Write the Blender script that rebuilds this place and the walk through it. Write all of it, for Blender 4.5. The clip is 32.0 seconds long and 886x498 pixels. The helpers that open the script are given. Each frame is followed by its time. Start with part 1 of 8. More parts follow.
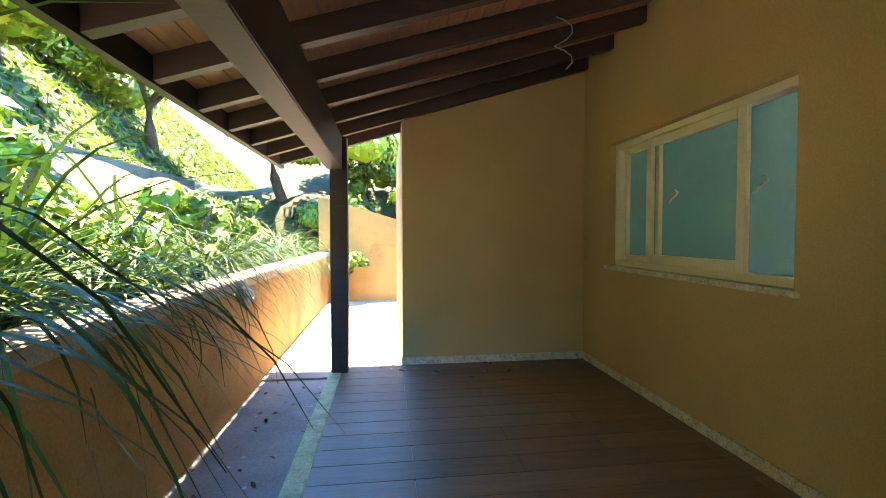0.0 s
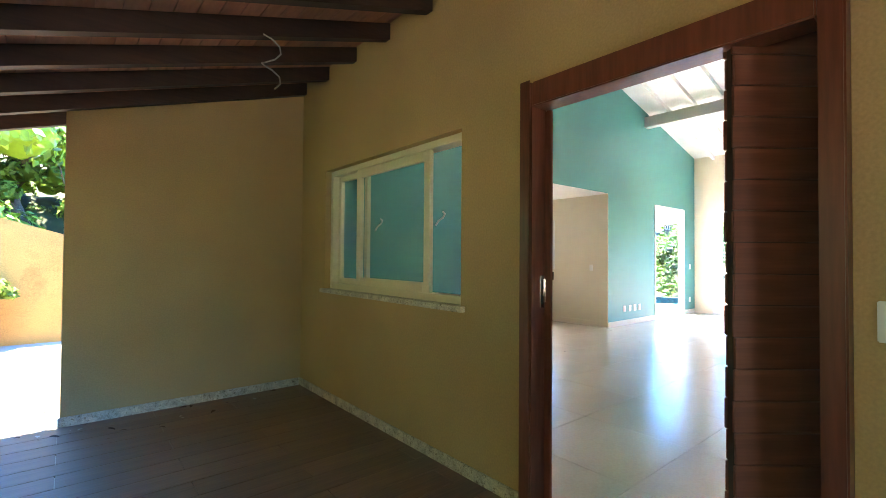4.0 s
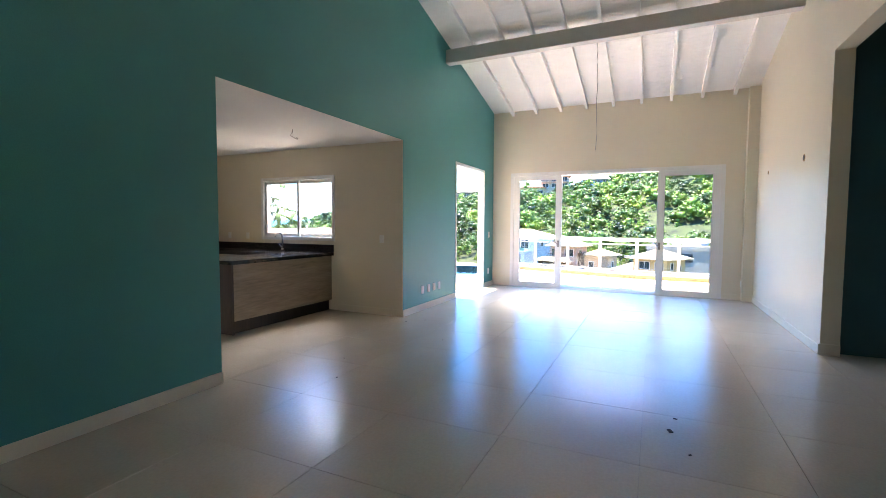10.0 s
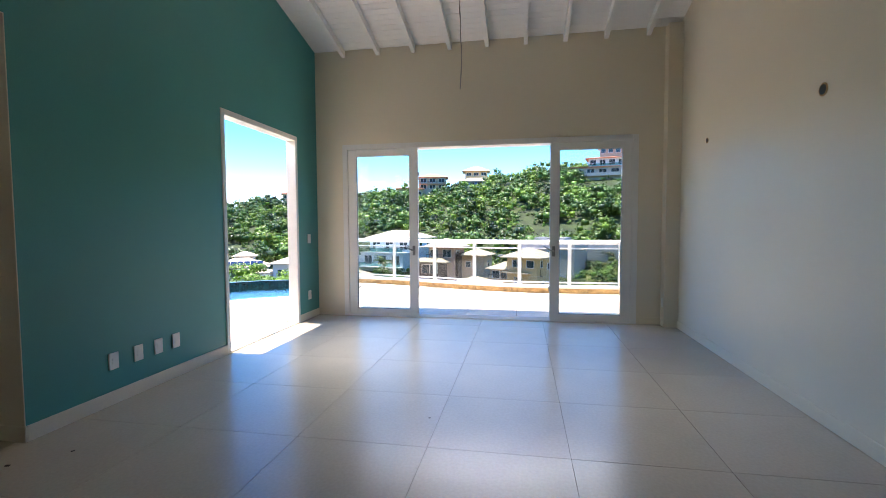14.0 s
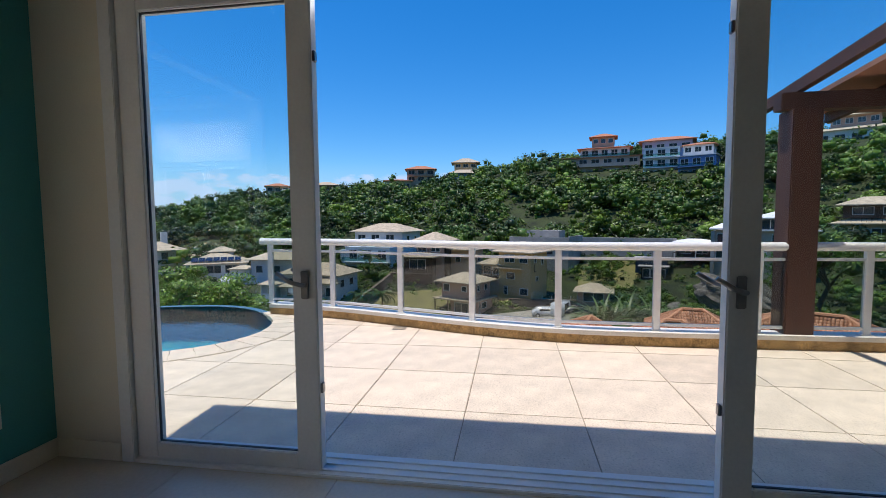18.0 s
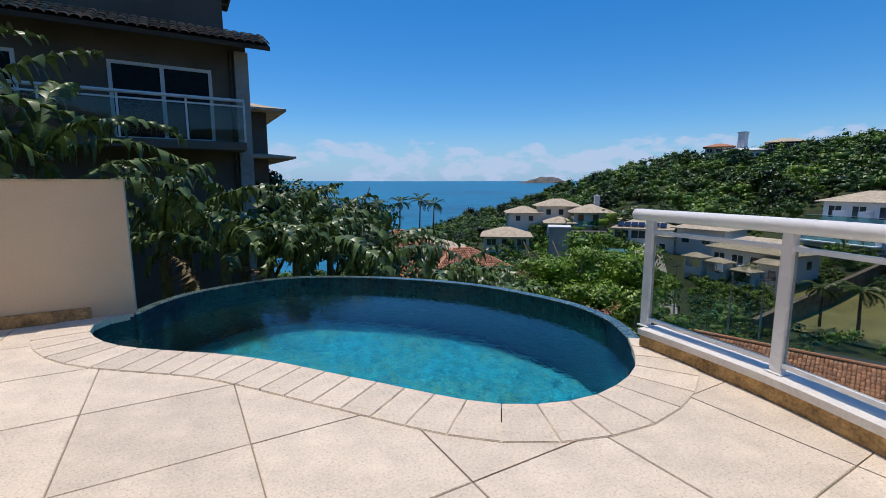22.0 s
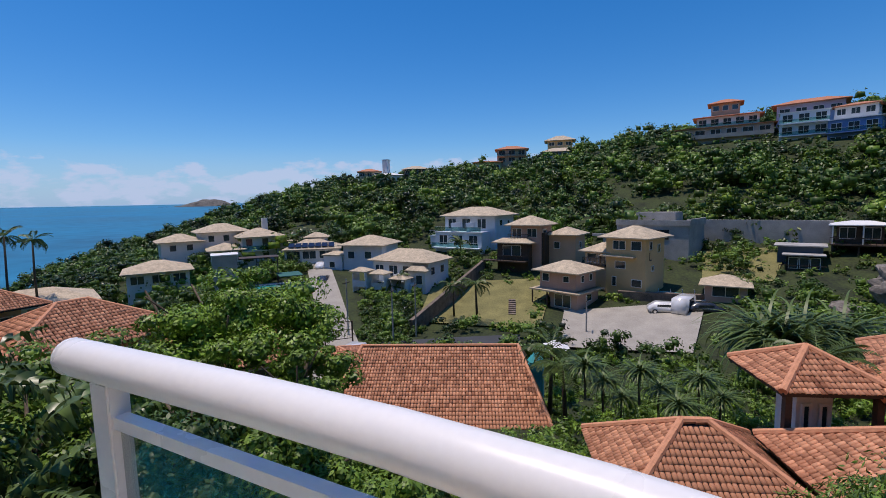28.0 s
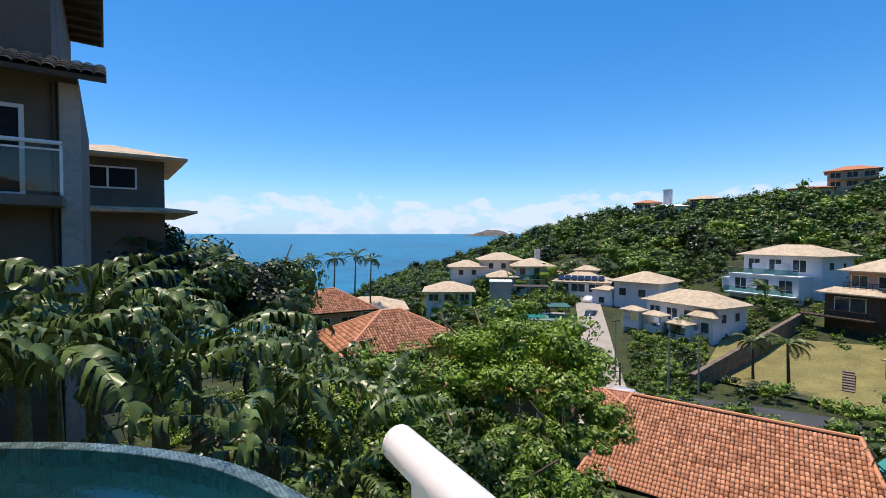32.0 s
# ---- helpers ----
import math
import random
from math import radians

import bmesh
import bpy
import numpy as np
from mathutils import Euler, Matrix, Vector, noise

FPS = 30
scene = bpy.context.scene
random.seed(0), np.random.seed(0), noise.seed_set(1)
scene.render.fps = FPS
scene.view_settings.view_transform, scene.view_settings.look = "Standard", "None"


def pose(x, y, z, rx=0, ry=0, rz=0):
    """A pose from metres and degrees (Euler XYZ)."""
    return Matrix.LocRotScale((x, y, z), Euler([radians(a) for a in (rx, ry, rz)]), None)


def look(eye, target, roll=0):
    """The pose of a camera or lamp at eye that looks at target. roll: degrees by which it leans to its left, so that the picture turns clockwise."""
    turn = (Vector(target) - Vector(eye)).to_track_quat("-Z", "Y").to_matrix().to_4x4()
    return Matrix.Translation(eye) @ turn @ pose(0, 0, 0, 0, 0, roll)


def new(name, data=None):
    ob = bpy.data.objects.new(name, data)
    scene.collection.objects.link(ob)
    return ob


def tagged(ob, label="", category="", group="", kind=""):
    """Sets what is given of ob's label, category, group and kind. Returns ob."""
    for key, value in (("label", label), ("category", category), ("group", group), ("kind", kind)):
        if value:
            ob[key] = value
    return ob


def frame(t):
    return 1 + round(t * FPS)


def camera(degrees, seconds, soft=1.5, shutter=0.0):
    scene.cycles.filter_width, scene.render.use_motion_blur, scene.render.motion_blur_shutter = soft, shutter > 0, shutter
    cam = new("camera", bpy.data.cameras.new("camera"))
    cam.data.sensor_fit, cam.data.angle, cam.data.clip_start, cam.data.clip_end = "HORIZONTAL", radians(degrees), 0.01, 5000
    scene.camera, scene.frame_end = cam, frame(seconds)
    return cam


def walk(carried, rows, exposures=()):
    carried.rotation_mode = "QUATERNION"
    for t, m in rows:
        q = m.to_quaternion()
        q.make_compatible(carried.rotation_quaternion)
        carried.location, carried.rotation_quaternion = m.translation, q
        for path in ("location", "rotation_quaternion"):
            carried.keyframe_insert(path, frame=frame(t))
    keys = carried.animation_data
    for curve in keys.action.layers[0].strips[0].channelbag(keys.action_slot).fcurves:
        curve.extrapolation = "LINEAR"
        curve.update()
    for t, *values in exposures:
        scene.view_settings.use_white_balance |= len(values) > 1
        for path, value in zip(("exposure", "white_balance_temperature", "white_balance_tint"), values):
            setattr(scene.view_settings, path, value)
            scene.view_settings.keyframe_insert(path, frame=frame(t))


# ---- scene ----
cam = camera(89.1, 32.0, 0.9)
PATH = [
    (0, (-2.070, 1.200, 1.319), (-1.822, 3.184, 1.255), -0.08),
    (0.5, (-1.986, 1.176, 1.318), (-1.539, 3.124, 1.237), -0.28),
    (1, (-1.905, 1.152, 1.316), (-1.158, 3.005, 1.226), -0.32),
    (1.5, (-1.840, 1.128, 1.322), (-0.797, 2.832, 1.222), -0.05),
    (2, (-1.794, 1.108, 1.342), (-0.528, 2.655, 1.283), 0.06),
    (2.5, (-1.792, 1.084, 1.430), (-0.367, 2.480, 1.577), -0.55),
    (4.5, (-1.914, 1.189, 1.317), (-0.767, 2.828, 1.293), 0.36),
    (5, (-1.755, 1.174, 1.318), (-0.736, 2.893, 1.244), 0.05),
    (5.5, (-1.538, 1.226, 1.303), (-0.502, 2.933, 1.196), -0.11),
    (6, (-1.342, 1.480, 1.307), (-0.081, 3.028, 1.192), 0.06),
    (6.5, (-1.043, 1.699, 1.303), (0.449, 3.028, 1.217), 0.24),
    (7, (-0.710, 1.890, 1.314), (0.969, 2.976, 1.261), 0.23),
    (7.5, (-0.419, 2.126, 1.321), (1.435, 2.876, 1.284), 0.20),
    (8, (-0.087, 2.163, 1.339), (1.855, 2.640, 1.314), 0.04),
    (8.5, (0.156, 2.232, 1.346), (2.144, 2.449, 1.333), 0.09),
    (9, (0.263, 2.420, 1.358), (2.257, 2.566, 1.327), 0.20),
    (9.5, (0.312, 2.510, 1.354), (2.258, 2.968, 1.279), 0.36),
    (10, (0.398, 2.459, 1.383), (2.207, 3.304, 1.272), 0.32),
    (10.5, (0.560, 2.391, 1.401), (2.296, 3.378, 1.298), 0.04),
    (11, (0.868, 2.452, 1.378), (2.618, 3.415, 1.291), -0.09),
    (11.5, (1.239, 2.518, 1.365), (3.046, 3.371, 1.278), -0.26),
    (12, (1.709, 2.542, 1.373), (3.560, 3.294, 1.289), -0.34),
    (12.5, (2.188, 2.616, 1.368), (4.081, 3.260, 1.300), -0.41),
    (13, (2.721, 2.628, 1.357), (4.644, 3.174, 1.307), -0.34),
    (13.5, (3.312, 2.709, 1.325), (5.263, 3.146, 1.260), -0.32),
    (14, (3.914, 2.772, 1.330), (5.881, 3.120, 1.226), -0.26),
    (14.5, (4.478, 2.871, 1.362), (6.451, 3.173, 1.233), -0.32),
    (16.5, (6.637, 3.213, 1.227), (8.595, 3.598, 1.092), -0.02),
    (17, (7.199, 3.272, 1.297), (9.160, 3.642, 1.166), 0.09),
    (17.5, (7.733, 3.320, 1.306), (9.702, 3.646, 1.179), 0.02),
    (18, (8.184, 3.313, 1.292), (10.156, 3.615, 1.157), -0.44),
    (18.5, (8.681, 3.401, 1.283), (10.647, 3.739, 1.136), -0.24),
    (19, (9.099, 3.435, 1.275), (11.016, 3.988, 1.128), -0.45),
    (19.5, (9.536, 3.500, 1.293), (11.327, 4.370, 1.121), -0.10),
    (20, (9.903, 3.685, 1.280), (11.532, 4.830, 1.090), -0.10),
    (20.5, (10.220, 3.757, 1.287), (11.632, 5.158, 1.091), -0.40),
    (21, (10.455, 3.945, 1.262), (11.697, 5.499, 1.046), -0.15),
    (21.5, (10.655, 4.230, 1.248), (11.770, 5.874, 1.011), -0.15),
    (22, (10.893, 4.480, 1.218), (11.890, 6.191, 0.938), -0.05),
    (22.5, (11.087, 4.749, 1.205), (11.962, 6.504, 0.809), 0.04),
    (23, (11.188, 5.083, 1.183), (11.978, 6.842, 0.650), 0.03),
    (23.5, (11.299, 5.336, 1.158), (12.039, 7.076, 0.506), -0.00),
    (24, (11.409, 5.519, 1.182), (12.126, 7.240, 0.458), 0.15),
    (24.5, (11.450, 5.653, 1.217), (12.154, 7.358, 0.445), 0.19),
    (26.5, (12.312, 5.662, 1.338), (13.605, 7.159, 1.044), -1.03),
    (27, (12.666, 5.732, 1.333), (14.223, 6.964, 1.092), -1.10),
    (27.5, (12.997, 5.616, 1.342), (14.739, 6.577, 1.138), -1.27),
    (28, (13.269, 5.549, 1.337), (15.140, 6.226, 1.133), -1.40),
    (28.5, (13.517, 5.543, 1.358), (15.465, 5.942, 1.146), -1.50),
    (29, (13.610, 5.529, 1.376), (15.591, 5.731, 1.191), -1.46),
    (29.5, (13.620, 5.542, 1.402), (15.605, 5.750, 1.276), -1.20),
    (30, (13.610, 5.581, 1.425), (15.551, 6.054, 1.337), -0.81),
    (30.5, (13.590, 5.646, 1.443), (15.385, 6.524, 1.375), -0.44),
    (31, (13.570, 5.730, 1.486), (15.163, 6.938, 1.424), -0.14),
    (31.5, (13.488, 5.778, 1.492), (14.881, 7.212, 1.431), 0.11),
    (32, (13.386, 5.810, 1.492), (14.584, 7.411, 1.444), -0.09),
]
EXPOSE = [(0.0, 4.4, 8000, 26), (1.0, 4.55, 7800, 25), (2.5, 4.7, 7300, 22), (4.5, 4.7, 7000, 20), (6.0, 4.65, 6700, 20), (7.0, 4.1, 6600, 20), (7.6, 3.7, 6600, 22), (8.4, 3.35, 6700, 23), (9.0, 3.2, 6700, 23), (11.0, 3.1, 6700, 22), (13.0, 2.3, 6700, 18), (14.5, 1.5, 6600, 16), (16.5, 0.3, 6500, 13), (17.0, 0.15, 6500, 13), (18.0, -0.08, 6500, 13), (19.0, -0.42, 6600, 13), (20.0, -0.42, 6700, 13), (22.0, -0.40, 6700, 13), (23.0, -0.58, 6800, 14), (24.5, -0.68, 6800, 14), (26.5, -0.15, 7000, 20), (27.1, -0.1, 7000, 20), (27.6, -0.35, 6900, 20), (28.1, -0.42, 6900, 20), (28.7, 0.1, 7300, 17), (29.1, 0.3, 7500, 18), (31.0, 0.14, 7600, 17), (32.0, 0.18, 7600, 17)]
walk(cam, [(t, look(e, a, r)) for t, e, a, r in PATH], EXPOSE)

# ---- world and sun ----
SUN_UP, SUN_EAST = 79.0, -1.0   # height above the horizon; turn from +y towards +x
world = bpy.data.worlds.new("sky")
scene.world = world
world.use_nodes = True
wn, wl = world.node_tree.nodes, world.node_tree.links
wn.clear()
sky = wn.new("ShaderNodeTexSky")
sky.sky_type, sky.sun_disc = "NISHITA", False
sky.sun_elevation, sky.sun_rotation = radians(SUN_UP), radians(SUN_EAST)
sky.altitude, sky.air_density, sky.dust_density, sky.ozone_density = 30, 1.0, 0.4, 2.5
coord = wn.new("ShaderNodeTexCoord")
split = wn.new("ShaderNodeSeparateXYZ")
wl.new(coord.outputs["Generated"], split.inputs[0])
stretch = wn.new("ShaderNodeMapping")
stretch.inputs["Scale"].default_value = (6.5, 6.5, 15.0)
wl.new(coord.outputs["Generated"], stretch.inputs[0])
puff = wn.new("ShaderNodeTexNoise")
puff.inputs["Scale"].default_value, puff.inputs["Detail"].default_value, puff.inputs["Roughness"].default_value = 1.7, 9, 0.58
wl.new(stretch.outputs[0], puff.inputs[0])
band = wn.new("ShaderNodeValToRGB")
for at, v in ((0.0, 0.46), (0.03, 0.55), (0.065, 0.53), (0.095, 0.40), (0.12, 0.0)):
    el = band.color_ramp.elements.new(at) if at not in (0.0,) else band.color_ramp.elements[0]
    el.position, el.color = at, (v, v, v, 1)
band.color_ramp.elements[-1].color = (0, 0, 0, 1)
wl.new(split.outputs["Z"], band.inputs[0])
cover = wn.new("ShaderNodeMath")
cover.operation = "ADD"
wl.new(puff.outputs["Fac"], cover.inputs[0])
wl.new(band.outputs["Color"], cover.inputs[1])
edge = wn.new("ShaderNodeMapRange")
edge.inputs["From Min"].default_value, edge.inputs["From Max"].default_value, edge.inputs["To Max"].default_value = 0.985, 1.07, 0.72
wl.new(cover.outputs[0], edge.inputs["Value"])
cloud = wn.new("ShaderNodeMixRGB")
cloud.inputs["Color2"].default_value = (4.1, 5.2, 7.2, 1)
wl.new(edge.outputs[0], cloud.inputs["Fac"])
rich = wn.new("ShaderNodeHueSaturation")
rich.inputs["Saturation"].default_value = 1.25
cool = wn.new("ShaderNodeMixRGB")
cool.blend_type = "MULTIPLY"
cool.inputs["Fac"].default_value, cool.inputs["Color2"].default_value = 1.0, (0.74, 0.93, 1.14, 1)
wl.new(sky.outputs[0], cool.inputs["Color1"])
wl.new(cool.outputs[0], rich.inputs["Color"])
low = wn.new("ShaderNodeMapRange")
low.inputs["From Max"].default_value, low.inputs["To Min"].default_value, low.inputs["To Max"].default_value = 0.12, 0.85, 0.0
wl.new(split.outputs["Z"], low.inputs["Value"])
haze = wn.new("ShaderNodeMixRGB")
haze.inputs["Color2"].default_value = (2.3, 4.1, 6.6, 1)
wl.new(low.outputs[0], haze.inputs["Fac"])
wl.new(rich.outputs[0], haze.inputs["Color1"])
wl.new(haze.outputs[0], cloud.inputs["Color1"])
back = wn.new("ShaderNodeBackground")
back.inputs["Strength"].default_value = 0.15
wl.new(cloud.outputs[0], back.inputs["Color"])
wout = wn.new("ShaderNodeOutputWorld")
wl.new(back.outputs[0], wout.inputs[0])

sun = new("sun", bpy.data.lights.new("sun", "SUN"))
sun.data.energy, sun.data.angle, sun.data.color = 4.2, radians(0.6), (1.0, 0.95, 0.87)
s_el, s_az = radians(SUN_UP), radians(SUN_EAST)
SUN_WAY = Vector((math.sin(s_az) * math.cos(s_el), math.cos(s_az) * math.cos(s_el), math.sin(s_el)))
sun.matrix_world = look(SUN_WAY * 50, (0, 0, 0))


# ---- materials ----
def mat(name, color, rough=0.6, metal=0.0, vary=0.12, scale=3.0, fine=60.0, bump=0.0, rnd=0.0, tint=None, stain=0.0, coat=0.0, spec=0.5, island=0.0, speck=0.0, speck_scale=60.0):
    """A surface with two scales of variation: broad patches and fine grain."""
    m = bpy.data.materials.new(name)
    m.use_nodes = True
    n, l = m.node_tree.nodes, m.node_tree.links
    b = n["Principled BSDF"]
    b.inputs["Roughness"].default_value, b.inputs["Metallic"].default_value = rough, metal
    b.inputs["Specular IOR Level"].default_value = spec
    b.inputs["Coat Weight"].default_value, b.inputs["Coat Roughness"].default_value = coat, 0.12
    tc = n.new("ShaderNodeTexCoord")
    broad = n.new("ShaderNodeTexNoise")
    broad.inputs["Scale"].default_value, broad.inputs["Detail"].default_value = scale, 5
    grain = n.new("ShaderNodeTexNoise")
    grain.inputs["Scale"].default_value, grain.inputs["Detail"].default_value = fine, 3
    l.new(tc.outputs["Object"], broad.inputs[0])
    l.new(tc.outputs["Object"], grain.inputs[0])
    add = n.new("ShaderNodeMath")
    add.operation = "MULTIPLY_ADD"
    add.inputs[1].default_value, add.inputs[2].default_value = 0.45, 0.0
    l.new(grain.outputs["Fac"], add.inputs[0])
    both = n.new("ShaderNodeMath")
    both.operation = "MULTIPLY_ADD"
    both.inputs[1].default_value = 0.55
    l.new(broad.outputs["Fac"], both.inputs[0])
    l.new(add.outputs[0], both.inputs[2])
    value = both.outputs[0]
    if rnd:
        info = n.new("ShaderNodeObjectInfo")
        more = n.new("ShaderNodeMath")
        more.operation = "MULTIPLY_ADD"
        more.inputs[1].default_value = rnd
        l.new(info.outputs["Random"], more.inputs[0])
        l.new(value, more.inputs[2])
        value = more.outputs[0]
    if island:
        geo = n.new("ShaderNodeNewGeometry")
        more = n.new("ShaderNodeMath")
        more.operation = "MULTIPLY_ADD"
        more.inputs[1].default_value = island
        l.new(geo.outputs["Random Per Island"], more.inputs[0])
        l.new(value, more.inputs[2])
        value = more.outputs[0]
    ramp = n.new("ShaderNodeValToRGB")
    dark = [c * (1 - 2 * vary) for c in color]
    lite = list(tint) if tint else [min(1.0, c * (1 + 2 * vary)) for c in color]
    hi = 0.7 + rnd * 0.8 + island * 0.8
    ramp.color_ramp.elements[0].position, ramp.color_ramp.elements[1].position = 0.3, min(1.0, hi)
    ramp.color_ramp.elements[0].color, ramp.color_ramp.elements[1].color = (*dark, 1), (*lite, 1)
    l.new(value, ramp.inputs[0])
    col = ramp.outputs["Color"]
    if stain:
        blot = n.new("ShaderNodeTexNoise")
        blot.inputs["Scale"].default_value, blot.inputs["Detail"].default_value, blot.inputs["Roughness"].default_value = scale * 0.6, 8, 0.7
        l.new(tc.outputs["Object"], blot.inputs[0])
        cut = n.new("ShaderNodeMapRange")
        cut.inputs["From Min"].default_value, cut.inputs["From Max"].default_value, cut.inputs["To Max"].default_value = 0.52, 0.72, stain
        l.new(blot.outputs["Fac"], cut.inputs["Value"])
        mix = n.new("ShaderNodeMixRGB")
        mix.blend_type = "MULTIPLY"
        mix.inputs["Color2"].default_value = (0.35, 0.32, 0.26, 1)
        l.new(cut.outputs[0], mix.inputs["Fac"])
        l.new(col, mix.inputs["Color1"])
        col = mix.outputs["Color"]
    if speck:
        dots = n.new("ShaderNodeTexNoise")
        dots.inputs["Scale"].default_value, dots.inputs["Detail"].default_value, dots.inputs["Roughness"].default_value = speck_scale, 3, 0.65
        l.new(tc.outputs["Object"], dots.inputs[0])
        pick = n.new("ShaderNodeMapRange")
        pick.inputs["From Min"].default_value, pick.inputs["From Max"].default_value, pick.inputs["To Max"].default_value = 0.56, 0.66, speck
        l.new(dots.outputs["Fac"], pick.inputs["Value"])
        pit = n.new("ShaderNodeMixRGB")
        pit.blend_type = "MULTIPLY"
        pit.inputs["Color2"].default_value = (0.38, 0.33, 0.27, 1)
        l.new(pick.outputs[0], pit.inputs["Fac"])
        l.new(col, pit.inputs["Color1"])
        col = pit.outputs["Color"]
    l.new(col, b.inputs["Base Color"])
    rr = n.new("ShaderNodeMapRange")
    rr.inputs["To Min"].default_value, rr.inputs["To Max"].default_value = max(0.02, rough - 0.08), min(1.0, rough + 0.08)
    l.new(broad.outputs["Fac"], rr.inputs["Value"])
    l.new(rr.outputs[0], b.inputs["Roughness"])
    if bump:
        bp = n.new("ShaderNodeBump")
        bp.inputs["Strength"].default_value, bp.inputs["Distance"].default_value = 1.0, bump
        l.new(both.outputs[0], bp.inputs["Height"])
        l.new(bp.outputs[0], b.inputs["Normal"])
    return m


def wood(name, color, dark, rough=0.5, stretch=(1.2, 18, 18), bump=0.0008, rnd=0.15, coat=0.0):
    """Wood with its grain along the axis of the smallest stretch."""
    m = mat(name, color, rough, bump=bump, rnd=rnd, vary=0.15, coat=coat)
    n, l = m.node_tree.nodes, m.node_tree.links
    tc = next(x for x in n if x.type == "TEX_COORD")
    mp = n.new("ShaderNodeMapping")
    mp.inputs["Scale"].default_value = stretch
    l.new(tc.outputs["Object"], mp.inputs[0])
    for x in [x for x in n if x.type == "TEX_NOISE"]:
        x.inputs["Scale"].default_value = 1.0 if x.inputs["Scale"].default_value < 10 else 4.0
        l.new(mp.outputs[0], x.inputs[0])
    ramp = next(x for x in n if x.type == "VALTORGB")
    ramp.color_ramp.elements[0].color = (*dark, 1)
    ramp.color_ramp.elements[1].color = (*color, 1)
    return m


def glass(name, tint=(0.97, 1.0, 0.99), rough=0.0):
    m = bpy.data.materials.new(name)
    m.use_nodes = True
    n, l = m.node_tree.nodes, m.node_tree.links
    n.remove(n["Principled BSDF"])
    clear = n.new("ShaderNodeBsdfTransparent")
    clear.inputs["Color"].default_value = (*tint, 1)
    gloss = n.new("ShaderNodeBsdfGlossy")
    gloss.inputs["Roughness"].default_value = rough + 0.01
    face = n.new("ShaderNodeLayerWeight")
    face.inputs["Blend"].default_value = 0.5
    steep = n.new("ShaderNodeMath")
    steep.operation = "POWER"
    steep.inputs[1].default_value = 4.0
    l.new(face.outputs["Facing"], steep.inputs[0])
    fres = n.new("ShaderNodeMapRange")
    fres.inputs["To Min"].default_value, fres.inputs["To Max"].default_value = 0.035, 0.55
    l.new(steep.outputs[0], fres.inputs["Value"])
    mix = n.new("ShaderNodeMixShader")
    l.new(fres.outputs[0], mix.inputs[0])
    l.new(clear.outputs[0], mix.inputs[1])
    l.new(gloss.outputs[0], mix.inputs[2])
    l.new(mix.outputs[0], n["Material Output"].inputs[0])
    return m


def leafy(name, color, lite, rough=0.45, trans=0.07, island=0.5, scale=0.6, spec=0.4):
    lite = [c * 1.2 for c in lite]
    m = mat(name, color, rough, vary=0.3, scale=scale, fine=8.0, tint=lite, island=island, spec=spec)
    n, l = m.node_tree.nodes, m.node_tree.links
    b = n["Principled BSDF"]
    if scale < 0.3:
        sums = [x for x in n if x.type == "MATH" and x.operation == "MULTIPLY_ADD"]
        sums[0].inputs[1].default_value, sums[0].inputs[2].default_value = 0.15, -0.40
        sums[1].inputs[1].default_value = 1.6
    tr = n.new("ShaderNodeBsdfTranslucent")
    col = b.inputs["Base Color"].links[0].from_socket
    l.new(col, tr.inputs["Color"])
    mix = n.new("ShaderNodeMixShader")
    mix.inputs[0].default_value = trans
    l.new(b.outputs[0], mix.inputs[1])
    l.new(tr.outputs[0], mix.inputs[2])
    l.new(mix.outputs[0], n["Material Output"].inputs[0])
    return m


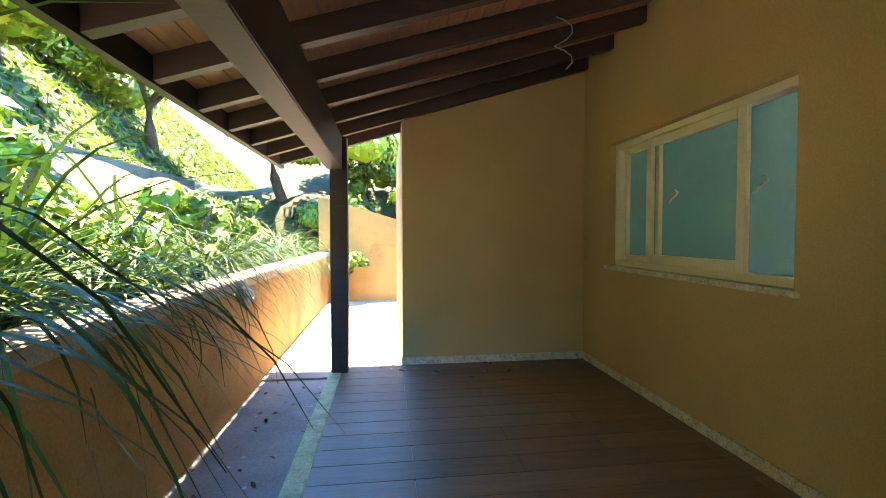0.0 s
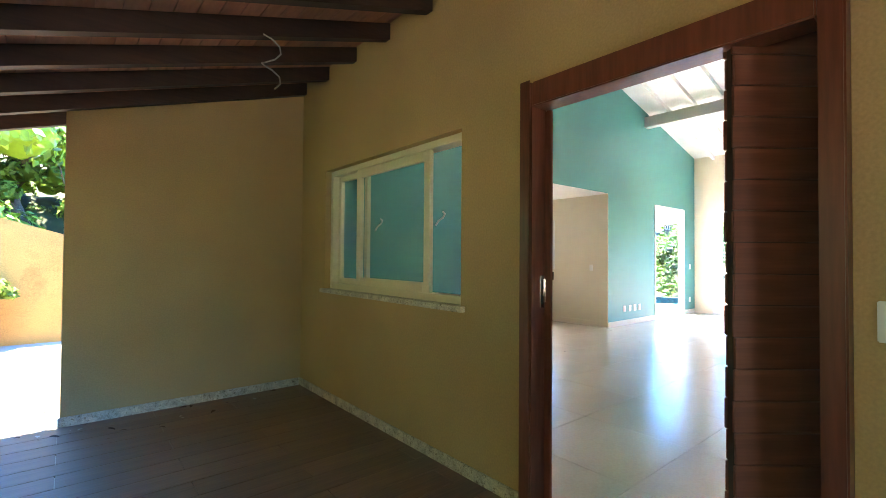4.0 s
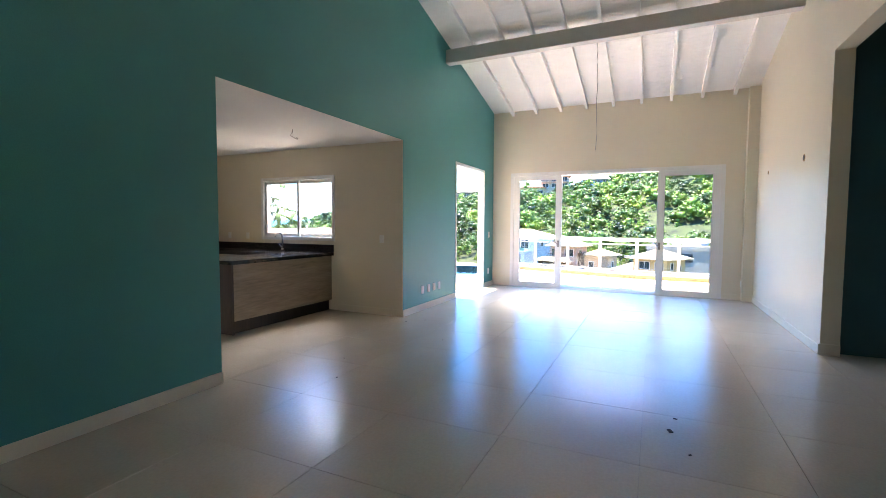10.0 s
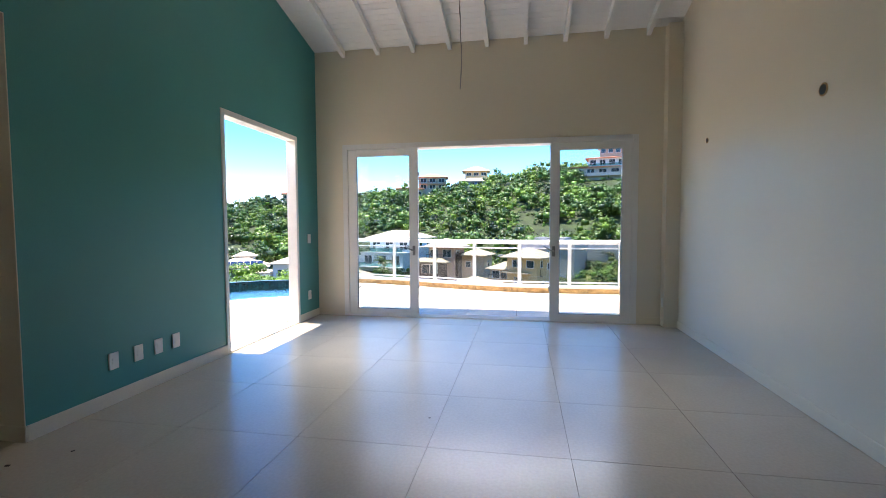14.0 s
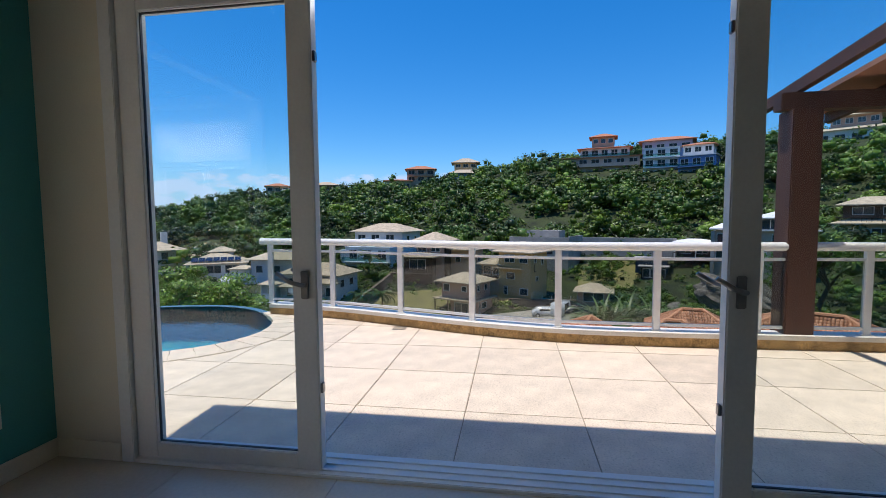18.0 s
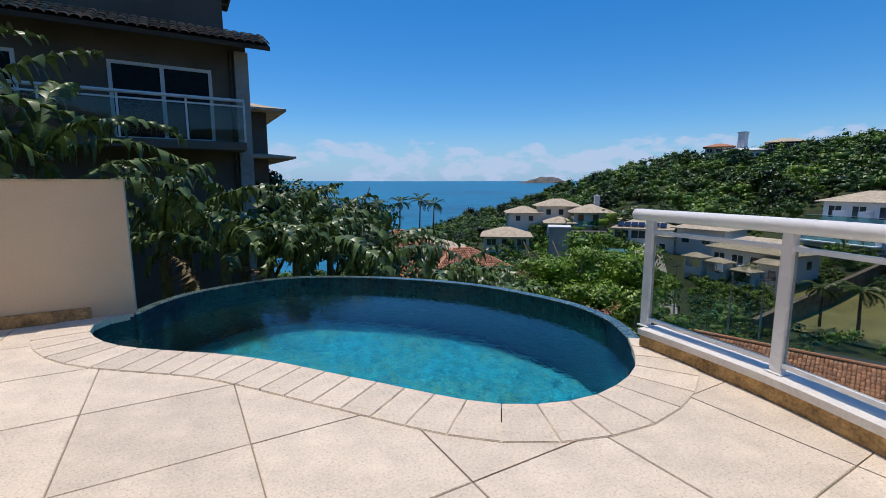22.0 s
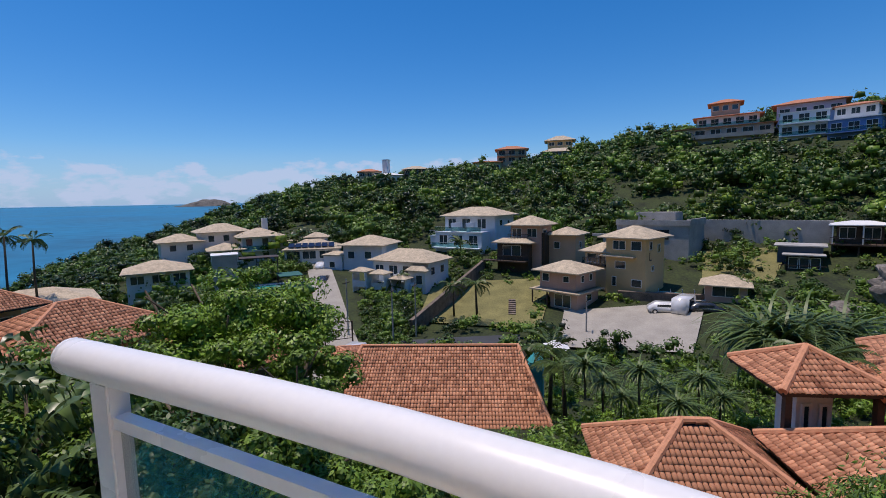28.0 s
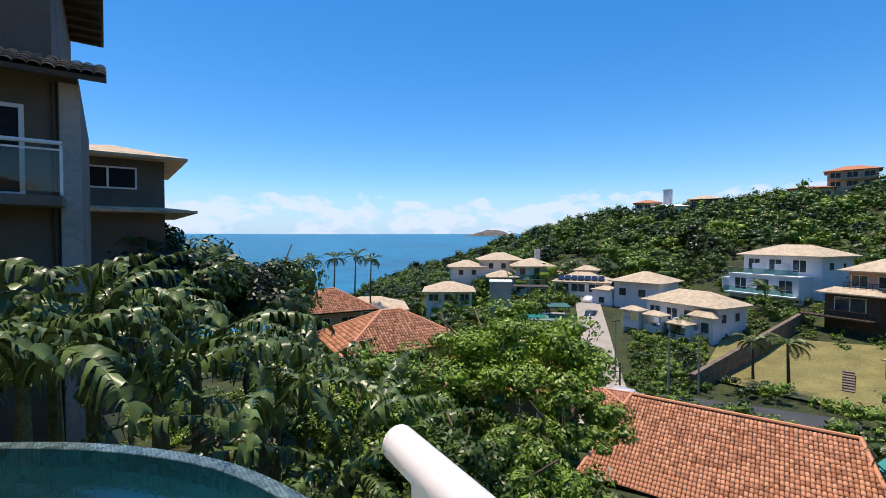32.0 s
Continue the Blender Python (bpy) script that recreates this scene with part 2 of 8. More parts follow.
M = dict(
    porch_wall=mat("ochre_plaster", (0.47, 0.325, 0.145), 0.85, vary=0.10, scale=0.9, fine=90, bump=0.0012),
    planter=mat("ochre_wall_weathered", (0.47, 0.245, 0.062), 0.88, vary=0.18, scale=1.4, fine=70, bump=0.002, stain=0.75),
    coping=mat("planter_coping", (0.50, 0.42, 0.30), 0.9, vary=0.2, scale=4, fine=80, bump=0.002, stain=0.5),
    concrete=mat("drive_concrete", (0.30, 0.275, 0.225), 0.92, vary=0.16, scale=2.2, fine=60, bump=0.002, stain=0.6),
    stone_trim=mat("speckled_granite", (0.52, 0.48, 0.37), 0.6, vary=0.28, scale=14, fine=120, bump=0.0006, speck=0.9, speck_scale=55),
    curb=mat("mossy_kerb", (0.46, 0.47, 0.24), 0.9, vary=0.25, scale=9, fine=90, bump=0.002, stain=0.4),
    dark_wood=wood("dark_beam_wood", (0.060, 0.030, 0.018), (0.018, 0.010, 0.007), 0.55, (1.2, 14, 14)),
    door_wood=wood("reddish_door_wood", (0.20, 0.062, 0.034), (0.075, 0.022, 0.013), 0.35, (14, 14, 1.1)),
    slat_wood=wood("door_slat_wood", (0.24, 0.085, 0.050), (0.10, 0.034, 0.021), 0.42, (1.0, 14, 22)),
    plank=wood("wood_look_porcelain", (0.27, 0.165, 0.10), (0.125, 0.072, 0.043), 0.42, (0.9, 16, 16), rnd=0.22),
    roof_board=wood("clay_roof_board", (0.58, 0.27, 0.17), (0.32, 0.13, 0.085), 0.7, (9, 2, 9), rnd=0.3),
    white_trim=mat("white_upvc", (0.80, 0.79, 0.75), 0.38, vary=0.03, scale=3),
    cream_frame=mat("cream_window_frame", (0.70, 0.64, 0.44), 0.4, vary=0.04),
    teal=mat("teal_paint", (0.055, 0.285, 0.265), 0.42, vary=0.06, scale=0.8, fine=120, bump=0.0003),
    # teal again, darkened so the colour carries the hall's shade
    teal_hall_shade=mat("teal_paint_in_shade", (0.018, 0.085, 0.088), 0.5, vary=0.06, scale=0.8, fine=120, bump=0.0003),
    cream=mat("cream_paint", (0.76, 0.69, 0.54), 0.42, vary=0.035, scale=0.7, fine=120, bump=0.0003),
    white=mat("white_paint", (0.86, 0.845, 0.81), 0.6, vary=0.03, scale=1.0, fine=90),
    beam_grey=mat("pale_grey_beam_paint", (0.62, 0.60, 0.56), 0.5, vary=0.05),
    tile=mat("polished_cream_porcelain", (0.55, 0.47, 0.355), 0.25, vary=0.05, scale=1.5, fine=50, rnd=0.05, stain=0.10, spec=0.35),
    grout=mat("floor_grout", (0.40, 0.345, 0.27), 0.9),
    paver=mat("cream_terrace_slab", (0.70, 0.59, 0.465), 0.85, vary=0.13, scale=5, fine=70, bump=0.004, rnd=0.16, stain=0.16, speck=0.5, speck_scale=85),
    joint=mat("terrace_joint", (0.30, 0.24, 0.17), 0.95),
    kerb_stone=mat("rough_gold_stone", (0.42, 0.27, 0.12), 0.9, vary=0.35, scale=10, fine=60, bump=0.006),
    sill_white=mat("white_marble_cap", (0.76, 0.72, 0.66), 0.5, vary=0.08, scale=4),
    rail_white=mat("white_powder_coat", (0.82, 0.81, 0.80), 0.28, vary=0.02),
    ext_wall=mat("beige_exterior_plaster", (0.62, 0.50, 0.36), 0.88, vary=0.06, scale=1.1, fine=80, bump=0.001),
    lam_light=wood("pale_laminate", (0.42, 0.34, 0.25), (0.24, 0.185, 0.13), 0.45, (1.3, 12, 12), rnd=0.0),
    lam_dark=wood("dark_laminate", (0.060, 0.034, 0.024), (0.026, 0.015, 0.011), 0.4, (12, 12, 1.2), rnd=0.0),
    granite=mat("black_granite", (0.022, 0.020, 0.019), 0.12, vary=0.4, scale=30, fine=200),
    chrome=mat("chrome", (0.75, 0.75, 0.76), 0.12, 1.0, vary=0.02),
    steel=mat("brushed_handle", (0.30, 0.29, 0.28), 0.35, 1.0, vary=0.05),
    plastic=mat("white_plastic", (0.82, 0.81, 0.76), 0.35, vary=0.02),
    black=mat("black_rubber", (0.012, 0.012, 0.012), 0.5, vary=0.1),
    # grey darkened in place of foliage shade; the stains fall at random
    grey_wall=mat("shaded_grey_concrete", (0.10, 0.105, 0.075), 0.92, vary=0.25, scale=2, fine=40, bump=0.003, stain=0.7),
    soil=mat("leaf_litter", (0.055, 0.035, 0.022), 0.95, vary=0.45, scale=20, fine=90, bump=0.02),
    wire=mat("grey_cable", (0.35, 0.34, 0.32), 0.5),
    glass=glass("clear_glass"),
    rail_glass=glass("smoked_glass", (0.80, 0.82, 0.78)),
    pergola=wood("pergola_wood", (0.13, 0.055, 0.035), (0.06, 0.025, 0.017), 0.6, (14, 14, 1.0)),
)


# ---- mesh helpers ----
def mesh_ob(name, bm, material, parent=None, label="", smooth=False):
    me = bpy.data.meshes.new(name)
    bm.to_mesh(me)
    bm.free()
    for m in material if isinstance(material, (list, tuple)) else [material]:
        me.materials.append(m)
    if smooth:
        me.polygons.foreach_set("use_smooth", [True] * len(me.polygons))
    ob = new(name, me)
    if parent:
        ob.parent = parent
    if label:
        ob["label"] = label
    return ob


def part(name, bm, material, parent, label="", smooth=False):
    return mesh_ob(name, bm, material, parent, label, smooth)


def raw(name, verts, faces, material, parent=None, label="", smooth=False):
    """A mesh from arrays, for large amounts."""
    me = bpy.data.meshes.new(name)
    verts, faces = np.asarray(verts, np.float32), np.asarray(faces, np.int32)
    k = faces.shape[1]
    me.vertices.add(len(verts))
    me.vertices.foreach_set("co", verts.ravel())
    me.loops.add(faces.size)
    me.loops.foreach_set("vertex_index", faces.ravel())
    me.polygons.add(len(faces))
    me.polygons.foreach_set("loop_start", np.arange(0, faces.size, k, dtype=np.int32))
    me.polygons.foreach_set("loop_total", np.full(len(faces), k, np.int32))
    if smooth:
        me.polygons.foreach_set("use_smooth", np.ones(len(faces), bool))
    me.update(calc_edges=True)
    me.materials.append(material)
    ob = new(name, me)
    if parent:
        ob.parent = parent
    if label:
        ob["label"] = label
    return ob


def structure(ob, label):
    return tagged(ob, label, kind="structure")


def thing(name, label, category, m=None, group=""):
    ob = new(name)
    ob.empty_display_size = 0.1
    if m is not None:
        ob.matrix_world = m
    return tagged(ob, label, category, group)


def box(bm, a, b, bevel=0.0):
    """A block between two corners."""
    lo, hi = [min(p, q) for p, q in zip(a, b)], [max(p, q) for p, q in zip(a, b)]
    vs = [bm.verts.new((x, y, z)) for z in (lo[2], hi[2]) for y in (lo[1], hi[1]) for x in (lo[0], hi[0])]
    fs = [bm.faces.new([vs[i] for i in f]) for f in ((0, 2, 3, 1), (4, 5, 7, 6), (0, 1, 5, 4), (2, 6, 7, 3), (1, 3, 7, 5), (0, 4, 6, 2))]
    if bevel:
        es = list({e for f in fs for e in f.edges})
        bmesh.ops.bevel(bm, geom=es, offset=bevel, segments=2, affect="EDGES", clamp_overlap=True)
    return bm


def block(a, b, bevel=0.0):
    return box(bmesh.new(), a, b, bevel)


def rod(bm, p, q, r, sides=10, r2=None):
    """A round bar from p to q."""
    p, q = Vector(p), Vector(q)
    way = q - p
    m = Matrix.Translation((p + q) / 2) @ way.to_track_quat("Z", "Y").to_matrix().to_4x4()
    bmesh.ops.create_cone(bm, cap_ends=True, segments=sides, radius1=r, radius2=r if r2 is None else r2, depth=way.length, matrix=m)
    return bm


def tube(bm, points, r, sides=8, r2=None):
    """A round tube along points, with tapering radius."""
    rings = []
    n = len(points)
    for i, p in enumerate(points):
        p = Vector(p)
        a = Vector(points[max(0, i - 1)])
        c = Vector(points[min(n - 1, i + 1)])
        q = (c - a).to_track_quat("Z", "Y")
        rad = r if r2 is None else r + (r2 - r) * i / (n - 1)
        rings.append([bm.verts.new(p + q @ Vector((rad * math.cos(2 * math.pi * k / sides), rad * math.sin(2 * math.pi * k / sides), 0))) for k in range(sides)])
    for u, v in zip(rings, rings[1:]):
        for k in range(sides):
            bm.faces.new((u[k], u[(k + 1) % sides], v[(k + 1) % sides], v[k]))
    bm.faces.new(rings[0][::-1])
    bm.faces.new(rings[-1])
    return bm


def prism(bm, outline, z0, z1):
    """An upright prism over an outline of x, y, counter-clockwise."""
    lo = [bm.verts.new((x, y, z0)) for x, y in outline]
    hi = [bm.verts.new((x, y, z1)) for x, y in outline]
    n = len(outline)
    for i in range(n):
        bm.faces.new((lo[i], lo[(i + 1) % n], hi[(i + 1) % n], hi[i]))
    bm.faces.new(hi)
    bm.faces.new(lo[::-1])
    return bm


def wall_x(bm, x0, x1, y0, y1, z0, z1, holes=()):
    """A wall across x (thickness x0..x1) that runs along y, with holes (y0, y1, z0, z1) side by side."""
    at = y0
    for a, b, c, d in sorted(holes):
        box(bm, (x0, at, z0), (x1, a, z1))
        if c > z0:
            box(bm, (x0, a, z0), (x1, b, c))
        if d < z1:
            box(bm, (x0, a, d), (x1, b, z1))
        at = b
    box(bm, (x0, at, z0), (x1, y1, z1))
    return bm


def wall_y(bm, y0, y1, x0, x1, z0, z1, holes=()):
    at = x0
    for a, b, c, d in sorted(holes):
        box(bm, (at, y0, z0), (a, y1, z1))
        if c > z0:
            box(bm, (a, y0, z0), (b, y1, c))
        if d < z1:
            box(bm, (a, y0, d), (b, y1, z1))
        at = b
    box(bm, (at, y0, z0), (x1, y1, z1))
    return bm

# lamps added outside, above the openings' heads, to boost the sky light indoors
def sky_lamp(name, at, target, w, h, energy):
    lamp = new(name, bpy.data.lights.new(name, "AREA"))
    lamp.data.shape, lamp.data.size, lamp.data.size_y, lamp.data.energy, lamp.data.color = "RECTANGLE", w, h, energy, (0.90, 0.95, 1.0)
    lamp.data.spread = radians(75)
    lamp.matrix_world = look(at, target)
    return lamp


sky_lamp("sky_fill_terrace_door", (10.95, 3.33, 3.02), (3.0, 3.3, 0.9), 3.9, 0.75, 38)
sky_lamp("sky_fill_side_door", (8.86, 6.5, 3.1), (8.4, 3.0, 0.6), 1.4, 0.8, 20)
sky_lamp("sky_fill_kitchen_window", (6.75, 7.83, 2.55), (4.2, 7.6, 0.8), 1.4, 0.6, 16)

# ---- the house: shell ----
FAR, SIDE, SOUTH = 10.25, 5.80, 0.80     # inner faces of the terrace wall, the teal wall and the wall opposite


def under(x):
    """Height of the living room's rafters, underside."""
    return 3.775 + 0.247 * (FAR - x)


def cut_above(bm, x0, z0, x1, z1):
    """Cuts away what lies above the line x0,z0 - x1,z1 seen along y."""
    nrm = Vector((-(z1 - z0), 0, x1 - x0)).normalized()
    if nrm.z < 0:
        nrm = -nrm
    geo = bmesh.ops.bisect_plane(bm, geom=bm.verts[:] + bm.edges[:] + bm.faces[:], plane_co=(x0, 0, z0), plane_no=nrm, clear_outer=True)
    edges = [e for e in geo["geom_cut"] if isinstance(e, bmesh.types.BMEdge)]
    bmesh.ops.holes_fill(bm, edges=[e for e in bm.edges if e.is_boundary])
    return bm


RIDGE = 3.2
def to_roof(bm):
    cut_above(bm, FAR, under(FAR) + 0.12, RIDGE, under(RIDGE) + 0.12)
    return cut_above(bm, RIDGE, under(RIDGE) + 0.12, -0.1, 4.2)


DOOR = (1.43, 2.712, 0.0, 2.24)
PORCH_WINDOW = (3.26, 5.19, 1.03, 2.15)
structure(mesh_ob("wall_entrance", to_roof(wall_x(bmesh.new(), 0.0, 0.10, -1.8, 6.0, -0.3, 5.8, [DOOR, PORCH_WINDOW])), M["porch_wall"]), "ochre plastered porch wall with door and window openings")
structure(mesh_ob("wall_entrance_inner", to_roof(wall_x(bmesh.new(), 0.10, 0.20, 0.8, SIDE, 0, 5.8, [(1.40, 2.748, 0.0, 2.26), PORCH_WINDOW])), M["cream"]), "cream painted inside of the entrance wall")
KITCHEN = (3.053, 6.15, 0.0, 2.60)
SIDE_DOOR = (8.08, 9.646, 0.0, 2.54)
structure(mesh_ob("wall_teal", to_roof(wall_y(bmesh.new(), SIDE, SIDE + 0.1, 0.2, FAR, 0, 5.8, [KITCHEN, SIDE_DOOR])), M["teal"]), "tall teal painted wall with the kitchen opening")
structure(mesh_ob("wall_teal_outer", to_roof(wall_y(bmesh.new(), SIDE + 0.1, SIDE + 0.2, 0.2, 6.35, 0, 5.8, [KITCHEN])), M["ext_wall"]), "beige outer face of the side wall")
structure(mesh_ob("wall_teal_outer_east", to_roof(wall_y(bmesh.new(), SIDE + 0.1, SIDE + 0.12, 6.35, FAR + 0.2, 0, 5.8, [SIDE_DOOR])), M["ext_wall"]), "beige outer face of the side wall")
TERRACE_DOOR = (1.27, 5.39, 0.0, 2.52)
structure(mesh_ob("wall_terrace", wall_x(bmesh.new(), FAR, FAR + 0.1, SOUTH, SIDE, 0, under(FAR) + 0.1, [TERRACE_DOOR]), M["cream"]), "cream wall with wide sliding terrace doors")
structure(mesh_ob("wall_terrace_outer", wall_x(bmesh.new(), FAR + 0.1, FAR + 0.2, -4.0, SIDE + 0.1, -0.3, under(FAR) + 0.1, [TERRACE_DOOR]), M["ext_wall"]), "beige outer face of the terrace wall")
HALL = (3.63, 6.46, 0.0, 3.21)
SMALL_DOOR = (2.58, 3.38, 0.0, 2.24)
structure(mesh_ob("wall_south", to_roof(wall_y(bmesh.new(), SOUTH - 0.17, SOUTH, 0.2, FAR, 0, 5.8, [SMALL_DOOR, HALL])), M["cream"]), "cream wall with the openings to hall and corridor")
structure(mesh_ob("wall_pier", block((FAR - 0.16, SOUTH, 0), (FAR, SOUTH + 0.17, under(FAR) + 0.08)), M["cream"]), "slim cream pier in the corner")
# hall and corridor behind the south wall
hall = wall_x(bmesh.new(), 6.57, 6.70, -3.2, 0.63, 0, 5.6, [(-0.51, 0.0, 0, 1.67)])
structure(mesh_ob("ceiling_hall", block((3.55, -3.2, 3.83), (6.57, 0.63, 3.93)), M["white"]), "flat pale ceiling of the hall")
structure(mesh_ob("trim_hall_lintel", block((6.50, -2.2, 1.67), (6.568, 0.0, 2.14), 0.004), M["cream"]), "cream lintel over the dark doorway in the hall")
structure(mesh_ob("trim_hall_jamb", block((6.50, -0.66, 0.0), (6.568, -0.51, 1.668), 0.004), M["cream"]), "cream jamb of the dark doorway in the hall")
structure(mesh_ob("wall_hall_teal", to_roof(hall), M["teal_hall_shade"]), "teal wall of the unlit hall, shade put into its colour")
structure(mesh_ob("wall_hall_back", to_roof(wall_y(bmesh.new(), -3.35, -3.2, 0.2, 8.6, 0, 5.6)), M["teal_hall_shade"]), "teal back wall of the hall")
structure(mesh_ob("wall_corridor", to_roof(wall_x(bmesh.new(), 3.38, 3.55, -3.2, 0.63, 0, 5.6)), M["cream"]), "cream partition between corridor and hall")
structure(mesh_ob("wall_corridor_end", block((0.2, -1.1, 0), (3.38, -0.95, 3.2)), M["cream"]), "cream end wall of the corridor")
structure(mesh_ob("wall_corridor_jamb", block((3.22, 0.28, 0), (3.376, 0.40, 2.6)), M["cream"]), "cream jamb inside the corridor")
structure(mesh_ob("ceiling_corridor", block((0.2, -0.95, 2.6), (3.38, 0.63, 2.7)), M["white"]), "white corridor ceiling")
structure(mesh_ob("wall_stair_end", block((8.5, -3.2, 0), (8.6, -0.5, 1.72)), M["cream"]), "wall under the landing")
# kitchen
structure(mesh_ob("wall_kitchen_window", wall_x(bmesh.new(), 6.15, 6.25, SIDE + 0.2, 10.0, 0, 2.75, [(7.04, 8.62, 1.10, 2.15)]), M["cream"]), "cream kitchen wall with window")
structure(mesh_ob("wall_kitchen_window_outer", wall_x(bmesh.new(), 6.25, 6.35, SIDE + 0.2, 10.1, -0.3, 2.9, [(7.04, 8.62, 1.10, 2.15)]), M["ext_wall"]), "beige outer face of the kitchen wall")
structure(mesh_ob("wall_kitchen_cheek", block((6.144, SIDE - 0.001, 0), (6.15, SIDE + 0.2, 2.595)), M["cream"]), "cream reveal of the kitchen opening")
structure(mesh_ob("wall_kitchen_back", block((2.9, 9.90, 0), (6.15, 10.1, 2.75)), M["cream"]), "cream kitchen back wall")
structure(mesh_ob("wall_kitchen_west", block((2.9, SIDE + 0.2, 0), (3.053, 9.90, 2.75)), M["cream"]), "cream kitchen side wall")
structure(mesh_ob("ceiling_kitchen", block((3.054, SIDE - 0.001, 2.594), (6.149, 9.9, 2.599)), M["white"]), "white flat kitchen ceiling")
structure(mesh_ob("roof_kitchen", block((2.8, SIDE + 0.2, 2.9), (6.6, 10.3, 3.02)), M["ext_wall"]), "flat kitchen roof")

# ceiling: white boards laid along y, on rafters along x, one cross beam
bm = bmesh.new()
x = 0.2
while x < FAR - 0.01:
    x2 = min(x + 0.098, FAR)
    a, b = under(max(x, RIDGE)) + 0.10 - max(0, RIDGE - x) * 0.38, under(max(x2, RIDGE)) + 0.10 - max(0, RIDGE - x2) * 0.38
    v = [bm.verts.new(c) for c in ((x, -3.2, a), (x2 - 0.007, -3.2, b), (x2 - 0.007, SIDE, b), (x, SIDE, a), (x, -3.2, a + 0.02), (x2 - 0.007, -3.2, b + 0.02), (x2 - 0.007, SIDE, b + 0.02), (x, SIDE, a + 0.02))]
    for f in ((0, 3, 2, 1), (4, 5, 6, 7), (0, 1, 5, 4), (1, 2, 6, 5), (2, 3, 7, 6), (3, 0, 4, 7)):
        bm.faces.new([v[i] for i in f])
    x += 0.098
structure(mesh_ob("ceiling", bm, M["white"]), "sloping ceiling of white painted boards")


def slope_slab(bm, xa, za, xb, zb, y0, y1, thick):
    v = [bm.verts.new(c) for c in ((xa, y0, za), (xb, y0, zb), (xb, y1, zb), (xa, y1, za), (xa, y0, za + thick), (xb, y0, zb + thick), (xb, y1, zb + thick), (xa, y1, za + thick))]
    for f in ((0, 3, 2, 1), (4, 5, 6, 7), (0, 1, 5, 4), (1, 2, 6, 5), (2, 3, 7, 6), (3, 0, 4, 7)):
        bm.faces.new([v[i] for i in f])
    return bm


EAVE = 10.98
roof = slope_slab(bmesh.new(), RIDGE, under(RIDGE) + 0.13, EAVE, under(EAVE) + 0.13, -4.0, 6.1, 0.1)
slope_slab(roof, -0.05, 4.2, RIDGE, under(RIDGE) + 0.13, -4.0, 6.1, 0.1)
structure(mesh_ob("roof", roof, M["white"]), "sloping roof slab over the house")
for i in range(9):
    y = 5.352 - 0.522 * i
    rf = slope_slab(bmesh.new(), RIDGE, under(RIDGE), FAR, under(FAR), y - 0.027, y + 0.027, 0.1)
    structure(mesh_ob("trim_rafter", rf, M["white"]), "white painted rafter")
structure(mesh_ob("trim_cross_beam", block((7.62, SOUTH, 4.16), (7.78, SIDE, under(7.72) - 0.012), 0.006), M["beam_grey"]), "pale grey cross beam under the rafters")

# baseboards
for name, a, b in (("baseboard", (0.2, SIDE - 0.014, 0), (3.053, SIDE, 0.10)), ("baseboard", (6.15, SIDE - 0.014, 0), (8.08, SIDE, 0.10)), ("baseboard", (9.646, SIDE - 0.014, 0), (FAR, SIDE, 0.10)),
                   ("baseboard", (FAR - 0.014, 5.39, 0), (FAR, SIDE - 0.014, 0.10)), ("baseboard", (FAR - 0.014, SOUTH + 0.17, 0), (FAR, 1.27, 0.10)), ("baseboard", (6.46, SOUTH, 0), (FAR - 0.16, SOUTH + 0.014, 0.10)),
                   ("baseboard", (3.38, SOUTH, 0), (3.63, SOUTH + 0.022, 0.125)), ("baseboard", (0.2, SOUTH, 0), (2.58, SOUTH + 0.014, 0.10)), ("baseboard", (6.44, SOUTH - 0.17, 0), (6.46, SOUTH + 0.02, 0.12)),
                   ("baseboard", (3.36, 0.40, 0), (3.38, SOUTH + 0.022, 0.125)), ("baseboard", (6.136, SIDE - 0.014, 0), (6.15, 7.0, 0.10)), ("baseboard", (3.63, SOUTH - 0.17, 0), (3.644, SOUTH + 0.014, 0.10))):
    structure(mesh_ob(name, block(a, b, 0.003), M["cream"]), "cream skirting board")

# ---- porch ----
def porch_under(x):
    return 3.02 + 0.298 * x


bm = block((-1.912, 5.745, -0.1), (0.0, 5.95, 3.2))
box(bm, (-1.912, 5.95, -0.1), (-1.75, 8.6, 3.2))
cut_above(bm, 0, porch_under(0) + 0.05, -1.912, porch_under(-1.912) + 0.05)
structure(mesh_ob("wall_porch_end", bm, M["porch_wall"]), "ochre plastered end wall of the porch")
# unseen wall; its gap is sized for the light let into the porch
structure(mesh_ob("wall_porch_south", wall_y(bmesh.new(), -1.8, -1.6, -3.0, 0.0, -0.3, 3.0, [(-2.0, -1.1, 0.0, 2.05)]), M["porch_wall"]), "unseen ochre wall closing the porch, gapped to admit light")
# out-of-view slab, added to reflect sunlight under the porch roof
structure(mesh_ob("pavement_court", block((-9.0, -14.0, -0.4), (0.0, -1.8, -0.12)), M["concrete"]), "unseen concrete slab bouncing sunlight into the porch")
bm = bmesh.new()
x = -3.22
while x < -0.02:
    x2 = min(x + 0.118, 0.0)
    slope_slab(bm, x, porch_under(x) + 0.125, x2 - 0.008, porch_under(x2 - 0.008) + 0.125, -1.6, 6.40, 0.022)
    x += 0.118
structure(mesh_ob("ceiling_porch", bm, M["roof_board"]), "reddish clay boards on the porch rafters")
structure(mesh_ob("roof_porch", slope_slab(bmesh.new(), -3.28, porch_under(-3.28) + 0.15, 0.0, porch_under(0) + 0.15, -1.6, 6.42, 0.08), M["roof_board"]), "clay tile porch roof")
